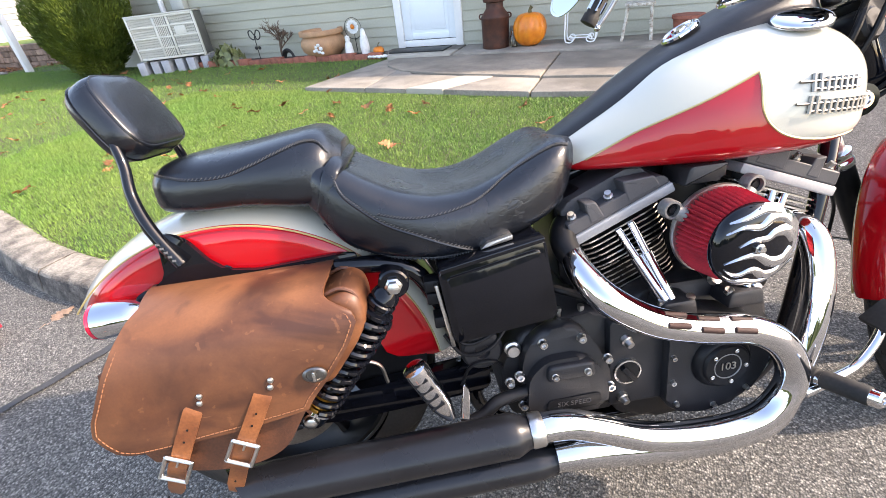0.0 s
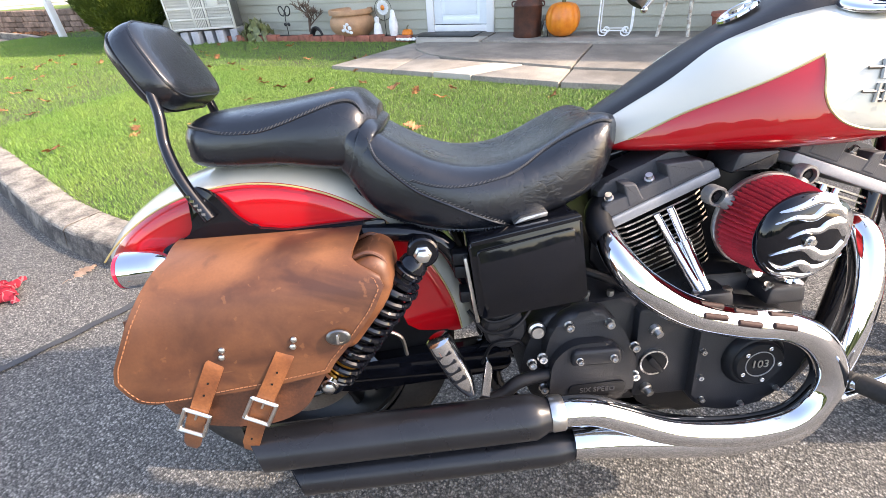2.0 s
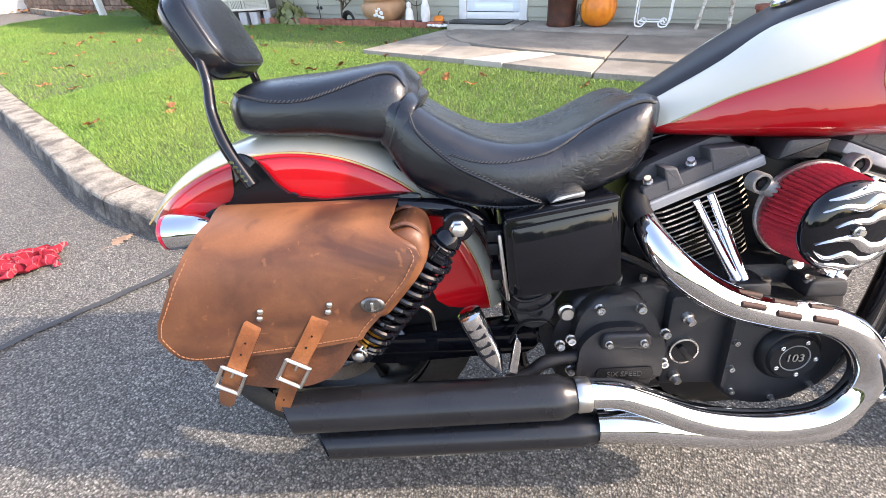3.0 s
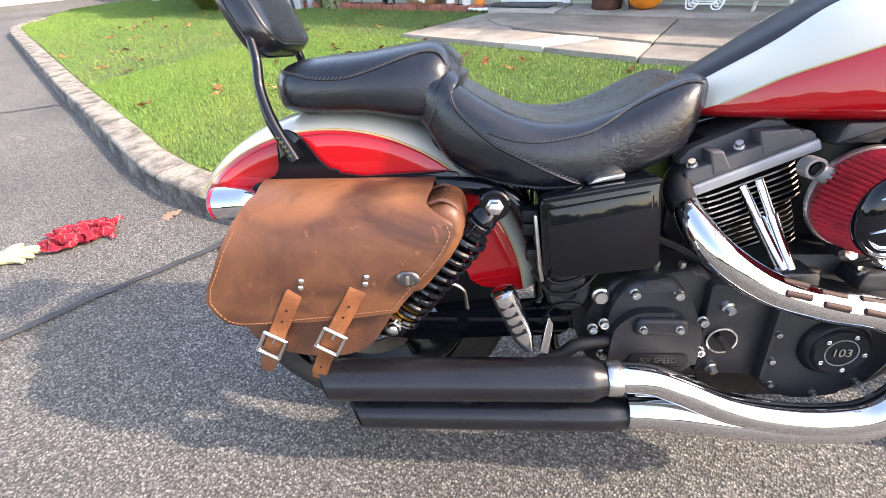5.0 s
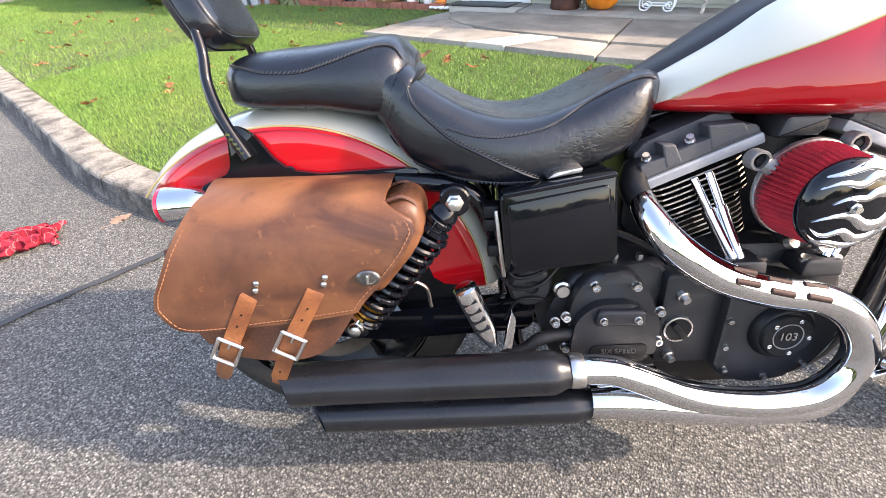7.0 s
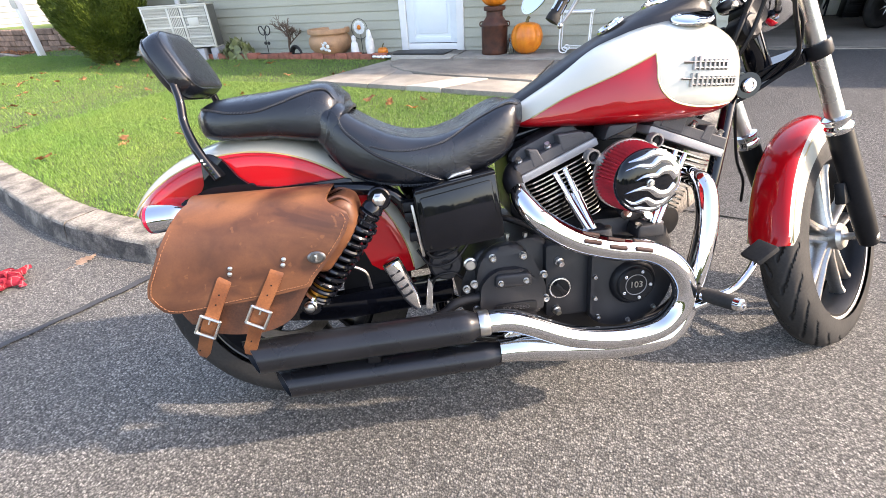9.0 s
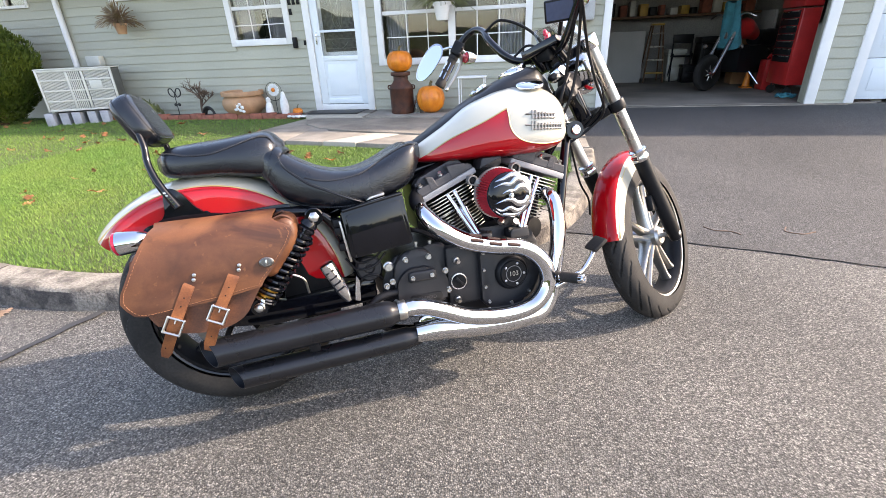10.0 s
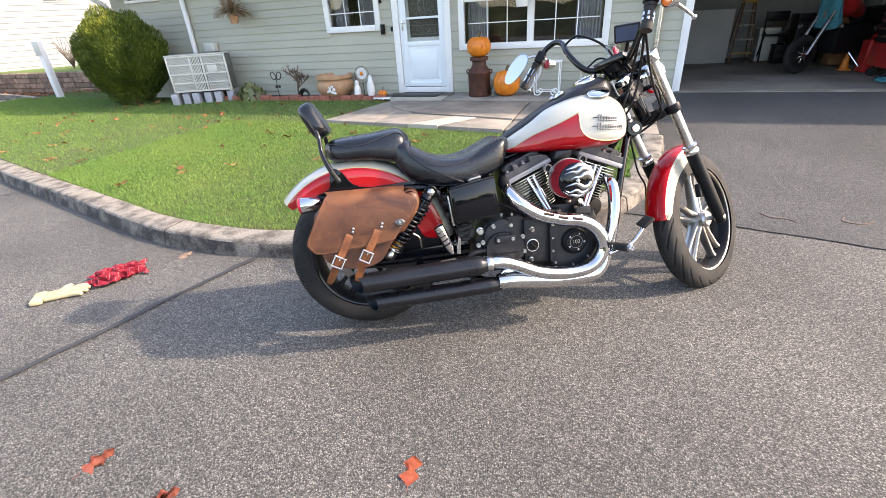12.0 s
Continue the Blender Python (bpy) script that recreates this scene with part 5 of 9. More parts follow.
FLAP_LOW = [(-0.13, 0.43), (-0.115, 0.42), (-0.083, 0.408), (-0.033, 0.411), (0.03, 0.418), (0.1, 0.422), (0.15, 0.43), (0.2, 0.438)]
loops_o = []
NU, NT = 40, 44
acc = [0]
for a, b in zip(PROF, PROF[1:]):
    acc.append(acc[-1] + math.dist(a, b))
for i in range(NU + 1):
    u = i / NU
    o = []
    for j in range(NT + 1):
        t = j / NT
        l, r = flap_edges(t)
        x = lerp(l, r, u)
        zb = smoothed(x, FLAP_LOW, 0.006)
        s = t * acc[-1]
        y, z = interp(s, list(zip(acc, [p[0] for p in PROF]))), interp(s, list(zip(acc, [p[1] for p in PROF])))
        if z < 0.54:
            z = lerp(0.54, zb, (0.54 - z) / (0.54 - 0.43))
        wob = 0.004 * noise.noise(Vector((x * 9, z * 9, 2))) + 0.005 * math.sin(u * 3.1)
        o.append(Vector((x, y - wob, z)))
    loops_o.append(o)
bm = B()
vo = [[bm.verts.new(p) for p in lp] for lp in loops_o]
vi = [[bm.verts.new(p + Vector((0, 0.0045 if j > 12 else 0.001, -0.0045 if j <= 18 else 0))) for j, p in enumerate(lp)] for lp in loops_o]
for i in range(NU):
    for j in range(NT):
        bm.faces.new((vo[i][j], vo[i + 1][j], vo[i + 1][j + 1], vo[i][j + 1]))
        bm.faces.new((vi[i][j], vi[i][j + 1], vi[i + 1][j + 1], vi[i + 1][j]))
    for j in (0, NT):
        bm.faces.new((vo[i][j], vo[i + 1][j], vi[i + 1][j], vi[i][j]))
for j in range(NT):
    for i in (0, NU):
        bm.faces.new((vo[i][j], vo[i][j + 1], vi[i][j + 1], vi[i][j]))
flap = part("flap", bm, M["tan"], bag, "tan leather flap with dark stains", smooth=60)
edge = [lp[NT] for lp in loops_o]
rim_pts = [loops_o[0][j] for j in range(12, NT)] + edge + [loops_o[NU][j] for j in range(NT - 1, 9, -1)]
centre = Vector((0.1, -0.29, 0.52))
for a, b in zip(rim_pts, rim_pts[1:]):
    steps = max(1, round((b - a).length / 0.0075))
    for q in range(steps):
        m = a.lerp(b, (q + 0.5) / steps)
        d = (b - a).normalized() * 0.0024
        inw = (centre - m)
        inw.y = 0
        m = m + inw.normalized() * 0.008 + Vector((0, -0.0012, 0))
        bm = B()
        cyl(bm, m - d, m + d, 0.0009, n=5)
        part("stitch", bm, M["stitch"], flap)
GUSSET = rounded([(0.18, 0.57), (0.24, 0.592), (0.278, 0.606), (0.299, 0.594), (0.306, 0.565), (0.302, 0.54), (0.285, 0.51), (0.225, 0.436), (0.18, 0.45)], 0.02, 6)
bm = B()
gc = Vector((0.235, 0, 0.52))
rings(bm, [[Vector((gc.x + (x - gc.x) * k, y_, gc.z + (z - gc.z) * k)) for x, z in GUSSET] for y_, k in ((-0.14, 0.9), (-0.146, 0.97), (-0.16, 1), (-0.2, 1), (-0.222, 0.985), (-0.238, 0.95), (-0.248, 0.89), (-0.253, 0.8), (-0.255, 0.6))])
gusset = part("gusset", bm, M["tan"], bag, smooth=80)
for off, y_ in ((0.0, -0.238), (-0.004, -0.155)):
    bm = B()
    run = [Vector((x + off - 0.008, y_, z)) for x, z in GUSSET if x > 0.24 and z > 0.46]
    run.sort(key=lambda p: -math.atan2(p.z - 0.53, p.x - 0.2))
    tube(bm, run, 0.0035, 8, 3)
    part("piping", bm, M["tan_dark"], gusset)


def strap(p0, p1, p2, inward):
    """A strap from rivets p0 through a buckle at p1 to its tip p2."""
    y = -0.297
    a, b, c = (Vector((p[0], 0, p[1])) for p in (p0, p1, p2))
    path = smooth_path([a, a.lerp(b, 0.5), b, c], 6)
    bm = B()
    loops = []
    for i, p in enumerate(path):
        d = (path[min(i + 1, len(path) - 1)] - path[max(i - 1, 0)]).normalized()
        q = Vector((-d.z, 0, d.x))
        h = 0.0135 * (0.62 if i == len(path) - 1 or i == 0 else 1)
        yy = y - 0.004 * math.sin(math.pi * i / len(path)) + (0.004 if i == 0 else 0) + inward * max(0, (i / (len(path) - 1) - 0.7) / 0.3)
        loops.append([p + q * h + Vector((0, yy, 0)), p - q * h + Vector((0, yy, 0)), p - q * h + Vector((0, yy + 0.004, 0)), p + q * h + Vector((0, yy + 0.004, 0))])
    st = part("strap", rings(bm, loops), M["strap"], bag)
    d = (b - a).normalized()
    q = Vector((-d.z, 0, d.x))
    bm = B()
    cs = [b + q * 0.019 + d * 0.02, b - q * 0.019 + d * 0.02, b - q * 0.019 - d * 0.02, b + q * 0.019 - d * 0.02]
    cs = [v + Vector((0, y - 0.007, 0)) for v in cs]
    for m, n3 in zip(cs, cs[1:] + cs[:1]):
        tube(bm, [m, n3], 0.0032, 8)
        sphere(bm, m, 0.0035, seg=8)
    tube(bm, [b - d * 0.018 + Vector((0, y - 0.008, 0)), b - d * 0.008 + Vector((0, y - 0.0085, 0))], 0.0018, 8)
    part("buckle", bm, M["steel"], st)
    for k in range(2):
        bm = B()
        e = a - d * (0.008 + 0.012 * k) + q * (0.006 - 0.003 * k)
        lathe(bm, e + Vector((0, y + 0.001, 0)), (0, -1, 0), [(0, 0.0048), (0.002, 0.0045), (0.0035, 0.002), (0.0036, 0)], 14)
        part("rivet", bm, M["steel"], st)
    for k in range(3):
        bm = B()
        e = a.lerp(b, 0.35 + 0.2 * k) if k < 2 else b.lerp(c, 0.55)
        lathe(bm, e + Vector((0, y - 0.0038, 0)), (0, -1, 0), [(0, 0.0018), (0.0009, 0.0017), (0.001, 0)], 10)
        part("hole", bm, M["satin"], st)


strap((0.037, 0.478), (-0.02, 0.375), (-0.075, 0.279), 0.045)
strap((0.142, 0.486), (0.083, 0.385), (0.034, 0.286), 0.02)
bm = B()
lathe(bm, (0.219, -0.295, 0.499), (0, -1, 0.05), [(0, 0.0125), (0.003, 0.0125), (0.005, 0.0105), (0.005, 0.0085), (0.0035, 0.008), (0.0035, 0)], 28)
for v in bm.verts:
    v.co.x = 0.219 + (v.co.x - 0.219) * 1.45
con = part("lock", bm, M["pewter"], bag, "oval metal lock plate")
bm = B()
box(bm, (0.2165, -0.304, 0.491), (0.2215, -0.297, 0.507), 0.0015)
part("knob", bm, M["steel"], con)

# ---- shocks ----
for s in (-1, 1):
    a, b = Vector((0.35, s * 0.208, 0.586)), Vector((0.169, s * 0.208, 0.357))
    d = (b - a).normalized()
    L = (b - a).length
    bm = B()
    lathe(bm, a, d, [(0.012, 0.016), (0.02, 0.022), (0.03, 0.024), (0.034, 0.02), (0.038, 0.025), (0.044, 0.025), (0.047, 0.022), (0.052, 0.022), (0.055, 0.03), (0.061, 0.03), (0.063, 0.02), (L - 0.03, 0.017)], 24)
    sh = part("shock_absorber", bm, M["black"], bike, "black shock absorber with a bare coil spring")
    bm = B()
    u, w = frame_of(d)
    pts = []
    for i in range(12 * 16 + 1):
        t = i / (12 * 16)
        an = math.tau * 10.5 * t
        pts.append(a + d * lerp(0.064, L - 0.032, t) + (u * math.cos(an) + w * math.sin(an)) * 0.03)
    tube(bm, pts, 0.006, 8)
    part("spring", bm, M["black"], sh)
    bm = B()
    lathe(bm, a, d, [(L - 0.032, 0.034), (L - 0.026, 0.035), (L - 0.02, 0.026), (L - 0.012, 0.016)], 24)
    part("spring_seat", bm, M["chrome"], sh)
    bm = B()
    lathe(bm, a, d, [(L - 0.06, 0.022), (L - 0.034, 0.023)], 20)
    part("preload_ring", bm, M["amber"], sh)
    for p in (a, b):
        bm = B()
        lathe(bm, p + Vector((0, -s * 0.012, 0)), (0, s, 0), [(0, 0.025), (0.018, 0.025), (0.021, 0.022), (0.021, 0.014)], 24)
        part("eye", bm, M["black"], sh)
        bm = B()
        lathe(bm, p + Vector((0, s * 0.01, 0)), (0, s, 0), [(0, 0.0145), (0.005, 0.0145), (0.007, 0.0115), (0.014, 0.0105), (0.016, 0.006), (0.0165, 0)], 6 if p is a else 16)
        part("bolt", bm, M["steel"], sh)

# ---- engine ----
CRANK = Vector((0.9, 0, 0.31))
bm = B()
slab(bm, rounded([(0.74, 0.42), (0.8, 0.47), (1.0, 0.47), (1.06, 0.4), (1.06, 0.25), (1.0, 0.17), (0.8, 0.16), (0.72, 0.22)], 0.04, 4), -0.15, 0.16, 0.012)
engine = part("engine", bm, M["wrinkle"], bike, "black and bare metal air-cooled V-twin engine")
bm = B()
slab(bm, rounded([(0.825, 0.418), (0.9, 0.43), (0.985, 0.41), (1.025, 0.36), (1.025, 0.29), (0.985, 0.225), (0.9, 0.205), (0.825, 0.225)], 0.025, 4), -0.205, -0.14, 0.008, seg=3)
cam_cover = part("cam_cover", bm, M["wrinkle"], engine)
bm = B()
lathe(bm, (0.926, -0.203, 0.324), (0, -1, 0), [(0, 0.056), (0.006, 0.056), (0.016, 0.05), (0.018, 0.047), (0.018, 0.045), (0.021, 0.044), (0.024, 0.041), (0.024, 0.027), (0.0225, 0.0265), (0.0225, 0.0)], 48)
medal = part("timer_cover", bm, M["satin"], cam_cover, "round black cover with a raised number")
bm = B()
lathe(bm, (0.926, -0.2255, 0.324), (0, -1, 0), [(0, 0.0262), (0.0018, 0.0262), (0.0018, 0.0248), (0, 0.0248)], 40, False)
part("ring", bm, M["brass_mark"], medal)
part("number", text_mesh("103", 0.022, 0.0008, Matrix.Translation((0.926, -0.227, 0.324)) @ Matrix.Rotation(radians(90), 4, "X")), M["alloy"], medal, "raised number 103")
for k in range(5):
    a = math.tau * k / 5 + 1.2
    bm = B()
    lathe(bm, (0.926 + math.cos(a) * 0.0345, -0.2265, 0.324 + math.sin(a) * 0.0345), (0, -1, 0), [(0, 0.0042), (0.003, 0.0042), (0.0036, 0.003), (0.0024, 0.0018), (0.0024, 0)], 12)
    part("screw", bm, M["steel"], medal)


def bolt(x, z, y, r, parent, h=0.009, n=6):
    bm = B()
    lathe(bm, (x, y, z), (0, -1, 0), [(0, r * 1.25), (0.002, r * 1.25), (0.002, r), (h, r * 0.95), (h, r * 0.55), (h * 0.6, r * 0.5), (h * 0.6, 0)], 14)
    part("bolt", bm, M["steel"], parent)


for x, z in ((0.835, 0.402), (0.833, 0.346), (0.835, 0.29), (0.845, 0.238), (0.922, 0.221), (0.985, 0.25)):
    bolt(x, z, -0.203, 0.005, cam_cover)

# gearbox
bm = B()
slab(bm, rounded([(0.52, 0.36), (0.56, 0.43), (0.72, 0.45), (0.76, 0.38), (0.76, 0.22), (0.56, 0.22), (0.51, 0.28)], 0.03, 4), -0.165, 0.12, 0.012, seg=3)
gearbox = part("gearbox", bm, M["wrinkle"], bike, "black gearbox with bolted side cover")
bm = B()
slab(bm, rounded([(0.548, 0.305), (0.553, 0.39), (0.582, 0.44), (0.655, 0.448), (0.69, 0.4), (0.722, 0.325), (0.708, 0.268), (0.575, 0.262)], 0.028, 5), -0.196, -0.16, 0.012, seg=3)
side = part("side_cover", bm, M["wrinkle"], gearbox)
bm = B()
slab(bm, rounded([(0.553, 0.3), (0.558, 0.36), (0.592, 0.392), (0.662, 0.392), (0.694, 0.355), (0.708, 0.305), (0.702, 0.27), (0.56, 0.268)], 0.022, 5), -0.216, -0.19, 0.012, seg=4)
part("lower_cover", bm, M["wrinkle"], side)
bm = B()
slab(bm, rounded([(0.588, 0.352), (0.592, 0.384), (0.674, 0.384), (0.678, 0.352)], 0.01, 3), -0.227, -0.19, 0.006, seg=3)
part("upper_cover", bm, M["wrinkle"], side)
bm = B()
slab(bm, rounded([(0.588, 0.279), (0.588, 0.307), (0.69, 0.309), (0.69, 0.281)], 0.012, 4), -0.2185, -0.214, 0.001)
plate = part("name_plate", bm, M["satin"], side)
part("lettering", text_mesh("SIX SPEED", 0.0145, 0.0006, Matrix.Translation((0.639, -0.2188, 0.2945)) @ Matrix.Rotation(radians(90), 4, "X")), M["rocker"], plate, "raised words SIX SPEED")
for x, z in ((0.591, 0.418), (0.662, 0.417), (0.545, 0.357), (0.526, 0.346), (0.711, 0.364), (0.716, 0.301), (0.548, 0.29)):
    bolt(x, z, -0.194, 0.0075, side, 0.012)
for x, z in ((0.602, 0.366), (0.661, 0.367)):
    bolt(x, z, -0.226, 0.0055, side)
for x, z in ((0.636, 0.45), (0.68, 0.448)):
    bm = B()
    cyl(bm, (x, -0.15, z - 0.03), (x, -0.15, z), 0.005)
    lathe(bm, (x, -0.15, z), (0, 0, 1), [(0, 0.007), (0.008, 0.007), (0.008, 0)], 6)
    part("stud", bm, M["alloy"], side)
bm = B()
lathe(bm, (0.541, -0.165, 0.398), (0, -1, 0), [(0, 0.016), (0.008, 0.016), (0.01, 0.012), (0.016, 0.011), (0.016, 0)], 24)
part("bolt", bm, M["steel"], gearbox)
bm = B()
slab(bm, rounded([(0.72, 0.43), (0.83, 0.43), (0.83, 0.24), (0.72, 0.24)], 0.01, 3), -0.185, -0.14, 0.006)
block = part("case", bm, M["wrinkle"], gearbox)
bm = B()
lathe(bm, (0.754, -0.183, 0.319), (0, -1, 0), [(0, 0.027), (0.005, 0.027), (0.008, 0.0265), (0.0085, 0.0235), (0.006, 0.023), (0.006, 0)], 36)
cap = part("filler_plug", bm, M["steel"], block, "bare ringed black filler plug")
bm = B()
lathe(bm, (0.754, -0.188, 0.319), (0, -1, 0), [(0, 0.0228), (0.003, 0.0225), (0.004, 0)], 28)
box(bm, (0.734, -0.2, 0.3135), (0.774, -0.19, 0.3245), 0.002, Matrix.Translation((0.754, 0, 0.319)) @ Matrix.Rotation(radians(50), 4, "Y") @ Matrix.Translation((-0.754, 0, -0.319)))
part("grip", bm, M["satin"], cap)
for x, z in ((0.75, 0.39), (0.745, 0.262)):
    bm = B()
    lathe(bm, (x, -0.18, z), (0.2, -1, -0.3), [(0, 0.011), (0.01, 0.011), (0.012, 0.008), (0.022, 0.007), (0.022, 0)], 10)
    part("sensor", bm, M["alloy"], block)
bm = B()
lathe(bm, (1.03, -0.03, 0.435), (0.35, -1, 0), [(0, 0.04), (0.08, 0.04), (0.09, 0.035), (0.092, 0)], 28)
part("oil_filter", bm, M["satin"], engine)


# cylinders
def rounded_plate(w, d, r=0.03, n=4):
    return rounded([(-w, -d), (w, -d), (w, d), (-w, d)], r, n)


def fin(bm, m, w, d, t, z):
    pts = rounded_plate(w, d, min(w, d) * 0.45)
    lo = [bm.verts.new(m @ Vector((x, y, z))) for x, y in pts]
    hi = [bm.verts.new(m @ Vector((x, y, z + t))) for x, y in pts]
    k = len(pts)
    bm.faces.new(lo).material_index = 0
    bm.faces.new(hi).material_index = 0
    for i in range(k):
        bm.faces.new((lo[i], lo[(i + 1) % k], hi[(i + 1) % k], hi[i])).material_index = 1


def cylinder(base, lean, nm, wide=1.0):
    m = Matrix.Translation(base) @ Matrix.Rotation(radians(lean), 4, "Y")
    flip = Matrix.Diagonal((1 if lean < 0 else -1, 1, 1, 1))
    bm = B()
    lathe(bm, m @ Vector((0, 0, -0.03)), m.to_3x3() @ Vector((0, 0, 1)), [(0, 0.055), (0.1, 0.055), (0.2, 0.06)], 28)
    c = part(nm, bm, M["satin"], engine, "finned black cylinder with bare fin edges")
    for i in range(15):
        z = 0.0 + i * 0.0108
        head = z > 0.095
        bm = B()
        fin(bm, m, wide * (0.086 if head else 0.076 + 0.0007 * i), 0.132 if head else 0.108, 0.0032, z)
        part("fin", bm, (M["satin"], M["steel"]), c, smooth=0)
    # rocker box: a bare machined band under a dark cover with sunk bolts
    bm = B()
    slab(bm, rounded([(-0.094, 0.167), (0.106, 0.167), (0.106, 0.1855), (-0.094, 0.1855)], 0.004, 2), -0.1435, 0.1435, 0.003)
    bmesh.ops.transform(bm, matrix=m @ flip, verts=bm.verts)
    part("rocker_base", bm, M["rocker_band"], c)
    bm = B()
    slab(bm, rounded([(-0.092, 0.186), (0.104, 0.186), (0.1, 0.2), (0.086, 0.209), (-0.088, 0.212)], 0.004, 2), -0.1405, 0.1405, 0.003)
    slab(bm, rounded([(-0.087, 0.205), (0.088, 0.205), (0.078, 0.226), (0.05, 0.236), (-0.06, 0.236), (-0.082, 0.226)], 0.004, 2), -0.108, 0.108, 0.004)
    for x0, x1 in ((-0.05, -0.022), (0.024, 0.086)):
        slab(bm, rounded([(x0, 0.19), (x1, 0.19), (x1 - 0.004, 0.224 if x1 < 0.05 else 0.213), (x0 + 0.004, 0.232)], 0.003, 2), -0.1415, -0.1, 0.003)
    bmesh.ops.transform(bm, matrix=m @ flip, verts=bm.verts)
    rb = part("rocker_box", bm, M["rocker"], c, smooth=15)
    for x in (-0.072, 0.001):
        x *= 1 if lean < 0 else -1
        bm = B()
        lathe(bm, m @ Vector((x, -0.126, 0.2115)), m.to_3x3() @ Vector((0, -0.5, 1)), [(0, 0.0085), (0.006, 0.0085), (0.006, 0.006), (0.015, 0.006), (0.015, 0)], 8)
        part("bolt", bm, M["steel"], rb)
    return m


mr = cylinder(Vector((0.825, 0, 0.452)), -23, "rear_cylinder")
mf = cylinder(Vector((1.01, 0, 0.468)), 21, "front_cylinder", 1.1)
for m, sx in ((mr, 1), (mf, -1)):
    for k, dx in enumerate((-1, 1)):
        bm = B()
        top = m @ Vector((dx * 0.013 + sx * 0.004, -0.13, 0.15))
        foot = Vector(((0.84 if sx == 1 else 0.965) + dx * 0.006 - sx * 0.014, -0.185, 0.46))
        mid = foot.lerp(top, 0.55)
        tube(bm, [foot, mid, mid, top], [0.0105, 0.0105, 0.0078, 0.0078], 16)
        lathe(bm, foot.lerp(top, 0.53), top - foot, [(0, 0.0115), (0.012, 0.0115)], 16)
        part("pushrod_tube", bm, M["chrome"], engine)
    bm = B()
    x = 0.84 if sx == 1 else 0.965
    slab(bm, rounded([(x - 0.035, 0.43), (x + 0.035, 0.43), (x + 0.03, 0.462), (x - 0.03, 0.462)], 0.008, 3), -0.205, -0.15, 0.005)
    tb = part("tappet_block", bm, M["wrinkle"], engine)
    for dx in (-0.026, 0.026):
        bm = B()
        lathe(bm, (x + dx, -0.19, 0.455), (0, -0.4, 1), [(0, 0.008), (0.009, 0.008), (0.009, 0)], 12)
        part("bolt", bm, M["steel"], tb)

# ---- air cleaner ----
AC = Vector((0.908, -0.185, 0.581))
bm = B()
lathe(bm, AC + Vector((0, 0.012, 0)), (0, -1, 0), [(0, 0.02), (0, 0.077), (0.008, 0.0805), (0.014, 0.079), (0.014, 0.02)], 48)
air = part("air_cleaner", bm, M["alloy"], bike, "round red air filter under a chrome flame cover")
for a in (radians(150), radians(48)):
    d = Vector((math.cos(a), 0, math.sin(a)))
    bm = B()
    tube(bm, [AC + d * 0.07 + Vector((0, 0.004, 0)), AC + d * 0.084 + Vector((0, 0.006, 0))], [0.016, 0.012], 14)
    lathe(bm, AC + d * 0.093 + Vector((0, 0.02, 0)), (0, -1, 0), [(0, 0.0165), (0.02, 0.0165), (0.022, 0.0155), (0.022, 0.012), (0.012, 0.0115), (0.012, 0)], 24)
    part("lug", bm, M["lug"], air, "bare cast mounting eye")
    bm = B()
    lathe(bm, AC + d * 0.093 + Vector((0, 0.0078, 0)), (0, -1, 0), [(0, 0.0122), (0.002, 0.0122), (0.002, 0.006), (0.006, 0.0055), (0.006, 0)], 16)
    part("lug_bolt", bm, M["satin"], air)
bm = B()
loops = []
N = 110
for t, r in ((0, 0.07), (0.01, 0.0725), (0.05, 0.068), (0.072, 0.063), (0.08, 0.058)):
    loops.append([AC + Vector((math.cos(math.tau * j / N) * (r + (0.005 if j % 2 else -0.005)), -t, math.sin(math.tau * j / N) * (r + (0.005 if j % 2 else -0.005)))) for j in range(N)])
part("filter", rings(bm, loops), M["filter"], air, "pleated red filter", smooth=0)
bm = B()
lathe(bm, AC + Vector((0, -0.073, 0)), (0, -1, 0), [(0, 0.062), (0.002, 0.068), (0.007, 0.0685), (0.013, 0.066), (0.018, 0.058), (0.021, 0.04), (0.0225, 0.02), (0.023, 0)], 56)
lid = part("cover", bm, M["black"], air, "domed black cover")


def dome(x, z, up=0.0):
    r = min(0.067, math.hypot(x, z))
    h = interp(r, [(0, 0.023), (0.02, 0.0225), (0.04, 0.021), (0.058, 0.018), (0.066, 0.013), (0.0685, 0.007)])
    return AC + Vector((x, -0.073 - h - up, z))


def flame(pts, w0, w1):
    path = smooth_path([(x, 0, z) for x, z in pts], 7)
    bm = B()
    loops = []
    k = len(path)
    for i, p in enumerate(path):
        d = (path[min(i + 1, k - 1)] - path[max(i - 1, 0)]).normalized()
        q = Vector((-d.z, 0, d.x))
        h = 1.2 * lerp(w0, w1, (i / (k - 1)) ** 1.3) * (0.25 if i == k - 1 else 1)
        a, b = p + q * h, p - q * h
        loops.append([dome(a.x, a.z, -0.001), dome(*(p + q * h * 0.6).xz, 0.0022), dome(p.x, p.z, 0.0034), dome(*(p - q * h * 0.6).xz, 0.0022), dome(b.x, b.z, -0.001)])
    part("flame", rings(bm, loops), M["chrome"], lid, "raised chrome flame", smooth=60)


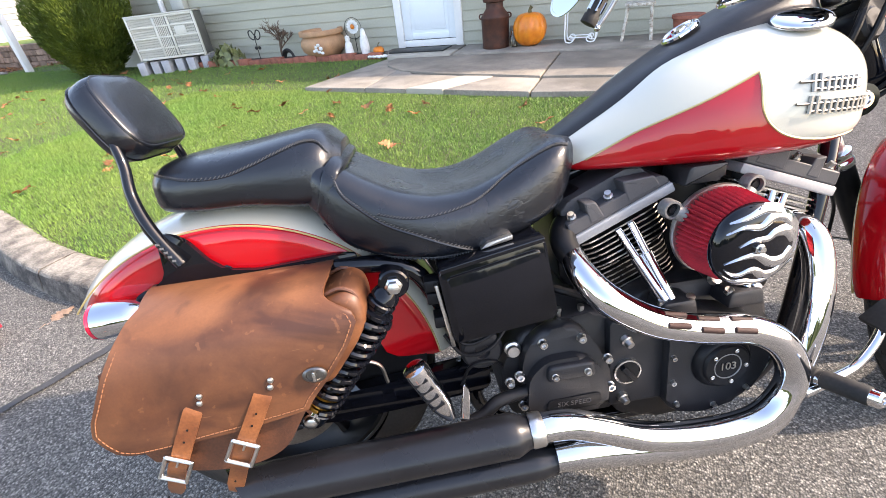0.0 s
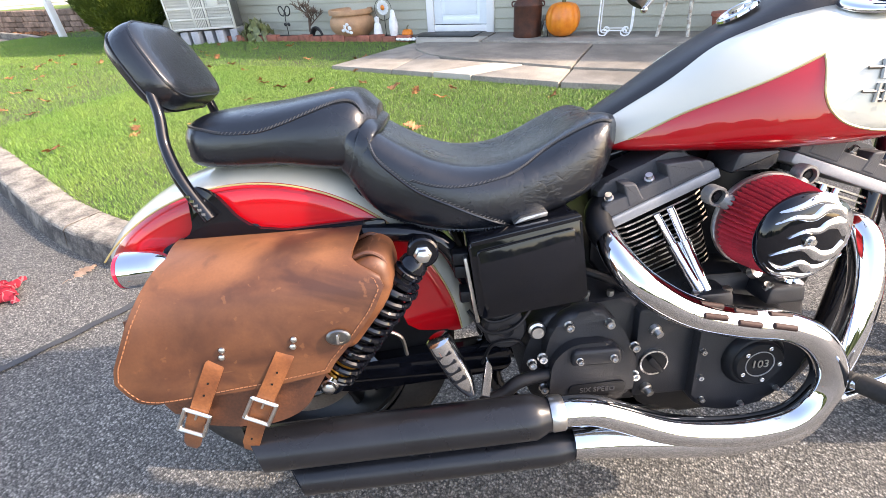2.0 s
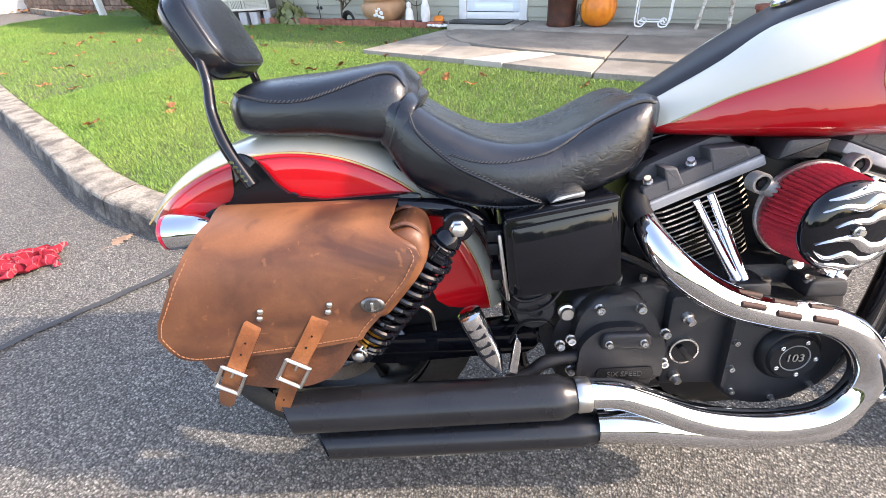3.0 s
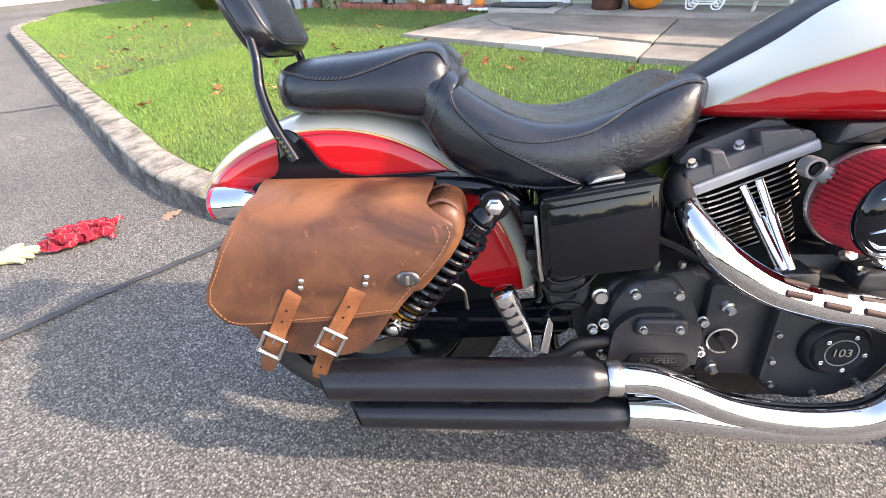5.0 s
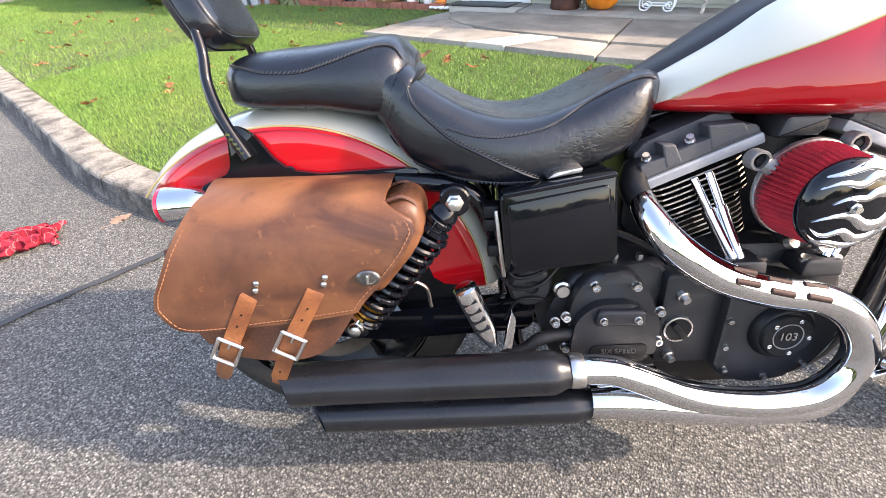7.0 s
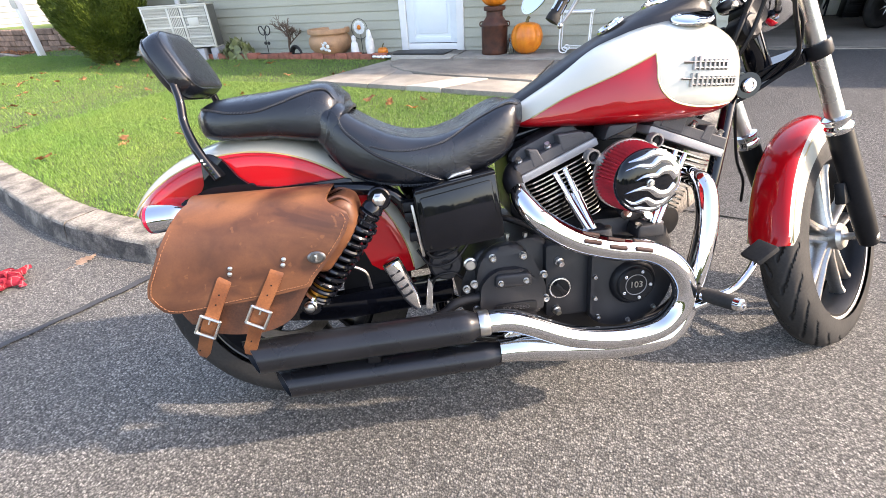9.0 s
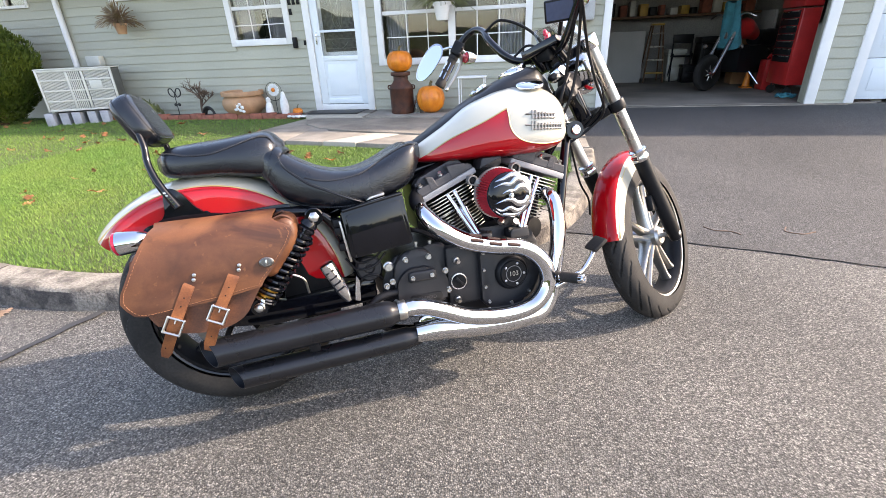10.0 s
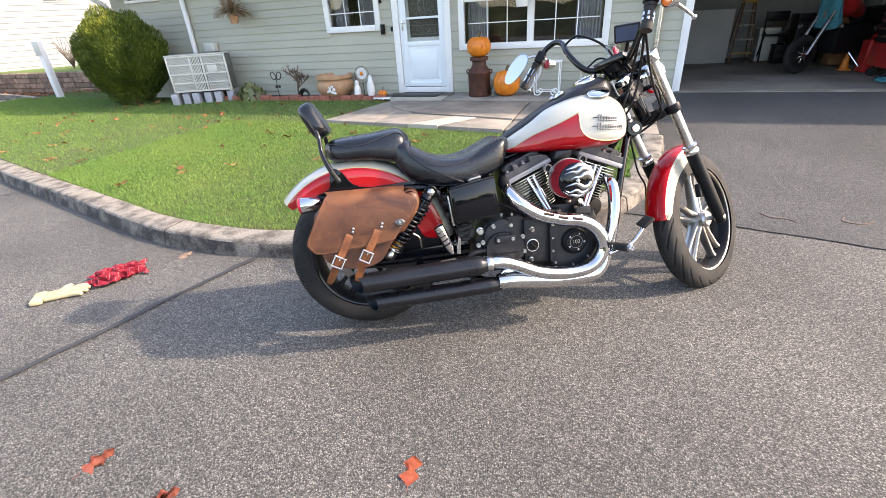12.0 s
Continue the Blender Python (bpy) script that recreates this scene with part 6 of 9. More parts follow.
flame([(0.06, -0.012), (0.045, -0.026), (0.022, -0.026), (0.0, -0.012), (-0.022, -0.012), (-0.052, -0.02)], 0.011, 0.001)
flame([(0.06, 0.008), (0.045, 0.022), (0.026, 0.022), (0.012, 0.014), (-0.01, 0.014), (-0.032, 0.006)], 0.01, 0.001)
flame([(0.062, 0.02), (0.045, 0.042), (0.02, 0.046), (0.0, 0.034), (-0.025, 0.036), (-0.052, 0.028)], 0.01, 0.001)
flame([(0.035, 0.054), (0.01, 0.06), (-0.015, 0.052), (-0.03, 0.048), (-0.046, 0.044)], 0.007, 0.001)
flame([(0.06, -0.026), (0.04, -0.046), (0.015, -0.048), (-0.005, -0.036), (-0.03, -0.042), (-0.05, -0.03)], 0.01, 0.001)
flame([(0.03, -0.056), (0.008, -0.061), (-0.015, -0.055), (-0.035, -0.052), (-0.055, -0.036)], 0.007, 0.001)
flame([(0.063, 0.024), (0.066, 0.004), (0.064, -0.02)], 0.007, 0.006)
bm = B()
lathe(bm, dome(0, 0), (0, -1, 0), [(-0.002, 0.008), (0.003, 0.008), (0.004, 0.0055), (0.009, 0.005), (0.009, 0)], 12)
part("centre_bolt", bm, M["steel"], lid)
bm = B()
slab(bm, rounded([(0.86, 0.655), (0.93, 0.66), (0.94, 0.69), (0.87, 0.69)], 0.008, 3), -0.16, -0.08, 0.006)
part("intake", bm, M["wrinkle"], engine)
bm = B()
slab(bm, rounded([(0.8, 0.46), (1.01, 0.46), (1.03, 0.68), (0.78, 0.68)], 0.02, 3), -0.06, 0.06, 0.01)
part("manifold", bm, M["satin"], engine)
bm = B()
lathe(bm, (0.93, -0.16, 0.5), (0.15, -0.55, -0.3), [(-0.05, 0.028), (0, 0.03), (0.01, 0.03), (0.01, 0.022), (0.03, 0.02), (0.032, 0)], 18)
part("intake_flange", bm, M["wrinkle"], engine)
for x, y, z in ((0.905, -0.19, 0.487), (0.955, -0.19, 0.478)):
    bm = B()
    lathe(bm, (x, y, z), (0.1, -0.6, 0.5), [(0, 0.01), (0.012, 0.01), (0.012, 0)], 12)
    part("bolt", bm, M["steel"], engine)

# ---- exhaust ----
HR = [(0.662, -0.15, 0.568), (0.664, -0.205, 0.545), (0.694, -0.24, 0.508), (0.765, -0.25, 0.461), (0.851, -0.25, 0.432), (0.935, -0.25, 0.416), (0.992, -0.252, 0.382), (1.026, -0.254, 0.327), (1.022, -0.256, 0.272),
      (0.98, -0.258, 0.225), (0.908, -0.258, 0.208), (0.824, -0.258, 0.212), (0.745, -0.258, 0.23), (0.665, -0.258, 0.266), (0.609, -0.258, 0.286), (0.54, -0.258, 0.287)]
bm = B()
tube(bm, HR, [0.02, 0.024] + [0.0265] * 14, 24, 6)
exhaust = part("exhaust_pipe", bm, M["chrome"], bike, "chrome upper pipe sweeping round the engine", smooth=80)
for k, (x, z) in enumerate(((0.795, 0.451), (0.853, 0.432), (0.912, 0.4205))):
    for row in (0, 1):
        bm = B()
        cx, cz = x, z - 0.001
        y = -0.2725 if row == 0 else -0.2585
        dz = 0.011 if row == 0 else 0.0235
        tube(bm, [(cx - 0.021, y, cz + dz + 0.005), (cx - 0.0185, y, cz + dz + 0.0044), (cx + 0.0185, y, cz + dz - 0.0044), (cx + 0.021, y, cz + dz - 0.005)], [0.002, 0.0055, 0.0055, 0.002], 12)
        part("slot", bm, M["brown_soot"], exhaust)
HF = [(1.085, -0.08, 0.55), (1.094, -0.14, 0.55), (1.1, -0.178, 0.53), (1.098, -0.205, 0.46), (1.084, -0.22, 0.38), (1.066, -0.226, 0.3), (1.05, -0.23, 0.232), (1.015, -0.232, 0.186), (0.95, -0.234, 0.176), (0.85, -0.236, 0.176), (0.75, -0.236, 0.186), (0.66, -0.236, 0.197), (0.59, -0.236, 0.197)]
bm = B()
tube(bm, HF, [0.02, 0.022] + [0.0245] * 5 + [0.028, 0.033, 0.035, 0.036, 0.036, 0.032], 24, 6)
lower = part("exhaust_pipe", bm, M["chrome"], bike, "chrome lower pipe down from the front cylinder", smooth=80)
bm = B()
slab(bm, rounded([(0.665, 0.47), (0.72, 0.45), (0.735, 0.56), (0.72, 0.665), (0.655, 0.64)], 0.02, 3), -0.085, 0.085, 0.008)
part("coil_cover", bm, M["satin"], engine)
bm = B()
tube(bm, [(0.72, -0.06, 0.6), (0.672, -0.1, 0.598), (0.655, -0.14, 0.578), (0.664, -0.175, 0.553)], [0.022, 0.024, 0.024, 0.022], 20, 6)
part("port_elbow", bm, M["satin"], engine)
bm = B()
slab(bm, rounded([(0.602, 0.24), (0.602, 0.178), (0.74, 0.163), (0.9, 0.16), (1.0, 0.168), (1.055, 0.21), (1.03, 0.24), (0.95, 0.21), (0.85, 0.21), (0.75, 0.23), (0.66, 0.262)], 0.014, 4), -0.24, -0.225, 0.005, seg=3)
part("heat_shield", bm, M["chrome"], lower, "polished heat shield", smooth=60)


def muffler(a, b, r, nm):
    a, b = Vector(a), Vector(b)
    d = (b - a).normalized()
    L = (b - a).length
    u, w = frame_of(d)
    loops = []
    n = 36
    for h, rr in ((0.0, 0.024), (0.004, 0.0265), (0.02, 0.029), (0.032, r * 0.9), (0.042, r), (0.06, r), (L, r)):
        loops.append([a + d * h + (u * math.cos(t) + w * math.sin(t)) * rr for t in (math.tau * j / n for j in range(n))])
    for p in loops[-1]:
        up = (p - b).z
        p += d * (up * 0.12 + (p - b).y * 0.7)
    loops.append([p + (b - p) * 0.06 for p in loops[-1]])
    loops.append([p - d * 0.1 for p in loops[-1]])
    mf = part("muffler", rings(B(), loops[:-1], caps=False), M["muffler"], bike, nm, smooth=50)
    bore = rings(B(), [[p.copy() for p in lp] for lp in loops[-2:]], caps=False)
    bore.faces.new([v for v in list(bore.verts)[-n:]])
    part("bore", bore, M["bore"], mf, "dark inside of the pipe", smooth=50)
    return mf


up_m = muffler((0.555, -0.258, 0.284), (0.028, -0.258, 0.266), 0.0385, "satin black upper muffler with a slanted end")
lo_m = muffler((0.605, -0.236, 0.188), (0.076, -0.236, 0.172), 0.0335, "satin black lower muffler with a slanted end")
bm = B()
lathe(bm, (0.553, -0.258, 0.286), (-1, 0, -0.03), [(-0.012, 0.0285), (-0.01, 0.03), (0.008, 0.031), (0.012, 0.029)], 28)
part("clamp", bm, M["steel"], up_m)
bm = B()
box(bm, (0.28, -0.25, 0.2), (0.31, -0.2, 0.25), 0.004)
part("bracket", bm, M["satin"], lo_m)

# ---- frame and small parts ----
bm = B()
for s in (-1, 1):
    tube(bm, [(1.24, s * 0.035, 0.72), (1.2, s * 0.075, 0.62), (1.165, s * 0.1, 0.45), (1.14, s * 0.1, 0.26), (1.08, s * 0.1, 0.17), (0.95, s * 0.1, 0.145), (0.6, s * 0.1, 0.15), (0.48, s * 0.1, 0.22), (0.47, s * 0.1, 0.34)], 0.016, 12, 5)
    tube(bm, [(0.47, s * 0.1, 0.34), (0.42, s * 0.13, 0.5), (0.36, s * 0.135, 0.585), (0.2, s * 0.135, 0.6)], 0.016, 12, 5)
tube(bm, [(1.25, 0, 0.76), (1.1, 0, 0.73), (0.75, 0, 0.68), (0.5, 0, 0.6), (0.4, 0, 0.56)], 0.022, 14, 5)
lathe(bm, HEAD - SDIR * 0.05, SDIR, [(0, 0.024), (0.008, 0.028), (0.16, 0.028), (0.17, 0.024)], 24)
tube(bm, [(1.26, -0.02, 0.745), (1.25, -0.075, 0.745)], 0.03, 18)
fr = part("frame", bm, M["black"], bike, "gloss black tubular frame", smooth=60)
bm = B()
lathe(bm, (1.252, -0.074, 0.745), (0, -1, 0), [(0, 0.017), (0.006, 0.017), (0.009, 0.014), (0.009, 0.009), (0.006, 0.008), (0.006, 0)], 28)
part("neck_cap", bm, M["chrome"], fr)
bm = B()
slab(bm, rounded([(0.04, 0.345), (0.2, 0.335), (0.5, 0.36), (0.5, 0.29), (0.2, 0.27), (0.04, 0.29)], 0.018, 4), -0.135, -0.105, 0.006)
slab(bm, rounded([(0.04, 0.345), (0.2, 0.335), (0.5, 0.36), (0.5, 0.29), (0.2, 0.27), (0.04, 0.29)], 0.018, 4), 0.105, 0.135, 0.006)
part("swing_arm", bm, M["black"], bike)
# side box under the saddle
bm = B()
slab(bm, rounded([(0.422, 0.588), (0.604, 0.619), (0.622, 0.468), (0.436, 0.446)], 0.01, 4), -0.197, 0.02, 0.005, seg=3)
sb = part("side_box", bm, M["black"], bike, "gloss black side box")
bm = B()
slab(bm, rounded([(0.434, 0.574), (0.594, 0.602), (0.61, 0.48), (0.448, 0.459)], 0.008, 4), -0.2015, -0.19, 0.0025, seg=3)
part("panel", bm, M["black"], sb)
bm = B()
slab(bm, rounded([(0.426, 0.592), (0.602, 0.622), (0.603, 0.614), (0.427, 0.584)], 0.002, 2), -0.2035, -0.17, 0.0015)
part("top_lip", bm, M["black"], sb)
bm = B()
slab(bm, rounded([(0.5, 0.606), (0.555, 0.616), (0.556, 0.624), (0.512, 0.616)], 0.002, 2), -0.176, -0.15, 0.001)
part("seat_bracket", bm, M["alloy"], fr)
for x, z in ((0.409, 0.552), (0.411, 0.528), (0.418, 0.48)):
    bm = B()
    box(bm, (x - 0.012, -0.175, z - 0.011), (x + 0.016, -0.14, z + 0.011), 0.003)
    part("connector", bm, M["satin"], sb)
bm = B()
slab(bm, rounded([(0.414, 0.56), (0.42, 0.56), (0.437, 0.436), (0.43, 0.436)], 0.003, 2), -0.19, -0.15, 0.001)
part("bracket", bm, M["alloy"], sb)
# bundle of hoses and looms round the box
for k, pts in enumerate(([(0.415, -0.14, 0.56), (0.425, -0.155, 0.49), (0.45, -0.17, 0.428), (0.5, -0.165, 0.43), (0.53, -0.15, 0.45)],
                         [(0.42, -0.15, 0.44), (0.45, -0.172, 0.405), (0.5, -0.172, 0.41), (0.54, -0.15, 0.44)],
                         [(0.44, -0.16, 0.33), (0.46, -0.17, 0.375), (0.5, -0.17, 0.38), (0.52, -0.16, 0.36)],
                         [(0.6, -0.12, 0.5), (0.65, -0.15, 0.49), (0.7, -0.14, 0.46), (0.72, -0.12, 0.43)],
                         [(0.18, -0.14, 0.37), (0.24, -0.16, 0.42), (0.29, -0.15, 0.4), (0.3, -0.14, 0.35)])):
    bm = B()
    tube(bm, pts, 0.0035 if k != 3 else 0.008, 8, 6)
    part("hose", bm, M["satin"] if k != 4 else M["steel"], fr)
bm = B()
lathe(bm, (0.485, -0.13, 0.4), (0, -1, 0), [(0, 0.04), (0.03, 0.04), (0.036, 0.034), (0.036, 0.015), (0.03, 0.012), (0.03, 0)], 24)
part("starter_cover", bm, M["wrinkle"], gearbox)
bm = B()
tube(bm, [(0.43, -0.22, 0.287), (0.47, -0.215, 0.3), (0.5, -0.21, 0.32), (0.56, -0.2, 0.325)], 0.012, 14, 6)
part("peg_bracket", bm, M["satin"], fr)
# folded pillion peg
pa, pb = Vector((0.361, -0.268, 0.464)), Vector((0.409, -0.258, 0.345))
bm = B()
d = (pb - pa).normalized()
lathe(bm, pa, d, [(0, 0.014), (0.003, 0.0195), (0.012, 0.0205), (0.09, 0.0185), (0.105, 0.016), (0.128, 0.009)], 20)
peg = part("pillion_peg", bm, M["chrome"], bike, "folded chrome peg with rubber inserts")
for k in range(4):
    bm = B()
    c = pa + d * (0.024 + 0.019 * k)
    tube(bm, [c + Vector((-0.011, -0.0165, -0.006)), c + Vector((0.01, -0.0175, 0.006))], 0.0032, 8)
    part("rubber_insert", bm, M["satin"], peg)
bm = B()
slab(bm, rounded([(0.425, 0.345), (0.437, 0.415), (0.445, 0.4), (0.44, 0.34)], 0.004, 3), -0.268, -0.255, 0.002)
part("peg_mount", bm, M["chrome"], peg)
# forward control on the right
bm = B()
tube(bm, [(1.045, -0.225, 0.29), (1.07, -0.27, 0.3)], 0.012, 14)
fc = part("forward_control", bm, M["chrome"], bike, "chrome forward foot control with rubber peg")
bm = B()
pa, pb = Vector((1.062, -0.245, 0.298)), Vector((1.1, -0.352, 0.31))
lathe(bm, pa, pb - pa, [(0, 0.01), (0.004, 0.0155), (0.02, 0.0155), (0.022, 0.0125), (0.028, 0.0125), (0.03, 0.0165), (0.095, 0.0165), (0.098, 0.014)], 20)
part("foot_peg", bm, M["rubber"], fc)
bm = B()
lathe(bm, pb - (pb - pa).normalized() * 0.018, pb - pa, [(0, 0.0145), (0.014, 0.0145), (0.018, 0.011), (0.018, 0.006), (0.014, 0.005), (0.014, 0)], 20)
part("peg_end", bm, M["chrome"], fc)
bm = B()
tube(bm, [(1.05, -0.262, 0.268), (1.09, -0.262, 0.283), (1.15, -0.255, 0.3), (1.19, -0.245, 0.335), (1.21, -0.235, 0.36)], [0.011, 0.01, 0.0085, 0.0085, 0.008], 12, 5)
part("brake_lever", bm, M["chrome"], fc)
bm = B()
box(bm, (-0.028, -0.03, -0.006), (0.028, 0.03, 0.008), 0.004, Matrix.Translation((1.222, -0.23, 0.375)) @ Matrix.Rotation(radians(-38), 4, "Y"))
part("brake_pad", bm, M["rubber"], fc)
# side stand on the far side
bm = B()
tube(bm, [(0.95, 0.12, 0.17), (0.93, 0.19, 0.1), (0.9, 0.245, 0.055), (0.86, 0.27, 0.052)], [0.014, 0.012, 0.011, 0.013], 12, 4)
part("side_stand", bm, M["black"], bike)
# rear turn lamp and tail lamp
bm = B()
lathe(bm, (-0.088, -0.15, 0.576), (-1, 0.0, -0.04), [(-0.02, 0.012), (-0.012, 0.02), (0.01, 0.027), (0.045, 0.031), (0.058, 0.0315), (0.06, 0.029)], 28)
lamp = part("rear_turn_lamp", bm, M["chrome"], bike, "chrome bullet lamp with a red lens")
bm = B()
lathe(bm, (-0.147, -0.15, 0.5735), (-1, 0.0, -0.04), [(0, 0.0315), (0.006, 0.031), (0.012, 0.025), (0.015, 0.012), (0.0155, 0)], 28)
part("lens", bm, M["red_lens"], lamp)
bm = B()
tube(bm, [(-0.07, -0.15, 0.577), (-0.02, -0.125, 0.588)], 0.01, 12)
part("stalk", bm, M["black"], lamp)
bm = B()
slab(bm, rounded([(0.27, 0.46), (0.385, 0.455), (0.38, 0.34), (0.3, 0.3), (0.22, 0.33)], 0.02, 4), -0.1, 0.1, 0.006)
part("inner_mudguard", bm, M["satin"], bike)

# ---- fork and handlebar ----
def on_fork(s, y, f=0.05):
    return HEAD + SDIR * s + SFWD * f + Vector((0, y, 0))


AX = -0.603
for sgn in (-1, 1):
    y = sgn * 0.105
    bm = B()
    cyl(bm, on_fork(-0.28, y), on_fork(0.215, y), 0.0205, n=24)
    leg = part("fork_leg", steer(bm), M["steel"], bike, "bare upper tube in a black slider")
    bm = B()
    lathe(bm, on_fork(AX - 0.028, y), SDIR, [(0, 0.015), (0.006, 0.022), (0.05, 0.026), (0.1, 0.0275), (0.365, 0.0285), (0.375, 0.027)], 28)
    part("slider", steer(bm), M["satin"], leg)
    bm = B()
    lathe(bm, on_fork(-0.256, y), SDIR, [(-0.004, 0.029), (0, 0.031), (0.012, 0.031), (0.015, 0.0285), (0.026, 0.0285), (0.03, 0.031), (0.036, 0.031), (0.04, 0.023)], 28)
    part("seal_collar", steer(bm), M["chrome"], leg)
    bm = B()
    box(bm, (-0.02, -0.012, -0.03), (0.02, 0.012, 0.03), 0.005, Matrix.Translation(on_fork(AX + 0.17, y * 0.82, 0.02)))
    part("mudguard_mount", steer(bm), M["satin"], leg)
    for s, h in ((0.2, 0.022), (-0.035, 0.018)):
        bm = B()
        lathe(bm, on_fork(s - h, y), SDIR, [(0, 0.027), (0.004, 0.029), (2 * h - 0.004, 0.029), (2 * h, 0.027)], 24)
        part("clamp_collar", steer(bm), M["chrome"] if s > 0 else M["satin"], leg)
for s, nm in ((-0.035, "lower_clamp"), (0.2, "upper_clamp")):
    bm = B()
    a, b = on_fork(s, -0.09, 0.035), on_fork(s, 0.09, 0.035)
    q = SDIR * 0.016
    f = SFWD
    rings(bm, [[a + q - f * 0.025, a + q + f * 0.025, a - q + f * 0.025, a - q - f * 0.025], [HEAD + SDIR * s + q - f * 0.035, HEAD + SDIR * s + q + f * 0.045, HEAD + SDIR * s - q + f * 0.045, HEAD + SDIR * s - q - f * 0.035],
               [b + q - f * 0.025, b + q + f * 0.025, b - q + f * 0.025, b - q - f * 0.025]])
    bmesh.ops.bevel(bm, geom=list(bm.edges), offset=0.004, segments=2, affect="EDGES")
    part(nm, steer(bm), M["black"], bike)
bm = B()
lathe(bm, on_fork(0.16, 0, 0.07), SFWD + Vector((0.1, 0, -0.62)), [(0, 0.02), (0.01, 0.05), (0.04, 0.07), (0.085, 0.08), (0.1, 0.083), (0.108, 0.081)], 36)
hl = part("headlamp", steer(bm), M["chrome"], bike, "chrome headlamp")
bm = B()
ld = (SFWD + Vector((0.1, 0, -0.62))).normalized()
lathe(bm, on_fork(0.16, 0, 0.07) + ld * 0.106, ld, [(0, 0.08), (0.008, 0.07), (0.014, 0.04), (0.016, 0)], 36)
part("lens", steer(bm), M["mirror"], hl)
# clear deflector over the lamp
bm = B()
loops = []
for i in range(9):
    t = i / 8
    c = on_fork(0.2 + 0.11 * t, 0, 0.13 - 0.05 * t)
    loops.append([c + Vector((-0.03 * abs(a) ** 2, 0.085 * a * (1 - 0.35 * t * t), 0)) for a in (-1, -0.75, -0.5, -0.25, 0, 0.25, 0.5, 0.75, 1)])
rings(bm, loops, False)
bmesh.ops.solidify(bm, geom=list(bm.faces), thickness=0.004)
M["clear"] = glass("clear_plastic", (0.9, 0.9, 0.82), 0.1)
part("deflector", steer(bm), M["clear"], hl, "clear plastic deflector", smooth=60)

bm = B()
for s in (-1, 1):
    cyl(bm, on_fork(0.2, s * 0.04, -0.02), on_fork(0.27, s * 0.04, -0.05), 0.016, n=18)
box(bm, (-0.022, -0.07, -0.014), (0.022, 0.07, 0.014), 0.005, Matrix.Translation(on_fork(0.268, 0, -0.05)))
steer(bm)
bar = part("handlebar", bm, M["black"], bike, "black high handlebar turned to the left")
LB = [(1.2, 0.0, 0.995), (1.12, 0.055, 0.993), (1.075, 0.085, 1.02), (1.05, 0.16, 1.085), (1.058, 0.23, 1.13), (1.045, 0.285, 1.148), (1.012, 0.318, 1.128), (0.985, 0.328, 1.09), (0.955, 0.335, 1.045)]
RB = [(1.2, 0.0, 0.995), (1.2, -0.045, 1.0), (1.2, -0.11, 1.03), (1.19, -0.22, 1.13), (1.175, -0.31, 1.2), (1.15, -0.365, 1.225), (1.12, -0.395, 1.2), (1.098, -0.41, 1.165), (1.085, -0.42, 1.13)]
for pts in (LB, RB):
    bm = B()
    tube(bm, pts, 0.0125, 16, 6)
    part("bar", bm, M["black"], bar)
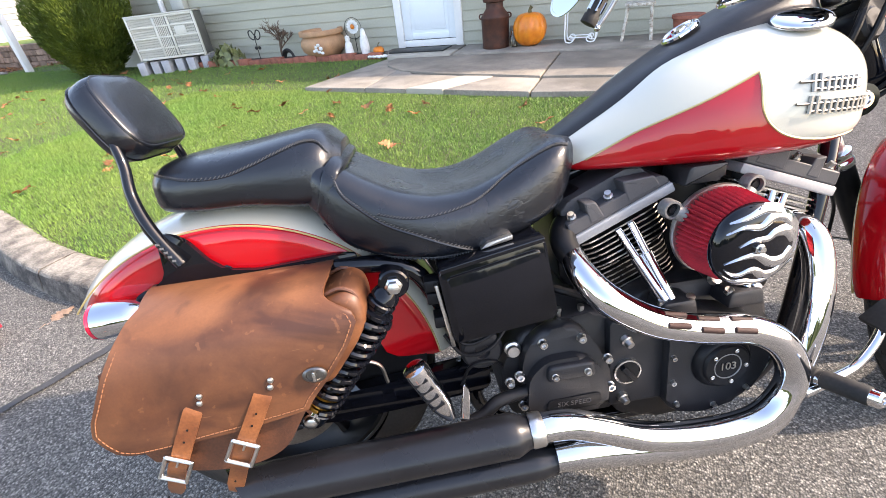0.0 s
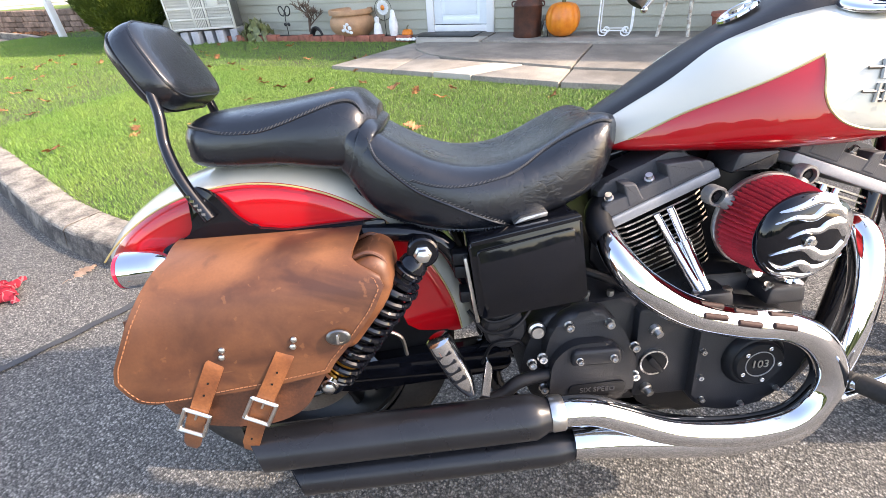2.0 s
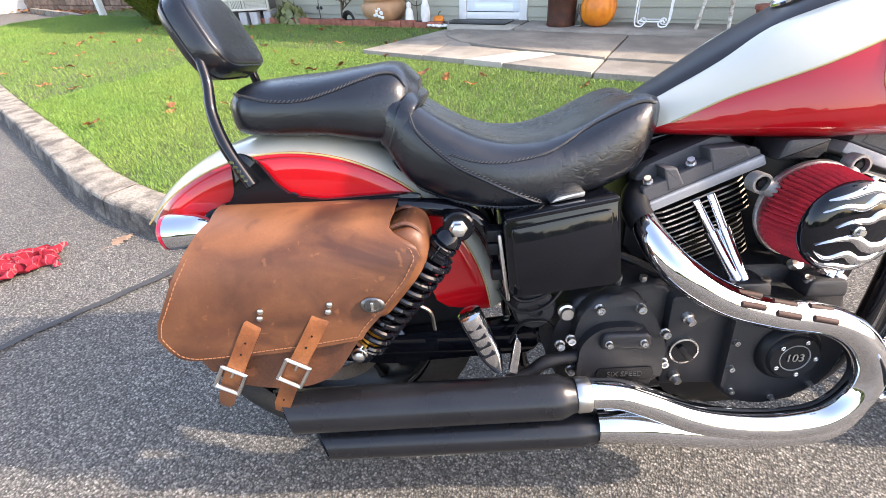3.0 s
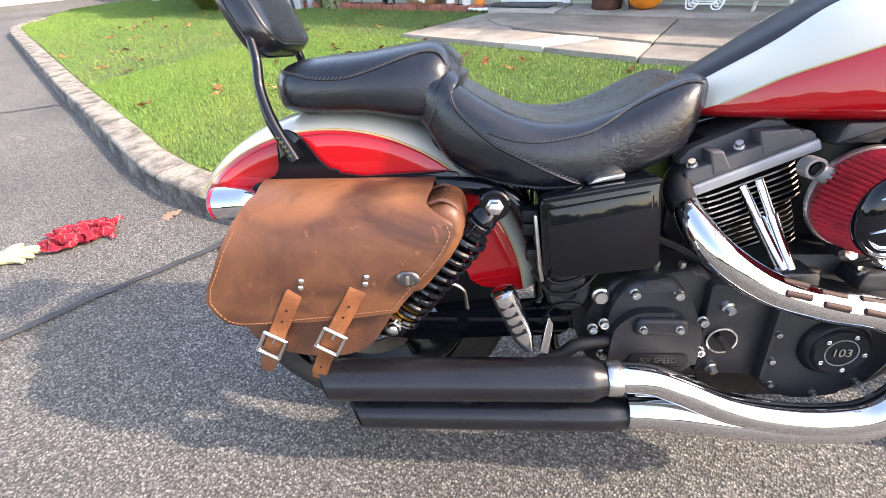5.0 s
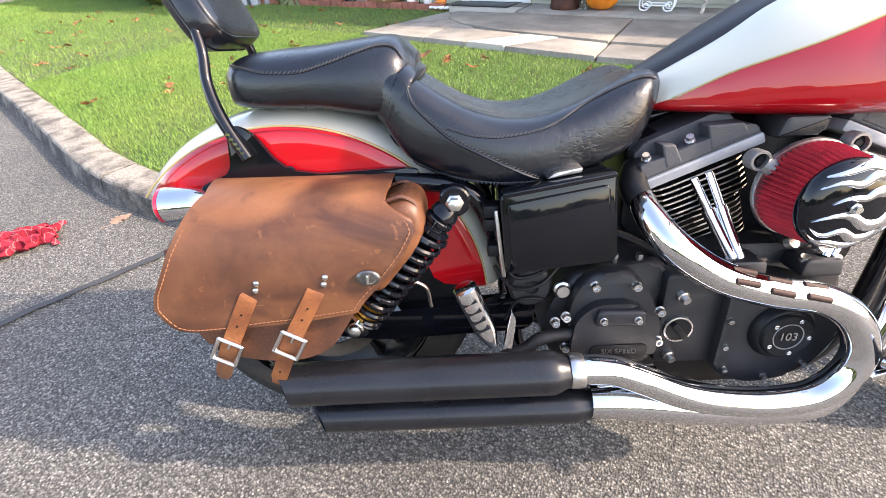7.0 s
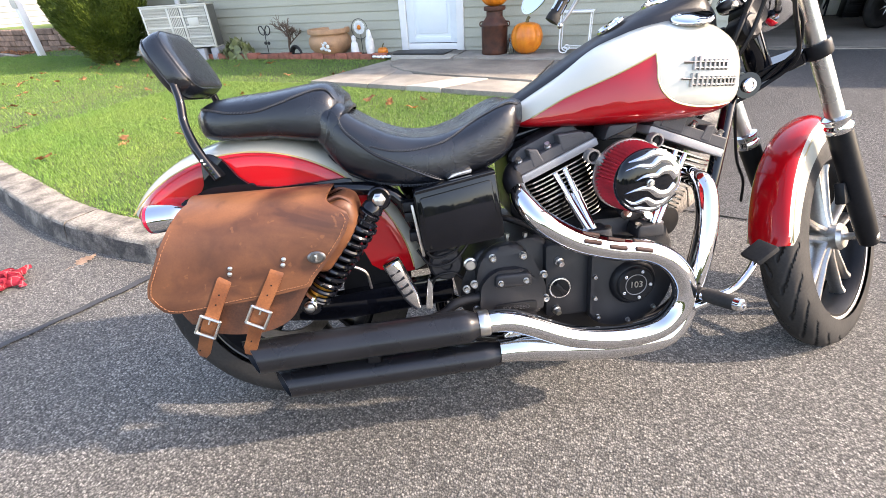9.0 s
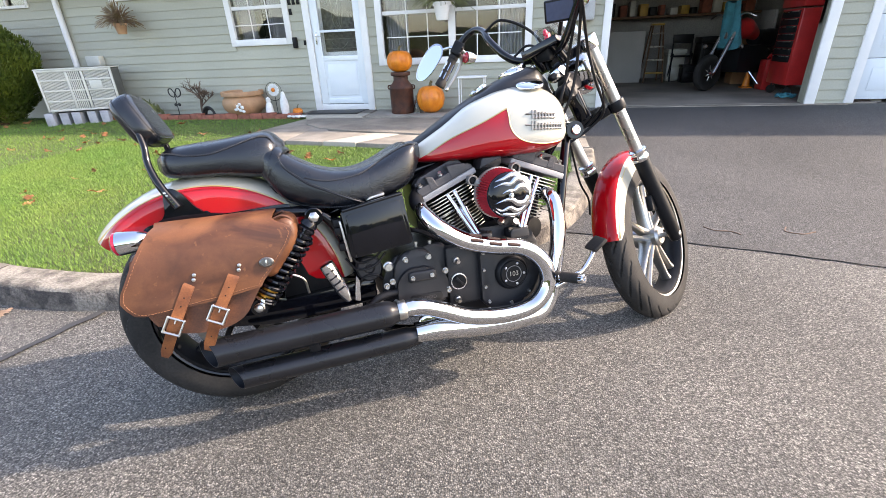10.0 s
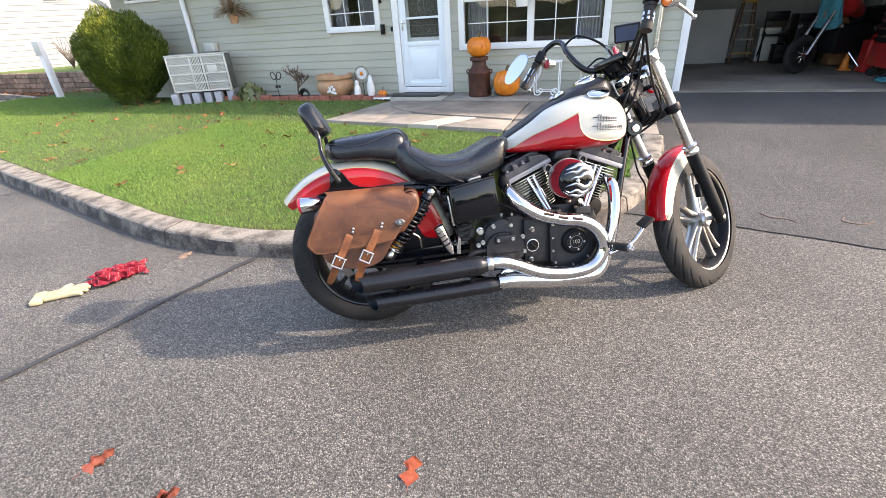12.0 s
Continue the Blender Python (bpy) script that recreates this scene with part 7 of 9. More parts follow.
for a, b in (((0.968, 0.331, 1.066), (0.9, 0.342, 0.957)), ((1.092, -0.415, 1.148), (1.068, -0.432, 1.065))):
    a, b = Vector(a), Vector(b)
    d = (b - a).normalized()
    L = (b - a).length
    bm = B()
    lathe(bm, a, d, [(0, 0.019), (0.01, 0.0195), (0.012, 0.0175), (L - 0.025, 0.0175), (L - 0.022, 0.02), (L - 0.002, 0.0205), (L, 0.012), (L, 0)], 22)
    gr = part("grip", bm, M["rubber"], bar, "rubber grip with chrome bands")
    u, w = frame_of(d)
    for k in range(6):
        an = math.tau * k / 6
        o = (u * math.cos(an) + w * math.sin(an)) * 0.0165
        bm = B()
        tube(bm, [a + d * 0.03 + o, a + d * (L * 0.48) + o], 0.0042, 8)
        tube(bm, [a + d * (L * 0.54) + o, a + d * (L - 0.032) + o], 0.0042, 8)
        part("chrome_band", bm, M["chrome"], gr)
    bm = B()
    box(bm, (-0.021, -0.024, -0.026), (0.021, 0.024, 0.026), 0.007, Matrix.Translation(a - d * 0.03) @ Vector((0, 0, 1)).rotation_difference(d).to_matrix().to_4x4())
    sw = part("switch_housing", bm, M["satin"], bar)
    for k in range(4):
        bm = B()
        p = a - d * (0.015 + 0.011 * k) + u * 0.022 * (1 if k % 2 else -1) + w * 0.012
        sphere(bm, p, 0.0065, seg=8)
        part("button", bm, M["black"], sw)
    fw = Vector((0.86, 0.5, 0.0)) if a.y > 0 else Vector((0.6, -0.75, 0.1))
    bm = B()
    p0 = a - d * 0.012 + fw * 0.026
    dl = d if a.y > 0 else Vector((0.86, 0.1, -0.45)).normalized()
    fl = fw if a.y > 0 else Vector((0, 0, 0.4))
    tube(bm, [p0, p0 + dl * 0.03 + fl * 0.03, p0 + dl * 0.09 + fl * 0.035, p0 + dl * 0.15 + fl * 0.025], [0.008, 0.0075, 0.006, 0.0045], 10, 5)
    sphere(bm, p0 + dl * 0.152 + fl * 0.024, 0.0085, seg=10)
    part("hand_lever", bm, M["steel"], bar)
    bm = B()
    lathe(bm, a - d * 0.03 + fw * 0.05 + Vector((0.01, 0, -0.03)), (-0.9, -0.3, 0.05), [(-0.03, 0.004), (-0.025, 0.018), (0, 0.024), (0.014, 0.0245), (0.016, 0.021)], 22)
    tl = part("turn_lamp", bm, M["chrome"], bar)
    bm = B()
    lathe(bm, a - d * 0.03 + fw * 0.05 + Vector((0.01, 0, -0.03)) + Vector((-0.9, -0.3, 0.05)).normalized() * 0.015, (-0.9, -0.3, 0.05), [(0, 0.0215), (0.005, 0.018), (0.008, 0)], 22)
    part("lens", bm, M["orange_lens"] if a.y < 0 else M["red_lens"], tl)
    bm = B()
    tube(bm, [a - d * 0.03 + fw * 0.02, a - d * 0.03 + fw * 0.05 + Vector((0.01, 0, -0.02))], 0.006, 8)
    part("lamp_stem", bm, M["chrome"], tl)
# mirror on the left grip
mc = Vector((0.868, 0.345, 1.05))
nrm = Vector((-0.6, -0.72, 0.34)).normalized()
up = Vector((0.72, 0.0, 0.75))
up = (up - nrm * up.dot(nrm)).normalized()
rt = nrm.cross(up)


def oval(k, off):
    pts = []
    for j in range(40):
        a = math.tau * j / 40
        c, s = math.cos(a), math.sin(a)
        pts.append(mc + rt * (0.037 * k * math.copysign(abs(c) ** 0.85, c) * (1 + 0.12 * s)) + up * (0.078 * k * math.copysign(abs(s) ** 0.85, s)) + nrm * off)
    return pts


bm = B()
rings(bm, [oval(0.3, -0.02), oval(0.8, -0.014), oval(1.0, -0.004), oval(1.02, 0.002), oval(0.94, 0.003), oval(0.93, 0.0005)])
mir = part("mirror", bm, M["chrome"], bar, "oval chrome mirror")
bm = B()
rings(bm, [oval(0.935, 0.0006), oval(0.93, 0.0014)])
part("mirror_glass", bm, M["mirror"], mir)
bm = B()
tube(bm, [(0.985, 0.33, 1.1), (0.95, 0.345, 1.1), (0.9, 0.352, 1.085), mc - nrm * 0.015], 0.005, 10, 5)
part("stem", bm, M["chrome"], mir)
# navigation screen
gm = Matrix.Translation((1.178, -0.12, 1.11)) @ Matrix.Rotation(radians(52), 4, "Z") @ Matrix.Rotation(radians(-14), 4, "Y")
bm = B()
box(bm, (-0.01, -0.048, -0.033), (0.012, 0.048, 0.033), 0.005, gm)
nav = part("navigation_device", bm, M["satin"], bar, "small black navigation screen")
bm = B()
box(bm, (-0.0115, -0.041, -0.026), (-0.009, 0.041, 0.026), 0.0, gm)
part("display", bm, M["screen"], nav)
bm = B()
tube(bm, [gm @ Vector((0.01, 0, 0)), (1.2, -0.085, 1.08), (1.2, -0.06, 1.02)], 0.007, 10, 4)
part("mount", bm, M["satin"], nav)
# instrument and risers' clutter
bm = B()
box(bm, (-0.055, -0.05, -0.022), (0.05, 0.05, 0.022), 0.008, Matrix.Translation((1.205, 0.01, 1.01)) @ Matrix.Rotation(radians(18), 4, "Z") @ Matrix.Rotation(radians(-15), 4, "Y"))
inst = part("instrument", bm, M["satin"], bike, "small black instrument box")
bm = B()
box(bm, (-0.05, -0.042, 0.022), (0.045, 0.042, 0.025), 0.002, Matrix.Translation((1.205, 0.01, 1.01)) @ Matrix.Rotation(radians(18), 4, "Z") @ Matrix.Rotation(radians(-15), 4, "Y"))
part("face", bm, M["chrome"], inst)
bm = B()
for k in range(5):
    a = math.tau * k / 5
    sphere(bm, (1.175 + 0.006 * math.cos(a), -0.035 + 0.012 * math.sin(a * 1.3), 1.055 + 0.012 * math.sin(a)), 0.009, (1, 0.5, 1.2), 8)
part("red_bow", bm, M["red_lens"], inst, "small red bow")
for p, r in (((1.2, -0.055, 0.93), 0.022), ((1.23, -0.06, 0.87), 0.03), ((1.26, -0.03, 0.9), 0.035), ((1.24, 0.04, 0.85), 0.03)):
    bm = B()
    lathe(bm, p, (0.25, -1, 0.3), [(-0.03, r * 0.8), (-0.02, r), (0.02, r), (0.026, r * 0.8), (0.026, 0)], 20)
    part("switch_cup", bm, M["satin"] if r > 0.025 else M["chrome"], bike)
for pts, r in (([(1.05, 0.2, 1.12), (1.1, 0.15, 1.15), (1.2, 0.1, 1.09), (1.25, 0.05, 0.97), (1.26, 0.0, 0.87)], 0.005),
               ([(1.1, 0.06, 1.01), (1.14, 0.04, 1.04), (1.18, 0.02, 1.02), (1.2, 0.0, 0.95)], 0.004),
               ([(1.19, -0.2, 1.11), (1.21, -0.12, 1.0), (1.21, -0.08, 0.9), (1.2, -0.06, 0.82), (1.15, -0.05, 0.78)], 0.005),
               ([(1.18, -0.24, 1.14), (1.23, -0.14, 1.02), (1.24, -0.1, 0.92), (1.22, -0.09, 0.84), (1.19, -0.06, 0.76)], 0.005),
               ([(1.19, -0.22, 1.12), (1.26, -0.14, 1.0), (1.3, -0.12, 0.9), (1.36, -0.08, 0.8), (1.33, -0.03, 0.74), (1.26, -0.02, 0.7)], 0.005),
               ([(1.3, -0.1, 0.93), (1.33, -0.11, 0.88), (1.35, -0.09, 0.82), (1.34, -0.05, 0.78), (1.32, -0.03, 0.75)], 0.004),
               ([(1.25, -0.04, 0.7), (1.33, 0.03, 0.55), (1.4, 0.08, 0.47), (1.42, 0.1, 0.4)], 0.004),
               ([(1.24, -0.06, 0.93), (1.2, -0.09, 0.88), (1.19, -0.08, 0.82), (1.22, -0.05, 0.77)], 0.006)):
    bm = B()
    tube(bm, pts, r, 8, 7)
    part("cable", bm, M["satin"], bike)

# ---- by the house ----
M["fan_grey"] = mat("condenser_paint", (0.55, 0.55, 0.5), 0.5, 0.1, 0.08, 4, 60, 0.05)
M["block"] = mat("concrete_block", (0.36, 0.37, 0.4), 0.9, 0, 0.2, 7, 120, 0.4, 0.003, rand=0.1)
AM = Matrix.Translation((-6.567, 5.2, 0)) @ Matrix.Rotation(math.atan2(0.42, 0.867), 4, "Z")
AW, az0, az1 = 0.963, 0.335, 0.9
ac = thing("air_conditioner", "grey air conditioning unit raised on concrete blocks", "air conditioner", AM)
M["coil"] = mat("condenser_coil", (0.16, 0.165, 0.16), 0.6, 0.4, 0.2, 6, 200, 0.3)
bm = B()
box(bm, (0.01, 0.025, az0), (AW - 0.01, 0.34, az1 - 0.005), 0.01)
part("coil", bm, M["coil"], ac)
bm = B()
c1, c2 = AW * 0.4, AW * 0.6
for x0_, x1_, z0_, z1_ in ((0, 0.03, az0, az1), (AW - 0.03, AW, az0, az1), (0.031, AW - 0.031, az0, az0 + 0.028), (0.031, AW - 0.031, az1 - 0.028, az1), (c1 - 0.016, c1 + 0.016, az0 + 0.029, az1 - 0.029), (c2 - 0.016, c2 + 0.016, az0 + 0.029, az1 - 0.029)):
    box(bm, (x0_, 0, z0_), (x1_, 0.03, z1_), 0.004)
for k in (1, 2, 3):
    z = lerp(az0, az1, k / 4)
    for x0_, x1_ in ((0.031, c1 - 0.017), (c1 + 0.017, c2 - 0.017), (c2 + 0.017, AW - 0.031)):
        box(bm, (x0_, 0.002, z - 0.011), (x1_, 0.03, z + 0.011), 0.003)
part("grille_frame", bm, M["fan_grey"], ac)
x = 0.042
while x < AW - 0.04:
    wide = c1 < x < c2
    if abs(x - c1) > 0.02 and abs(x - c2) > 0.02:
        bm = B()
        w = 0.013 if wide else 0.0075
        box(bm, (x - w / 2, 0.008, az0 + 0.028), (x + w / 2, 0.022, az1 - 0.028))
        part("slat", bm, M["fan_grey"], ac)
    x += 0.024 if wide else 0.0145
bm = B()
box(bm, (c2 + 0.06, 0.001, 0.63), (c2 + 0.22, 0.012, 0.74), 0.003)
part("label_plate", bm, M["fan_grey"], ac)
bm = B()
box(bm, (-0.006, -0.006, az1 + 0.0005), (AW + 0.006, 0.35, az1 + 0.018), 0.006)
part("top_panel", bm, M["fan_grey"], ac)
for x in (0.02, AW - 0.06):
    bm = B()
    box(bm, (x, 0.03, az0 - 0.02), (x + 0.04, 0.33, az0 - 0.0005), 0.004)
    part("foot", bm, M["fan_grey"], ac)
for k, x in enumerate((-0.08, 0.1, 0.27, 0.46, 0.64, 0.84)):
    bm = B()
    p = AM @ Vector((x, 0, 0))
    box(bm, (x, 0.0 + 0.03 * (k % 2), lawn_z(p.x, p.y) - 0.02), (x + 0.11, 0.36, az0 - 0.021), 0.006, AM)
    tagged(part("concrete_block", bm, M["block"]), "grey concrete block under the air conditioner", "block", "blocks under the unit")
bm = B()
box(bm, (-6.45, WALL_Y - 0.12, 0.92), (-6.2, WALL_Y - 0.017, 1.06), 0.01)
solid("isolator_box", bm, M["fan_grey"], "grey electrical box on the siding", "electrical box")

# bush
M["bush"] = mat("conifer_green", (0.1, 0.135, 0.018), 0.55, 0, 0.3, 3, 40, 0.0, color2=(0.045, 0.075, 0.012), spec=0.25)
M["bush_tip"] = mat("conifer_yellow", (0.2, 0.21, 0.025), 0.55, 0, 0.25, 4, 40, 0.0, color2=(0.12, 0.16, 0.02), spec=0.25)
BC = Vector((-7.62, 5.3, 0.1))


def bush_r(th, ph):
    d = Vector((math.cos(th) * math.cos(ph), math.sin(th) * math.cos(ph), math.sin(ph)))
    n1 = noise.noise(d * 2.3) * 0.16 + noise.noise(d * 6) * 0.08
    return d, 1 + n1


rng = np.random.default_rng(11)
sets = {0: ([], []), 1: ([], [])}
for i in range(34000):
    th, u = rng.uniform(0, math.tau), rng.uniform(-0.95, 1)
    d, r = bush_r(th, math.asin(u))
    dep = 1 - 0.3 * rng.random() ** 2
    taper = 1 - 0.2 * max(0, -d.z)
    p = BC + Vector((d.x * 0.73 * r * dep * taper, d.y * 0.62 * r * dep * taper, 0.78 + d.z * 0.74 * r * dep))
    if p.y > WALL_Y - 0.03 and p.x > X0:
        continue
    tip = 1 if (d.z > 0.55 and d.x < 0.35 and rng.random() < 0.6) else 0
    up = (d * 0.7 + Vector((rng.normal() * 0.35, rng.normal() * 0.35, 0.9))).normalized()
    side = up.cross(Vector((rng.normal(), rng.normal(), rng.normal()))).normalized()
    L, w = rng.uniform(0.035, 0.075), rng.uniform(0.005, 0.01)
    V, Fc = sets[tip]
    k = len(V)
    V += [tuple(p), tuple(p + up * L * 0.5 + side * w), tuple(p + up * L), tuple(p + up * L * 0.5 - side * w)]
    Fc += [(k, k + 1, k + 2, k + 3)]
bush = thing("bush", "dense rounded evergreen bush with yellowing top", "bush", BC)
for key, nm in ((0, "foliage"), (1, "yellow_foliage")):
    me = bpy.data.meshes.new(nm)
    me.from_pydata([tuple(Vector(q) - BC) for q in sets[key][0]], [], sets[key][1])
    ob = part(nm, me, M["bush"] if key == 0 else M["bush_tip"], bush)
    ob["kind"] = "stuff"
bm = B()
loops = []
for i in range(13):
    ph = lerp(-1.5, 1.45, i / 12)
    lp = []
    for j in range(20):
        d, r = bush_r(math.tau * j / 20, ph)
        lp.append(Vector((d.x * 0.73, d.y * 0.62, 0)) * r * 0.72 + Vector((0, 0, 0.78 + d.z * 0.74 * r * 0.72)))
    loops.append(lp)
part("inner_foliage", rings(bm, loops), M["bush"], bush)
bm = B()
tube(bm, [(0, 0, -0.1), (0.02, 0, 0.25), (0, 0.03, 0.6)], [0.06, 0.05, 0.03], 10)
part("trunk", bm, mat("bark", (0.12, 0.08, 0.05), 0.9, 0, 0.4, 12, 80, 0.6, 0.01), bush)

# brick edging of the flower bed
M["brick"] = mat("red_brick", (0.3, 0.1, 0.065), 0.85, 0, 0.3, 14, 130, 0.4, 0.003, rand=0.2)
edge = thing("brick_edging", "row of red bricks edging the flower bed", "edging", kind="structure")
x = -5.95
k = 0
while x < -2.95:
    bm = B()
    y = 5.62 + 0.1 * (k % 2) * 0.05
    z = lawn_z(x, 5.6)
    box(bm, (x, y, z - 0.03), (x + 0.19, y + 0.09, z + 0.075 + 0.012 * math.sin(k * 2.1)), 0.006)
    part("brick", bm, M["brick"], edge)
    x += 0.196
    k += 1
bm = B()
box(bm, (-6.0, 5.7, 0.0), (-2.9, WALL_Y - 0.02, 0.175), 0.02)
solid("flower_bed", bm, mat("mulch", (0.06, 0.04, 0.03), 0.95, 0, 0.4, 20, 90, 0.9, 0.02), "dark mulched flower bed", "flower bed", "structure")

M["terracotta"] = mat("terracotta", (0.46, 0.26, 0.14), 0.7, 0, 0.2, 9, 120, 0.2, 0.002, color2=(0.36, 0.2, 0.11))
M["rust"] = mat("rusty_tin", (0.09, 0.03, 0.016), 0.6, 0.3, 0.4, 12, 120, 0.35, 0.003, color2=(0.045, 0.018, 0.012))
M["pumpkin"] = mat("pumpkin_skin", (0.72, 0.22, 0.015), 0.42, 0, 0.15, 12, 160, 0.12, 0.002, color2=(0.6, 0.15, 0.01))
M["stalk"] = mat("pumpkin_stalk", (0.12, 0.1, 0.04), 0.8, 0, 0.3, 20, 100, 0.4)
M["plaster"] = mat("white_plaster", (0.72, 0.72, 0.7), 0.7, 0, 0.1, 20, 150, 0.15)
M["leafy"] = mat("dull_leaf", (0.17, 0.18, 0.065), 0.5, 0, 0.3, 14, 90, 0.1, color2=(0.07, 0.09, 0.03), rand=0.25)
M["twig"] = mat("dry_twig", (0.13, 0.085, 0.06), 0.85, 0, 0.3, 20, 90, 0.2)
M["iron"] = mat("black_iron", (0.03, 0.03, 0.03), 0.5, 0.5, 0.2, 20, 90, 0.1)

bm = B()
px, py, pz = -3.8, 5.86, 0.172
lathe(bm, (px, py, pz), (0, 0, 1), [(0, 0.17), (0.02, 0.2), (0.1, 0.28), (0.17, 0.3), (0.23, 0.285), (0.265, 0.255), (0.28, 0.25), (0.285, 0.29), (0.33, 0.295), (0.345, 0.285), (0.34, 0.25), (0.3, 0.235)], 40)
pot = solid("planter_pot", bm, M["terracotta"], "large round ochre planter in the flower bed", "planter")
bm = B()
for i in range(9):
    a = i * 0.7
    sphere(bm, (px + 0.1 + 0.06 * math.cos(a * 2), py - 0.285, pz + 0.14 + 0.02 * i * 0.6 - 0.05), 0.022, (1.3, 0.4, 0.9), 8)
part("raised_flowers", bm, M["plaster"], pot)
bm = B()
lathe(bm, (px, py, pz + 0.29), (0, 0, 1), [(0, 0.24), (0.005, 0.0)], 24)
part("soil", bm, M["soil"], pot)


def pumpkin(c, r, h, label, ribs=11):
    bm = B()
    loops = []
    for i in range(17):
        t = math.pi * i / 16
        lp = []
        for j in range(66):
            a = math.tau * j / 66
            rr = r * (math.sin(t) ** 0.75 if 0 < i < 16 else 0.02) * (1 - 0.07 * abs(math.cos(a * ribs / 2)) ** 3)
            z = h * (0.5 - 0.5 * math.cos(t)) - h * 0.06 * max(0, -math.cos(t) - 0.8) * 3
            lp.append(Vector((math.cos(a) * rr, math.sin(a) * rr, z)))
        loops.append(lp)
    p = solid("pumpkin", rings(bm, loops), M["pumpkin"], label, "pumpkin", group="pumpkins", smooth=70)
    p.location = c
    bm = B()
    tube(bm, [(0, 0, h * 0.93), (0.005, 0, h + 0.02), (0.025, 0.005, h + 0.045)], [r * 0.14, r * 0.09, r * 0.1], 8, 3)
    part("stalk", bm, M["stalk"], p)
    return p


pumpkin((-2.91, 5.76, 0.18), 0.07, 0.1, "tiny orange pumpkin beside the door step", 9)
pumpkin((-0.95, 5.72, 0.2), 0.185, 0.345, "tall orange pumpkin standing on the patio")
pumpkin((-1.34, 5.72, 0.71), 0.165, 0.265, "orange pumpkin resting on a rusty milk can")
bm = B()
lathe(bm, (-1.34, 5.72, 0.2), (0, 0, 1), [(0, 0.148), (0.015, 0.155), (0.05, 0.152), (0.3, 0.155), (0.31, 0.16), (0.325, 0.157), (0.38, 0.115), (0.41, 0.095), (0.46, 0.095), (0.47, 0.125), (0.49, 0.128), (0.51, 0.125), (0.511, 0.0)], 40)
can = solid("milk_can", bm, M["rust"], "rusty brown milk can on the patio", "milk can")
for s in (-1, 1):
    bm = B()
    tube(bm, [(-1.34 + s * 0.125, 5.72, 0.55), (-1.34 + s * 0.175, 5.72, 0.545), (-1.34 + s * 0.18, 5.72, 0.51), (-1.34 + s * 0.15, 5.72, 0.5)], 0.008, 8, 4)
    part("handle", bm, M["rust"], can)
bm = B()
lathe(bm, (-1.13, 5.68, 0.2), (0, 0, 1), [(0, 0.04), (0.01, 0.042), (0.1, 0.036), (0.14, 0.018), (0.17, 0.016), (0.172, 0.01)], 18)
solid("glass_jar", bm, glass("jar_glass", (0.85, 0.88, 0.85), 0.05), "small clear glass jar beside the milk can", "jar")

# plain white figures
bm = B()
lathe(bm, (-3.33, 5.74, 0.18), (0, 0, 1), [(0, 0.075), (0.02, 0.075), (0.03, 0.06), (0.1, 0.05), (0.15, 0.045), (0.18, 0.025), (0.2, 0.032), (0.235, 0.03), (0.255, 0.0)], 16)
solid("garden_statue", bm, M["plaster"], "small white plaster garden statue on bricks", "statue")
bm = B()
lathe(bm, (-3.1, 5.76, 0.18), (0, 0, 1), [(0, 0.065), (0.015, 0.065), (0.02, 0.05), (0.1, 0.06), (0.18, 0.055), (0.25, 0.035), (0.28, 0.03), (0.31, 0.022), (0.325, 0.0)], 16)
solid("garden_statue", bm, M["plaster"], "slender white plaster statue by the door", "statue")
bm = B()
tube(bm, [(-3.27, 5.84, 0.1), (-3.27, 5.84, 0.5)], 0.005, 6)
dz = solid("garden_spinner", bm, M["iron"], "white daisy spinner in a wire hoop", "garden ornament")
for k in range(12):
    a = math.tau * k / 12
    bm = B()
    slab(bm, rounded([(-0.014, 0.03), (0.014, 0.03), (0.018, 0.085), (-0.018, 0.085)], 0.01, 3), -0.003, 0.003)
    bmesh.ops.transform(bm, matrix=Matrix.Translation((-3.27, 5.82, 0.52)) @ Matrix.Rotation(a, 4, "Y"), verts=bm.verts)
    part("petal", bm, M["plaster"], dz)
bm = B()
sphere(bm, (-3.27, 5.815, 0.52), 0.03, (1, 0.5, 1), 12)
part("flower_centre", bm, M["pumpkin"], dz)
bm = B()
tube(bm, [(-3.27 + math.cos(math.tau * i / 28) * 0.125, 5.825, 0.5 + math.sin(math.tau * i / 28) * 0.125) for i in range(29)], 0.004, 6)
part("hoop", bm, M["iron"], dz)
# leafy plant, dry shrub, iron ornament, wreath
plant = thing("leafy_plant", "broad-leaved green plant in the flower bed", "plant", (-5.42, 5.72, 0.12))
random.seed(5)
bm = B()
slab(bm, [(-0.042, 0), (-0.03, 0.05), (0, 0.085), (0.03, 0.05), (0.042, 0), (0.02, -0.03), (-0.02, -0.03)], -0.001, 0.001)
for v in bm.verts:
    v.co.y += 0.3 * v.co.x ** 2 * 12 + 0.6 * v.co.z ** 2
leaf_me = finish(bm, 40, "leaf")
leaf_me.materials.append(M["leafy"])
for k in range(75):
    th, ph = random.uniform(0, math.tau), random.uniform(0.05, 1.4)
    d = Vector((math.cos(th) * math.cos(ph) * 0.32, math.sin(th) * math.cos(ph) * 0.16, math.sin(ph) * 0.24))
    lf = new("leaf", leaf_me)
    lf.parent = plant
    lf.matrix_local = Matrix.Translation(d) @ Euler((random.uniform(-1.0, 0.4), random.uniform(-0.6, 0.6), th + 1.57)).to_matrix().to_4x4() @ Matrix.Scale(random.uniform(0.8, 1.35), 4)
bm = B()
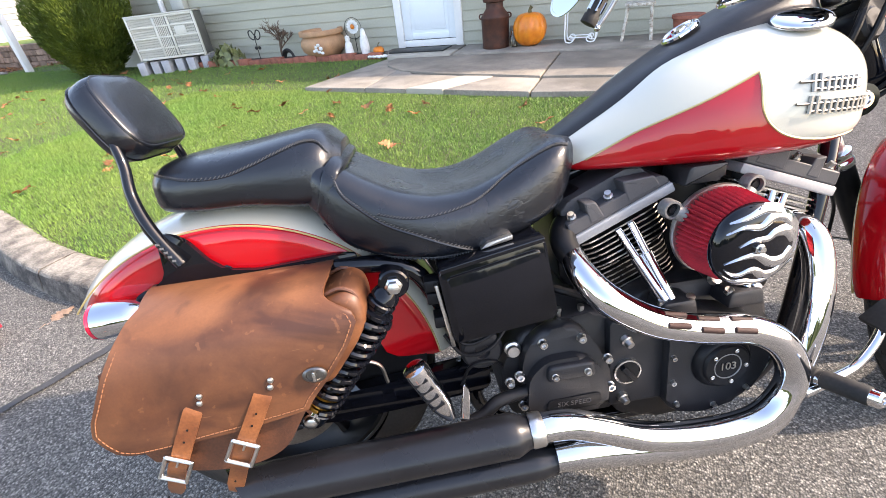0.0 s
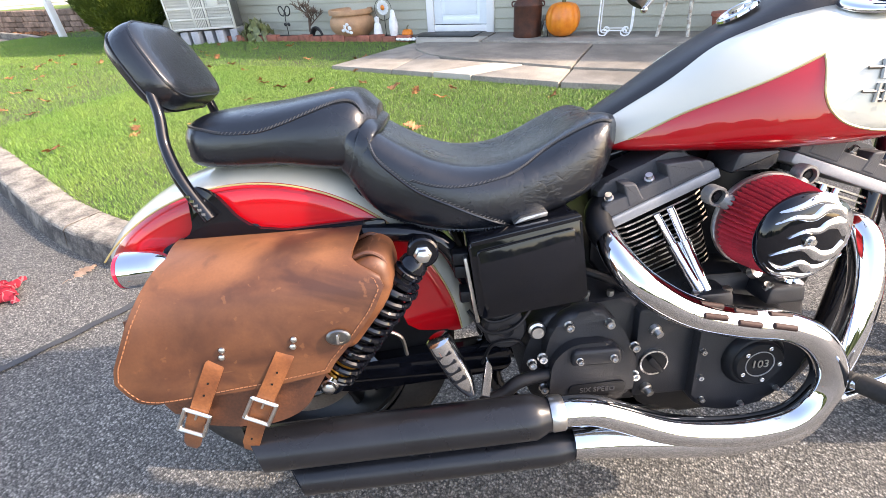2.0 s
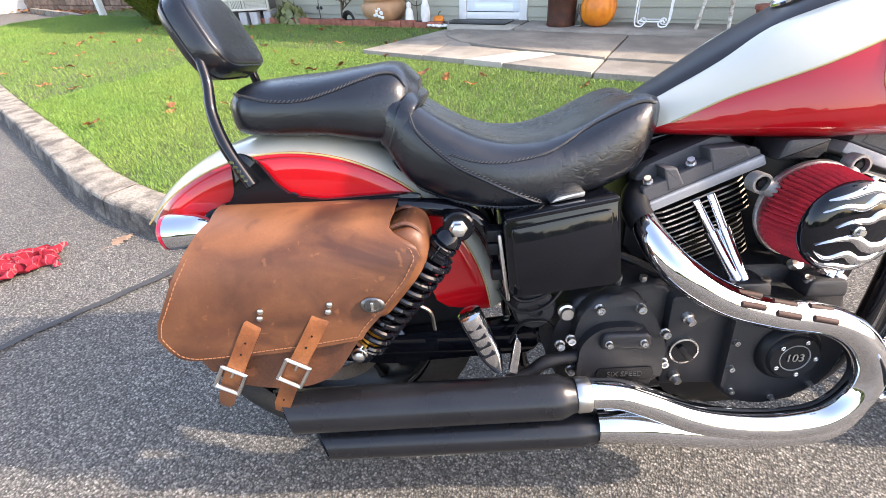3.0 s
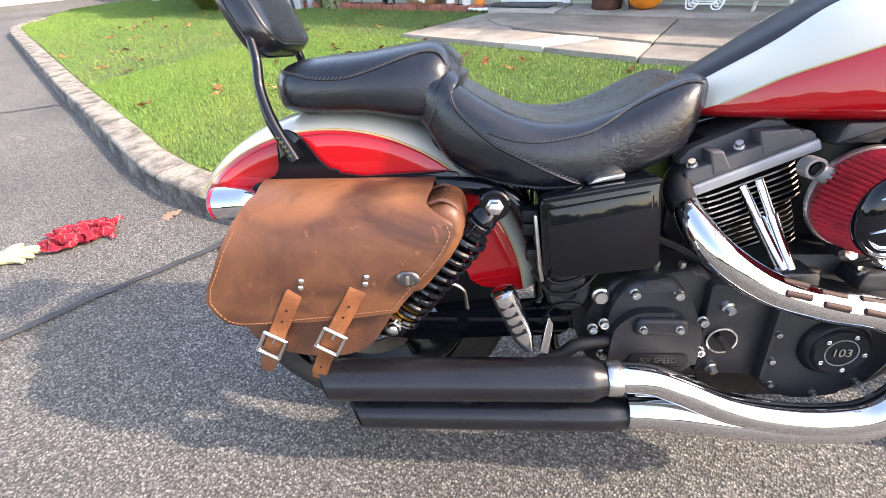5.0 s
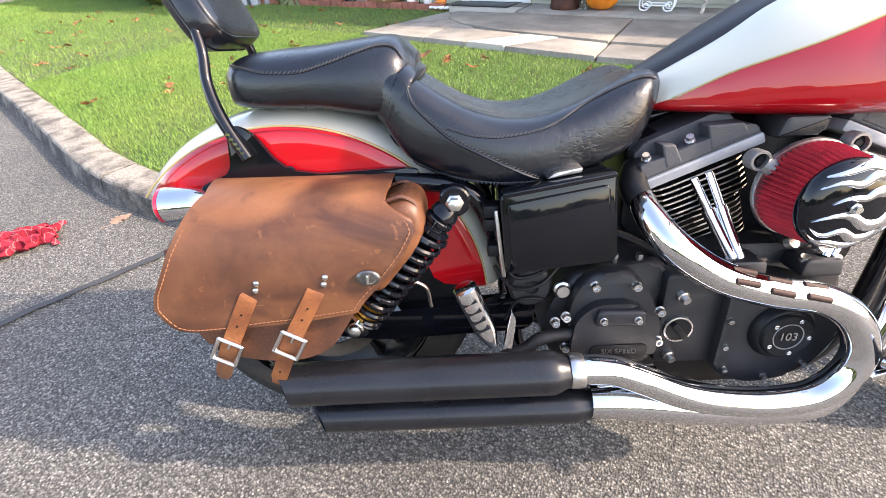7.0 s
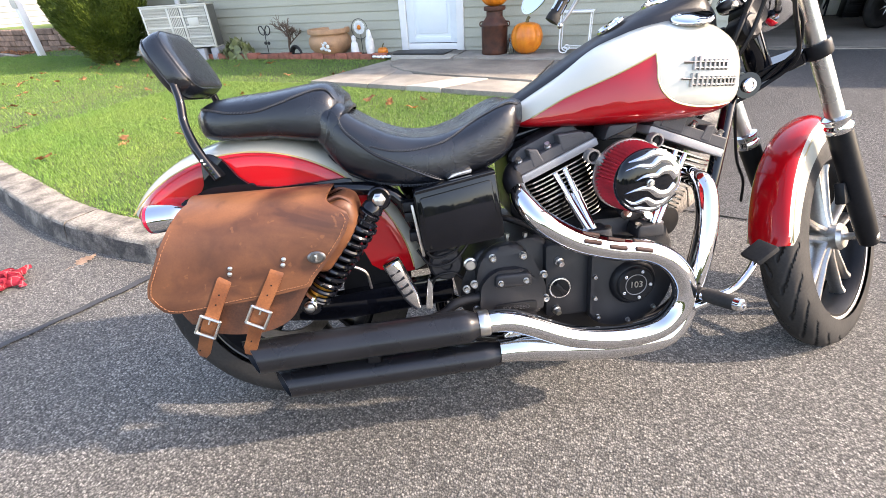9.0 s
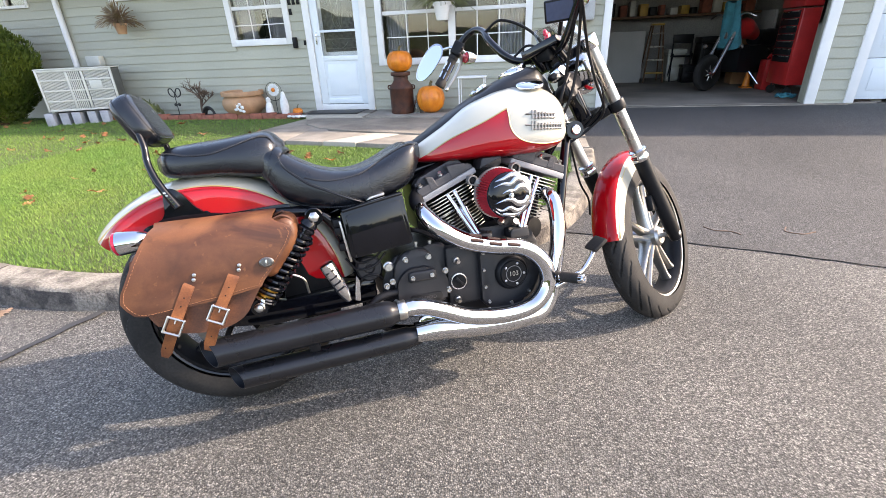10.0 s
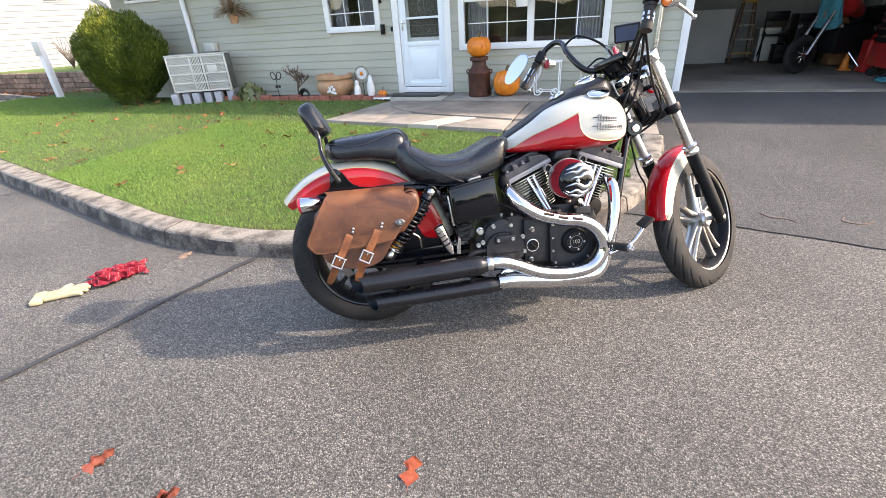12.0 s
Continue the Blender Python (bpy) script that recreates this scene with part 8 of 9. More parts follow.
for k in range(14):
    a = math.tau * k / 14
    tube(bm, [(0, 0, -0.02), (math.cos(a) * 0.1, math.sin(a) * 0.06, 0.1), (math.cos(a) * 0.22, math.sin(a) * 0.12, 0.17)], 0.004, 5, 3)
part("stem", bm, M["leafy"], plant)


def shrub(name, label, at, h, w, n, seed, m):
    random.seed(seed)
    t = thing(name, label, "shrub", at)
    bm = B()

    def grow(p, d, L, r, lv):
        q = p + d * L
        tube(bm, [p, p.lerp(q, 0.5) + Vector((random.uniform(-1, 1), random.uniform(-1, 1), 0)) * L * 0.1, q], [r, r * 0.8, r * 0.6], 5)
        if lv:
            for _ in range(n):
                e = (d + Vector((random.uniform(-w, w), random.uniform(-w, w), random.uniform(-0.3, 0.6)))).normalized()
                grow(q if random.random() < 0.6 else p.lerp(q, 0.6), e, L * random.uniform(0.45, 0.75), r * 0.6, lv - 1)
    grow(Vector((0, 0, -0.02)), Vector((0.05, 0, 1)), h * 0.45, h * 0.03, 3)
    part("branch", bm, m, t)
    return t


shrub("dry_shrub", "bare brown dry shrub in the flower bed", (-4.52, 5.84, 0.17), 0.6, 1.1, 6, 3, M["twig"])
bm = B()
tube(bm, [(-4.93, 5.84, 0.15), (-4.93, 5.84, 0.42), (-4.9, 5.84, 0.5)], 0.006, 6)
for s in (-1, 1):
    tube(bm, [(-4.92, 5.84, 0.5), (-4.92 + s * 0.05, 5.84, 0.57), (-4.92 + s * 0.1, 5.84, 0.55), (-4.92 + s * 0.09, 5.84, 0.48), (-4.92 + s * 0.03, 5.84, 0.45), (-4.92, 5.84, 0.5)], 0.008, 6, 4)
    sphere(bm, (-4.92 + s * 0.03, 5.84, 0.34), 0.03, (1, 0.3, 0.8), 8)
solid("garden_ornament", bm, M["iron"], "black iron butterfly stake in the bed", "garden ornament")
bm = B()
for k in range(3):
    tube(bm, [(-4.34 + math.cos(math.pi * i / 16) * (0.1 - 0.012 * k), 5.74 + 0.015 * k, 0.17 + math.sin(math.pi * i / 16) * (0.14 - 0.014 * k)) for i in range(17)], 0.017, 7)
solid("hose_coil", bm, M["iron"], "dark green coiled hose leaning in the bed", "hose")

# hanging baskets
def basket(name, label, c, r, h, m, dry, seed):
    t = thing(name, label, "hanging basket", c)
    bm = B()
    lathe(bm, (0, 0, 0), (0, 0, 1), [(0, r * 0.65), (0.005, r * 0.68), (h * 0.8, r * 0.95), (h * 0.82, r * 1.05), (h, r * 1.08), (h, r * 0.95), (h * 0.85, r * 0.9)], 24)
    part("pot", bm, m, t)
    random.seed(seed)
    bm = B()
    for _ in range(420):
        a, e = random.uniform(0, math.tau), random.uniform(0.1, 1.5)
        L = random.uniform(0.5, 1.25) * r * 3.3
        d = Vector((math.cos(a) * math.cos(e), math.sin(a) * math.cos(e), math.sin(e)))
        p = Vector((0, 0, h))
        tube(bm, [p, p + d * L * 0.55, p + d * L * 0.95 + Vector((0, 0, -0.35 * L * math.cos(e)))], [0.002, 0.002, 0.004], 4)
    part("foliage", bm, dry, t)
    bm = B()
    for k in range(3):
        a = math.tau * k / 3
        tube(bm, [(math.cos(a) * r, math.sin(a) * r, h), (0, 0, h + 0.5)], 0.003, 5)
    tube(bm, [(0, 0, h + 0.5), (0, 0, EAVE + 0.1 - c[2])], 0.003, 5)
    part("hanger", bm, M["steel"], t)
    return t


M["dry_green"] = mat("faded_foliage", (0.24, 0.17, 0.07), 0.8, 0, 0.3, 14, 80, 0.0, color2=(0.14, 0.08, 0.06))
basket("hanging_basket", "terracotta hanging pot with straggly fading plant", (-5.52, 5.85, 1.33), 0.085, 0.14, M["terracotta"], M["dry_green"], 2)
basket("hanging_basket", "white hanging pot with a small yellowing plant", (-0.78, 5.85, 1.29), 0.11, 0.2, M["trim"], M["leafy"], 4)

# bird house before the window, bottle by the milk can
bird = thing("bird_house", "small yellow wooden bird house hanging by the window", "bird house", (-3.572, 5.9, 1.771))
bm = B()
rings(bm, [[Vector((x, y, z)) for x, z in ((-0.055, 0), (0.055, 0), (0.055, 0.09), (0, 0.14), (-0.055, 0.09))] for y in (-0.04, 0.04)])
part("body", bm, mat("yellow_wood", (0.5, 0.3, 0.07), 0.7, 0, 0.2, 14, 120, 0.1), bird)
for sg in (-1, 1):
    bm = B()
    box(bm, (-0.045, -0.05, -0.004), (0.045, 0.05, 0.004), 0.002, Matrix.Translation((sg * 0.032, 0, 0.122)) @ Matrix.Rotation(sg * 0.74, 4, "Y"))
    part("roof", bm, M["terracotta"], bird)
bm = B()
lathe(bm, (0, -0.0405, 0.06), (0, -1, 0), [(0, 0.014), (0.001, 0.014), (0.001, 0)], 16)
part("hole", bm, M["satin"], bird)
bm = B()
tube(bm, [(0, 0, 0.14), (0, 0, 0.359)], 0.002, 5)
part("cord", bm, M["steel"], bird)
bm = B()
lathe(bm, (-1.17, 5.8, 0.2), (0, 0, 1), [(0, 0), (0, 0.036), (0.004, 0.04), (0.12, 0.04), (0.16, 0.018), (0.2, 0.016), (0.205, 0.018), (0.205, 0.012)], 20)
solid("glass_bottle", bm, mat("bottle_glass", (0.3, 0.28, 0.24), 0.1, 0, 0.1, 8, 90, 0.0, spec=0.6), "small dusty glass bottle beside the milk can", "bottle")

# stool, scrolled stand and planter on the patio
M["old_white"] = mat("flaking_white_paint", (0.6, 0.58, 0.52), 0.7, 0, 0.4, 30, 160, 0.3, 0.002, color2=(0.25, 0.2, 0.15))
bm = B()
box(bm, (0.02, 5.6, 0.52), (0.3, 5.86, 0.55), 0.01)
stool = solid("stool", bm, M["old_white"], "worn white wooden stool on the patio", "stool")
for x in (0.05, 0.27):
    for y in (5.63, 5.83):
        bm = B()
        s = 1 if x > 0.15 else -1
        tube(bm, [(x, y, 0.52), (x + s * 0.01, y, 0.4), (x + s * 0.03, y, 0.205)], [0.018, 0.014, 0.016], 8)
        part("leg", bm, M["old_white"], stool)
    bm = B()
    tube(bm, [(x, 5.64, 0.36), (x, 5.82, 0.36)], 0.009, 8)
    part("rung", bm, M["old_white"], stool)
bm = B()
for y in (5.66, 5.84):
    for s, xc in ((1, -0.56), (-1, -0.24)):
        pts = [(xc, y, 0.62), (xc, y, 0.4), (xc + s * 0.0, y, 0.28)]
        pts += [(xc + s * (0.055 - 0.055 * math.cos(t) * (1 - t / 9)), y, 0.25 - 0.045 * math.sin(t) * (1 - t / 9)) for t in (0.5 * i for i in range(1, 14))]
        tube(bm, pts, 0.007, 6, 3)
    tube(bm, [(-0.56, y, 0.62), (-0.24, y, 0.62)], 0.007, 6)
    tube(bm, [(-0.5, y, 0.26), (-0.3, y, 0.26)], 0.006, 6)
box(bm, (-0.58, 5.64, 0.62), (-0.22, 5.86, 0.635), 0.004)
solid("plant_stand", bm, M["trim"], "white scrolled iron plant stand on the patio", "plant stand")
bm = B()
lathe(bm, (0.62, 5.8, 0.2), (0, 0, 1), [(0, 0.1), (0.01, 0.105), (0.16, 0.135), (0.17, 0.15), (0.2, 0.15), (0.2, 0.13)], 28)
box(bm, (0.52, 5.7, 0.2), (0.72, 5.9, 0.205))
solid("flower_pot", bm, M["brick"], "faded brown flower pot against the siding", "flower pot")
bm = B()
box(bm, (-2.72, 5.66, 0.197), (-1.98, 5.98, 0.212), 0.004)
solid("door_mat", bm, M["iron"], "dark grey door mat on the step", "door mat")
bm = B()
random.seed(8)
for k in range(40):
    a, r = random.uniform(0, 6.28), random.uniform(0, 0.16)
    sphere(bm, (-2.86 + math.cos(a) * r, 5.62 + math.sin(a) * r * 0.7, 0.18), random.uniform(0.015, 0.03), (1, 1, 0.6), 6)
solid("pebbles", bm, M["plaster"], "small heap of pale pebbles by the step", "pebbles", "stuff")

# ---- in the garage ----
M["red_tin"] = mat("red_enamel", (0.42, 0.02, 0.02), 0.35, 0, 0.2, 6, 90, 0.05, coat=0.3)
bm = B()
box(bm, (3.62, 6.75, 0.34), (4.3, 7.3, 1.25), 0.01)
chest = solid("tool_chest", bm, M["red_tin"], "tall red rolling tool chest with black drawers", "tool chest")
for k in range(7):
    bm = B()
    box(bm, (3.605, 6.8, 0.62 + k * 0.088), (3.622, 7.25, 0.7 + k * 0.088), 0.004)
    dr = part("drawer", bm, M["satin"], chest)
    bm = B()
    box(bm, (3.596, 6.82, 0.685 + k * 0.088), (3.606, 7.23, 0.696 + k * 0.088), 0.002)
    part("drawer_pull", bm, M["steel"], dr)
for x, y in ((3.68, 6.8), (4.24, 6.8), (3.68, 7.25), (4.24, 7.25)):
    bm = B()
    lathe(bm, (x, y - 0.02, 0.255), (0, 1, 0), [(0, 0.03), (0, 0.055), (0.035, 0.055), (0.035, 0.03)], 16)
    tube(bm, [(x, y, 0.27), (x, y, 0.345)], 0.012, 8)
    part("castor", bm, M["rubber"], chest)
bm = B()
box(bm, (3.6, 6.72, 1.27), (4.3, 7.3, 1.75), 0.01)
solid("top_chest", bm, M["red_tin"], "red tool box standing on the tool chest", "tool box")
M["yellow"] = mat("ladder_yellow", (0.5, 0.3, 0.05), 0.5, 0, 0.2, 10, 90, 0.05)
bm = B()
lx, ly = 2.5, 9.15
lad = thing("step_ladder", "wooden step ladder standing in the garage", "ladder", (lx, ly, 0.2))
M["ladder_wood"] = mat("ladder_wood", (0.14, 0.07, 0.035), 0.7, 0, 0.3, 9, 80, 0.1)
for s in (-1, 1):
    bm = B()
    box(bm, (-0.012, -0.02, 0), (0.012, 0.02, 0.98), 0.003, Matrix.Translation((s * 0.17, 0, 0)) @ Matrix.Rotation(radians(-s * 5), 4, "Y") @ Matrix.Rotation(radians(-10), 4, "X"))
    part("rail", bm, M["ladder_wood"], lad)
    bm = B()
    box(bm, (-0.01, -0.015, 0), (0.01, 0.015, 0.98), 0.003, Matrix.Translation((s * 0.17, 0.5, 0)) @ Matrix.Rotation(radians(-s * 5), 4, "Y") @ Matrix.Rotation(radians(10), 4, "X"))
    part("rear_rail", bm, M["ladder_wood"], lad)
for k in range(4):
    bm = B()
    z = 0.16 + 0.22 * k
    w = 0.165 - z * 0.085
    box(bm, (-w, z * 0.176 - 0.05, z), (w, z * 0.176 + 0.05, z + 0.022), 0.003)
    part("tread", bm, M["yellow"] if k == 0 else M["old_white"], lad)
bm = B()
box(bm, (-0.1, 0.12, 0.965), (0.1, 0.34, 0.995), 0.004)
part("cap", bm, M["yellow"], lad)
bm = B()
box(bm, (1.1, 9.3, 0.2), (2.3, 9.35, 1.08), 0.004)
solid("white_panel", bm, M["drywall"], "large pale board leaning in the garage", "board")
# second motorcycle under a teal cloth
m2 = thing("parked_motorcycle", "dark motorcycle under a teal cloth in the garage", "motorcycle", Matrix.Translation((2.92, 7.6, 0.2)) @ Matrix.Rotation(radians(34), 4, "Z"))
for x in (0.0, 1.45):
    bm = B()
    lathe(bm, (x, -0.05, 0.26), (0, 1, 0), [(0, 0.19), (0.008, 0.238), (0.04, 0.26), (0.06, 0.26), (0.092, 0.238), (0.1, 0.19), (0.0, 0.19)], 36)
    w2 = part("wheel", bm, M["rubber"], m2)
    for k in range(7):
        bm = B()
        a = math.tau * k / 7
        tube(bm, [(x, -0.05, 0.26), (x + math.cos(a) * 0.2, -0.036, 0.26 + math.sin(a) * 0.2)], 0.009, 6)
        tube(bm, [(x, 0.05, 0.26), (x + math.cos(a) * 0.2, 0.036, 0.26 + math.sin(a) * 0.2)], 0.009, 6)
        part("spoke", bm, M["steel"], w2)
bm = B()
lathe(bm, (0, -0.09, 0.26), (0, 1, 0), [(0, 0.02), (0.01, 0.05), (0.17, 0.05), (0.18, 0.02)], 16)
part("hub", bm, M["chrome"], m2)
bm = B()
for s in (-1, 1):
    tube(bm, [(0, s * 0.1, 0.26), (0.28, s * 0.1, 0.78), (0.33, s * 0.1, 0.9)], 0.024, 10)
part("fork", bm, M["steel"], m2)
bm = B()
slab(bm, rounded([(0.4, 0.25), (1.0, 0.22), (1.1, 0.5), (0.9, 0.62), (0.4, 0.6)], 0.05, 4), -0.16, 0.16, 0.02)
part("engine", bm, M["satin"], m2)
bm = B()
tube(bm, [(0.3, 0, 0.8), (0.6, 0, 0.85), (0.9, 0, 0.74)], [0.08, 0.15, 0.07], 16, 6)
part("fuel_tank", bm, M["red_tin"], m2)
bm = B()
tube(bm, [(0.85, 0, 0.72), (1.2, 0, 0.7), (1.55, 0, 0.76)], [0.11, 0.14, 0.08], 14, 5)
part("seat", bm, M["satin"], m2)
bm = B()
tube(bm, [(0.32, -0.36, 1.0), (0.28, -0.2, 1.05), (0.33, 0, 0.95), (0.28, 0.2, 1.05), (0.32, 0.36, 1.0)], 0.014, 10, 5)
part("handlebar", bm, M["chrome"], m2)
bm = B()
lathe(bm, (0.26, 0, 0.8), (-1, 0, 0.05), [(-0.1, 0.03), (-0.05, 0.07), (0, 0.085), (0.01, 0.08), (0.02, 0.0)], 24)
part("headlamp", bm, M["chrome"], m2)
for s in (-1, 1):
    bm = B()
    lathe(bm, (0.22, s * 0.3, 0.62), (-1, 0, 0), [(-0.05, 0.01), (0, 0.035), (0.01, 0.0)], 14)
    part("turn_lamp", bm, M["chrome"], m2)
bm = B()
tube(bm, [(0.7, -0.15, 0.25), (0.75, -0.36, 0.02)], 0.012, 8)
part("side_stand", bm, M["chrome"], m2)
M["teal"] = mat("teal_cloth", (0.03, 0.2, 0.25), 0.85, 0, 0.25, 9, 160, 0.3, 0.003)
bm = B()
loops = []
for i in range(13):
    t = i / 12
    c = Vector((0.26 + 0.1 * t, 0, 1.2 - 0.62 * t))
    w = 0.1 + 0.06 * t
    loops.append([c + Vector((math.cos(a) * w * (0.7 + 0.12 * math.sin(a * 5 + t * 2)), math.sin(a) * w * (1 + 0.15 * math.sin(a * 7 + t * 3)), 0.02 * math.sin(a * 3))) for a in (math.tau * j / 40 for j in range(40))])
cloth = solid("cover_cloth", rings(bm, loops), M["teal"], "teal cloth draped over the parked motorcycle", "cloth")
cloth.matrix_world = m2.matrix_world.copy()
# shelf and clutter at the back
bm = B()
box(bm, (1.6, 9.75, 1.3), (4.3, 10.18, 1.34), 0.003)
solid("shelf", bm, M["ladder_wood"], "long wooden shelf on the garage wall", "shelf")
random.seed(21)
for k in range(14):
    x = 1.7 + k * 0.18
    w, h = random.uniform(0.08, 0.16), random.uniform(0.1, 0.3)
    bm = B()
    box(bm, (x, 9.8, 1.341), (x + w, 10.05, 1.341 + h), 0.012)
    tagged(part("storage_box", bm, [M["satin"], M["brick"], M["fan_grey"], M["yellow"]][k % 4]), "small storage box on the garage shelf", "box", "boxes on the shelf")
for x, y, w, d, h, m, nm, lb in ((2.98, 9.3, 0.35, 0.35, 0.8, "satin", "folding_chair", "dark folded chair in the garage"), (3.62, 8.6, 0.22, 0.3, 0.9, "terracotta", "cardboard_box", "tall brown cardboard box in the garage"),
                             (3.62, 7.95, 0.14, 0.14, 0.24, "pumpkin", "traffic_cone", "orange cone in the garage"), (3.7, 7.6, 0.16, 0.24, 0.42, "red_tin", "fuel_can", "red fuel can beside the tool chest")):
    bm = B()
    if nm == "traffic_cone":
        box(bm, (x - 0.075, y - 0.075, 0.2), (x + 0.075, y + 0.075, 0.22), 0.006)
        lathe(bm, (x, y, 0.225), (0, 0, 1), [(0, 0.055), (h, 0.016)], 20)
    elif nm == "folding_chair":
        for s in (-0.16, 0.16):
            tube(bm, [(x + s, y, 0.2), (x + s, y + 0.12, 0.2 + h)], 0.014, 8)
            tube(bm, [(x + s, y + 0.2, 0.2), (x + s, y - 0.02, 0.2 + h * 0.6)], 0.014, 8)
        box(bm, (x - 0.17, y - 0.03, 0.62), (x + 0.17, y + 0.2, 0.65), 0.008)
        box(bm, (x - 0.17, y + 0.08, 0.85), (x + 0.17, y + 0.11, 0.2 + h), 0.008)
    else:
        box(bm, (x, y, 0.2), (x + w, y + d, 0.2 + h), 0.015)
        if nm == "fuel_can":
            tube(bm, [(x + w / 2, y + 0.05, 0.2 + h), (x + w / 2, y + d / 2, 0.26 + h), (x + w / 2, y + d - 0.05, 0.2 + h)], 0.015, 8, 4)
    solid(nm, bm, M[m], lb, nm.replace("_", " "))
# dim clutter along the back wall
CLUTTER = [(2.78, 9.45, 0.3, 0.4, 0.55, "fan_grey", "storage_bin", "grey plastic storage bin in the garage"), (2.95, 9.0, 0.22, 0.26, 0.3, "satin", "crate", "dark crate on the garage floor"),
           (3.22, 9.1, 0.4, 0.4, 0.75, "satin", "cabinet", "low dark cabinet in the garage"), (3.25, 8.75, 0.2, 0.2, 0.34, "old_white", "bucket", "pale plastic bucket in the garage"),
           (3.95, 8.3, 0.35, 0.5, 1.1, "bare_wall", "wall_board", "pale board standing against the wall")]
for x, y, w, d, h, m, nm, lb in CLUTTER:
    bm = B()
    if nm == "bucket":
        lathe(bm, (x, y, 0.2), (0, 0, 1), [(0, 0), (0, w * 0.42), (h, w * 0.55), (h + 0.008, w * 0.58), (h, w * 0.52), (0.02, w * 0.4), (0.02, 0)], 24, False)
    elif nm == "wall_board":
        box(bm, (x, y, 0.2), (x + 0.035, y + d, 0.2 + h), 0.003)
    else:
        box(bm, (x, y, 0.2), (x + w, y + d, 0.2 + h * 0.86), 0.02)
        box(bm, (x - 0.012, y - 0.012, 0.2 + h * 0.862), (x + w + 0.012, y + d + 0.012, 0.2 + h), 0.012)
        for q in range(2):
            box(bm, (x + w * 0.15, y - 0.012, 0.26 + q * h * 0.38), (x + w * 0.85, y + 0.004, 0.26 + q * h * 0.38 + h * 0.3), 0.006)
    solid(nm, bm, M[m], lb, nm.replace("_", " "))
bm = B()
random.seed(3)
tube(bm, [(3.6 + 0.09 * math.cos(i * 0.55) + 0.02 * math.sin(i), 6.6 + 0.1 * math.sin(i * 0.55), 0.22 + 0.008 * (i % 5)) for i in range(50)], 0.008, 6, 2)
solid("hose", bm, M["teal"], "coiled blue hose on the garage floor", "hose")

# ---- far left: neighbouring white house, low wall, post ----
nb = thing("neighbour_house", "white sided house with a grey roof", "house", Matrix.Translation((-15.67, 7.99, 0.486)) @ Matrix.Rotation(radians(60), 4, "Z") @ Matrix.Scale(1.1, 4))
bm = B()
box(bm, (-9, 0, -0.6), (6.5, 6, 2.2))
part("wall", bm, M["white_siding"], nb)
k = 0
for k in range(17):
    z = 0.02 + k * 0.128
    bm = B()
    rings(bm, [[Vector((x, -0.001, z + 0.132)), Vector((x, -0.004, z + 0.132)), Vector((x, -0.018, z + 0.004)), Vector((x, -0.001, z))] for x in (-9, 6.5)])
    part("siding_board", bm, M["white_siding"], nb, smooth=0)
bm = B()
slab(bm, [(-0.22, 2.16), (3, 3.7), (6.6, 2.14), (6.6, 2.26), (3, 3.82), (-0.22, 2.28)], -9.6, 7.2, axis=0)
part("roof", bm, M["shingle"], nb)
bm = B()
box(bm, (-9.6, -0.3, 2.17), (7.2, -0.22, 2.27), 0.01)
part("gutter", bm, M["trim"], nb)
for x in (1.42, -3.6):
    bm = B()
    box(bm, (x - 0.32, -0.035, 1.62), (x + 0.32, 0.01, 1.87), 0.005)
    wf = part("window", bm, M["trim"], nb)
    for s in (0, 1):
        bm = B()
        box(bm, (x - 0.29 + 0.3 * s, -0.039, 1.645), (x - 0.01 + 0.3 * s, -0.03, 1.845))
        part("pane", bm, M["pane"], wf)
bm = B()
box(bm, (-1.0, -0.035, 0.85), (-0.3, 0.01, 1.5), 0.005)
wf = part("window", bm, M["trim"], nb)
bm = B()
box(bm, (-0.95, -0.039, 0.9), (-0.35, -0.03, 1.45))
part("pane", bm, M["pane"], wf)
bm = B()
tube(bm, [(0.6, 1.0, 2.7), (0.6, 1.0, 3.2)], 0.06, 12)
part("vent_pipe", bm, M["trim"], nb)
bm = B()
box(bm, (2.0, 0.85, 2.75), (2.25, 1.05, 2.9), 0.02)
part("roof_vent", bm, M["satin"], nb)
# raised lawn behind a low stone wall
bm = B()
u2 = Vector((1, 0, 0))
o2 = Vector((-12.0, 7.15, 0))
n2 = Vector((u2.y, -u2.x, 0))
c = [o2 - u2 * 7, o2 + u2 * 2.6, o2 + u2 * 2.6 - n2 * 3.4, o2 - u2 * 7 - n2 * 3.4]
rings(bm, [[Vector((p.x, p.y, -0.2)) for p in c], [Vector((p.x, p.y, 0.58)) for p in c]])
solid("bank", bm, mat("far_grass", (0.13, 0.2, 0.04), 0.9, 0, 0.3, 3, 60, 0.8, 0.02, color2=(0.09, 0.14, 0.03)), "raised strip of lawn before the white house", "lawn", "structure")
M["stone"] = mat("wall_stone", (0.3, 0.2, 0.145), 0.9, 0, 0.4, 9, 90, 0.8, 0.01, color2=(0.17, 0.115, 0.085), rand=0.3)
rw_ = thing("retaining_wall", "low retaining wall of brown stone blocks", "wall", kind="structure")
random.seed(9)
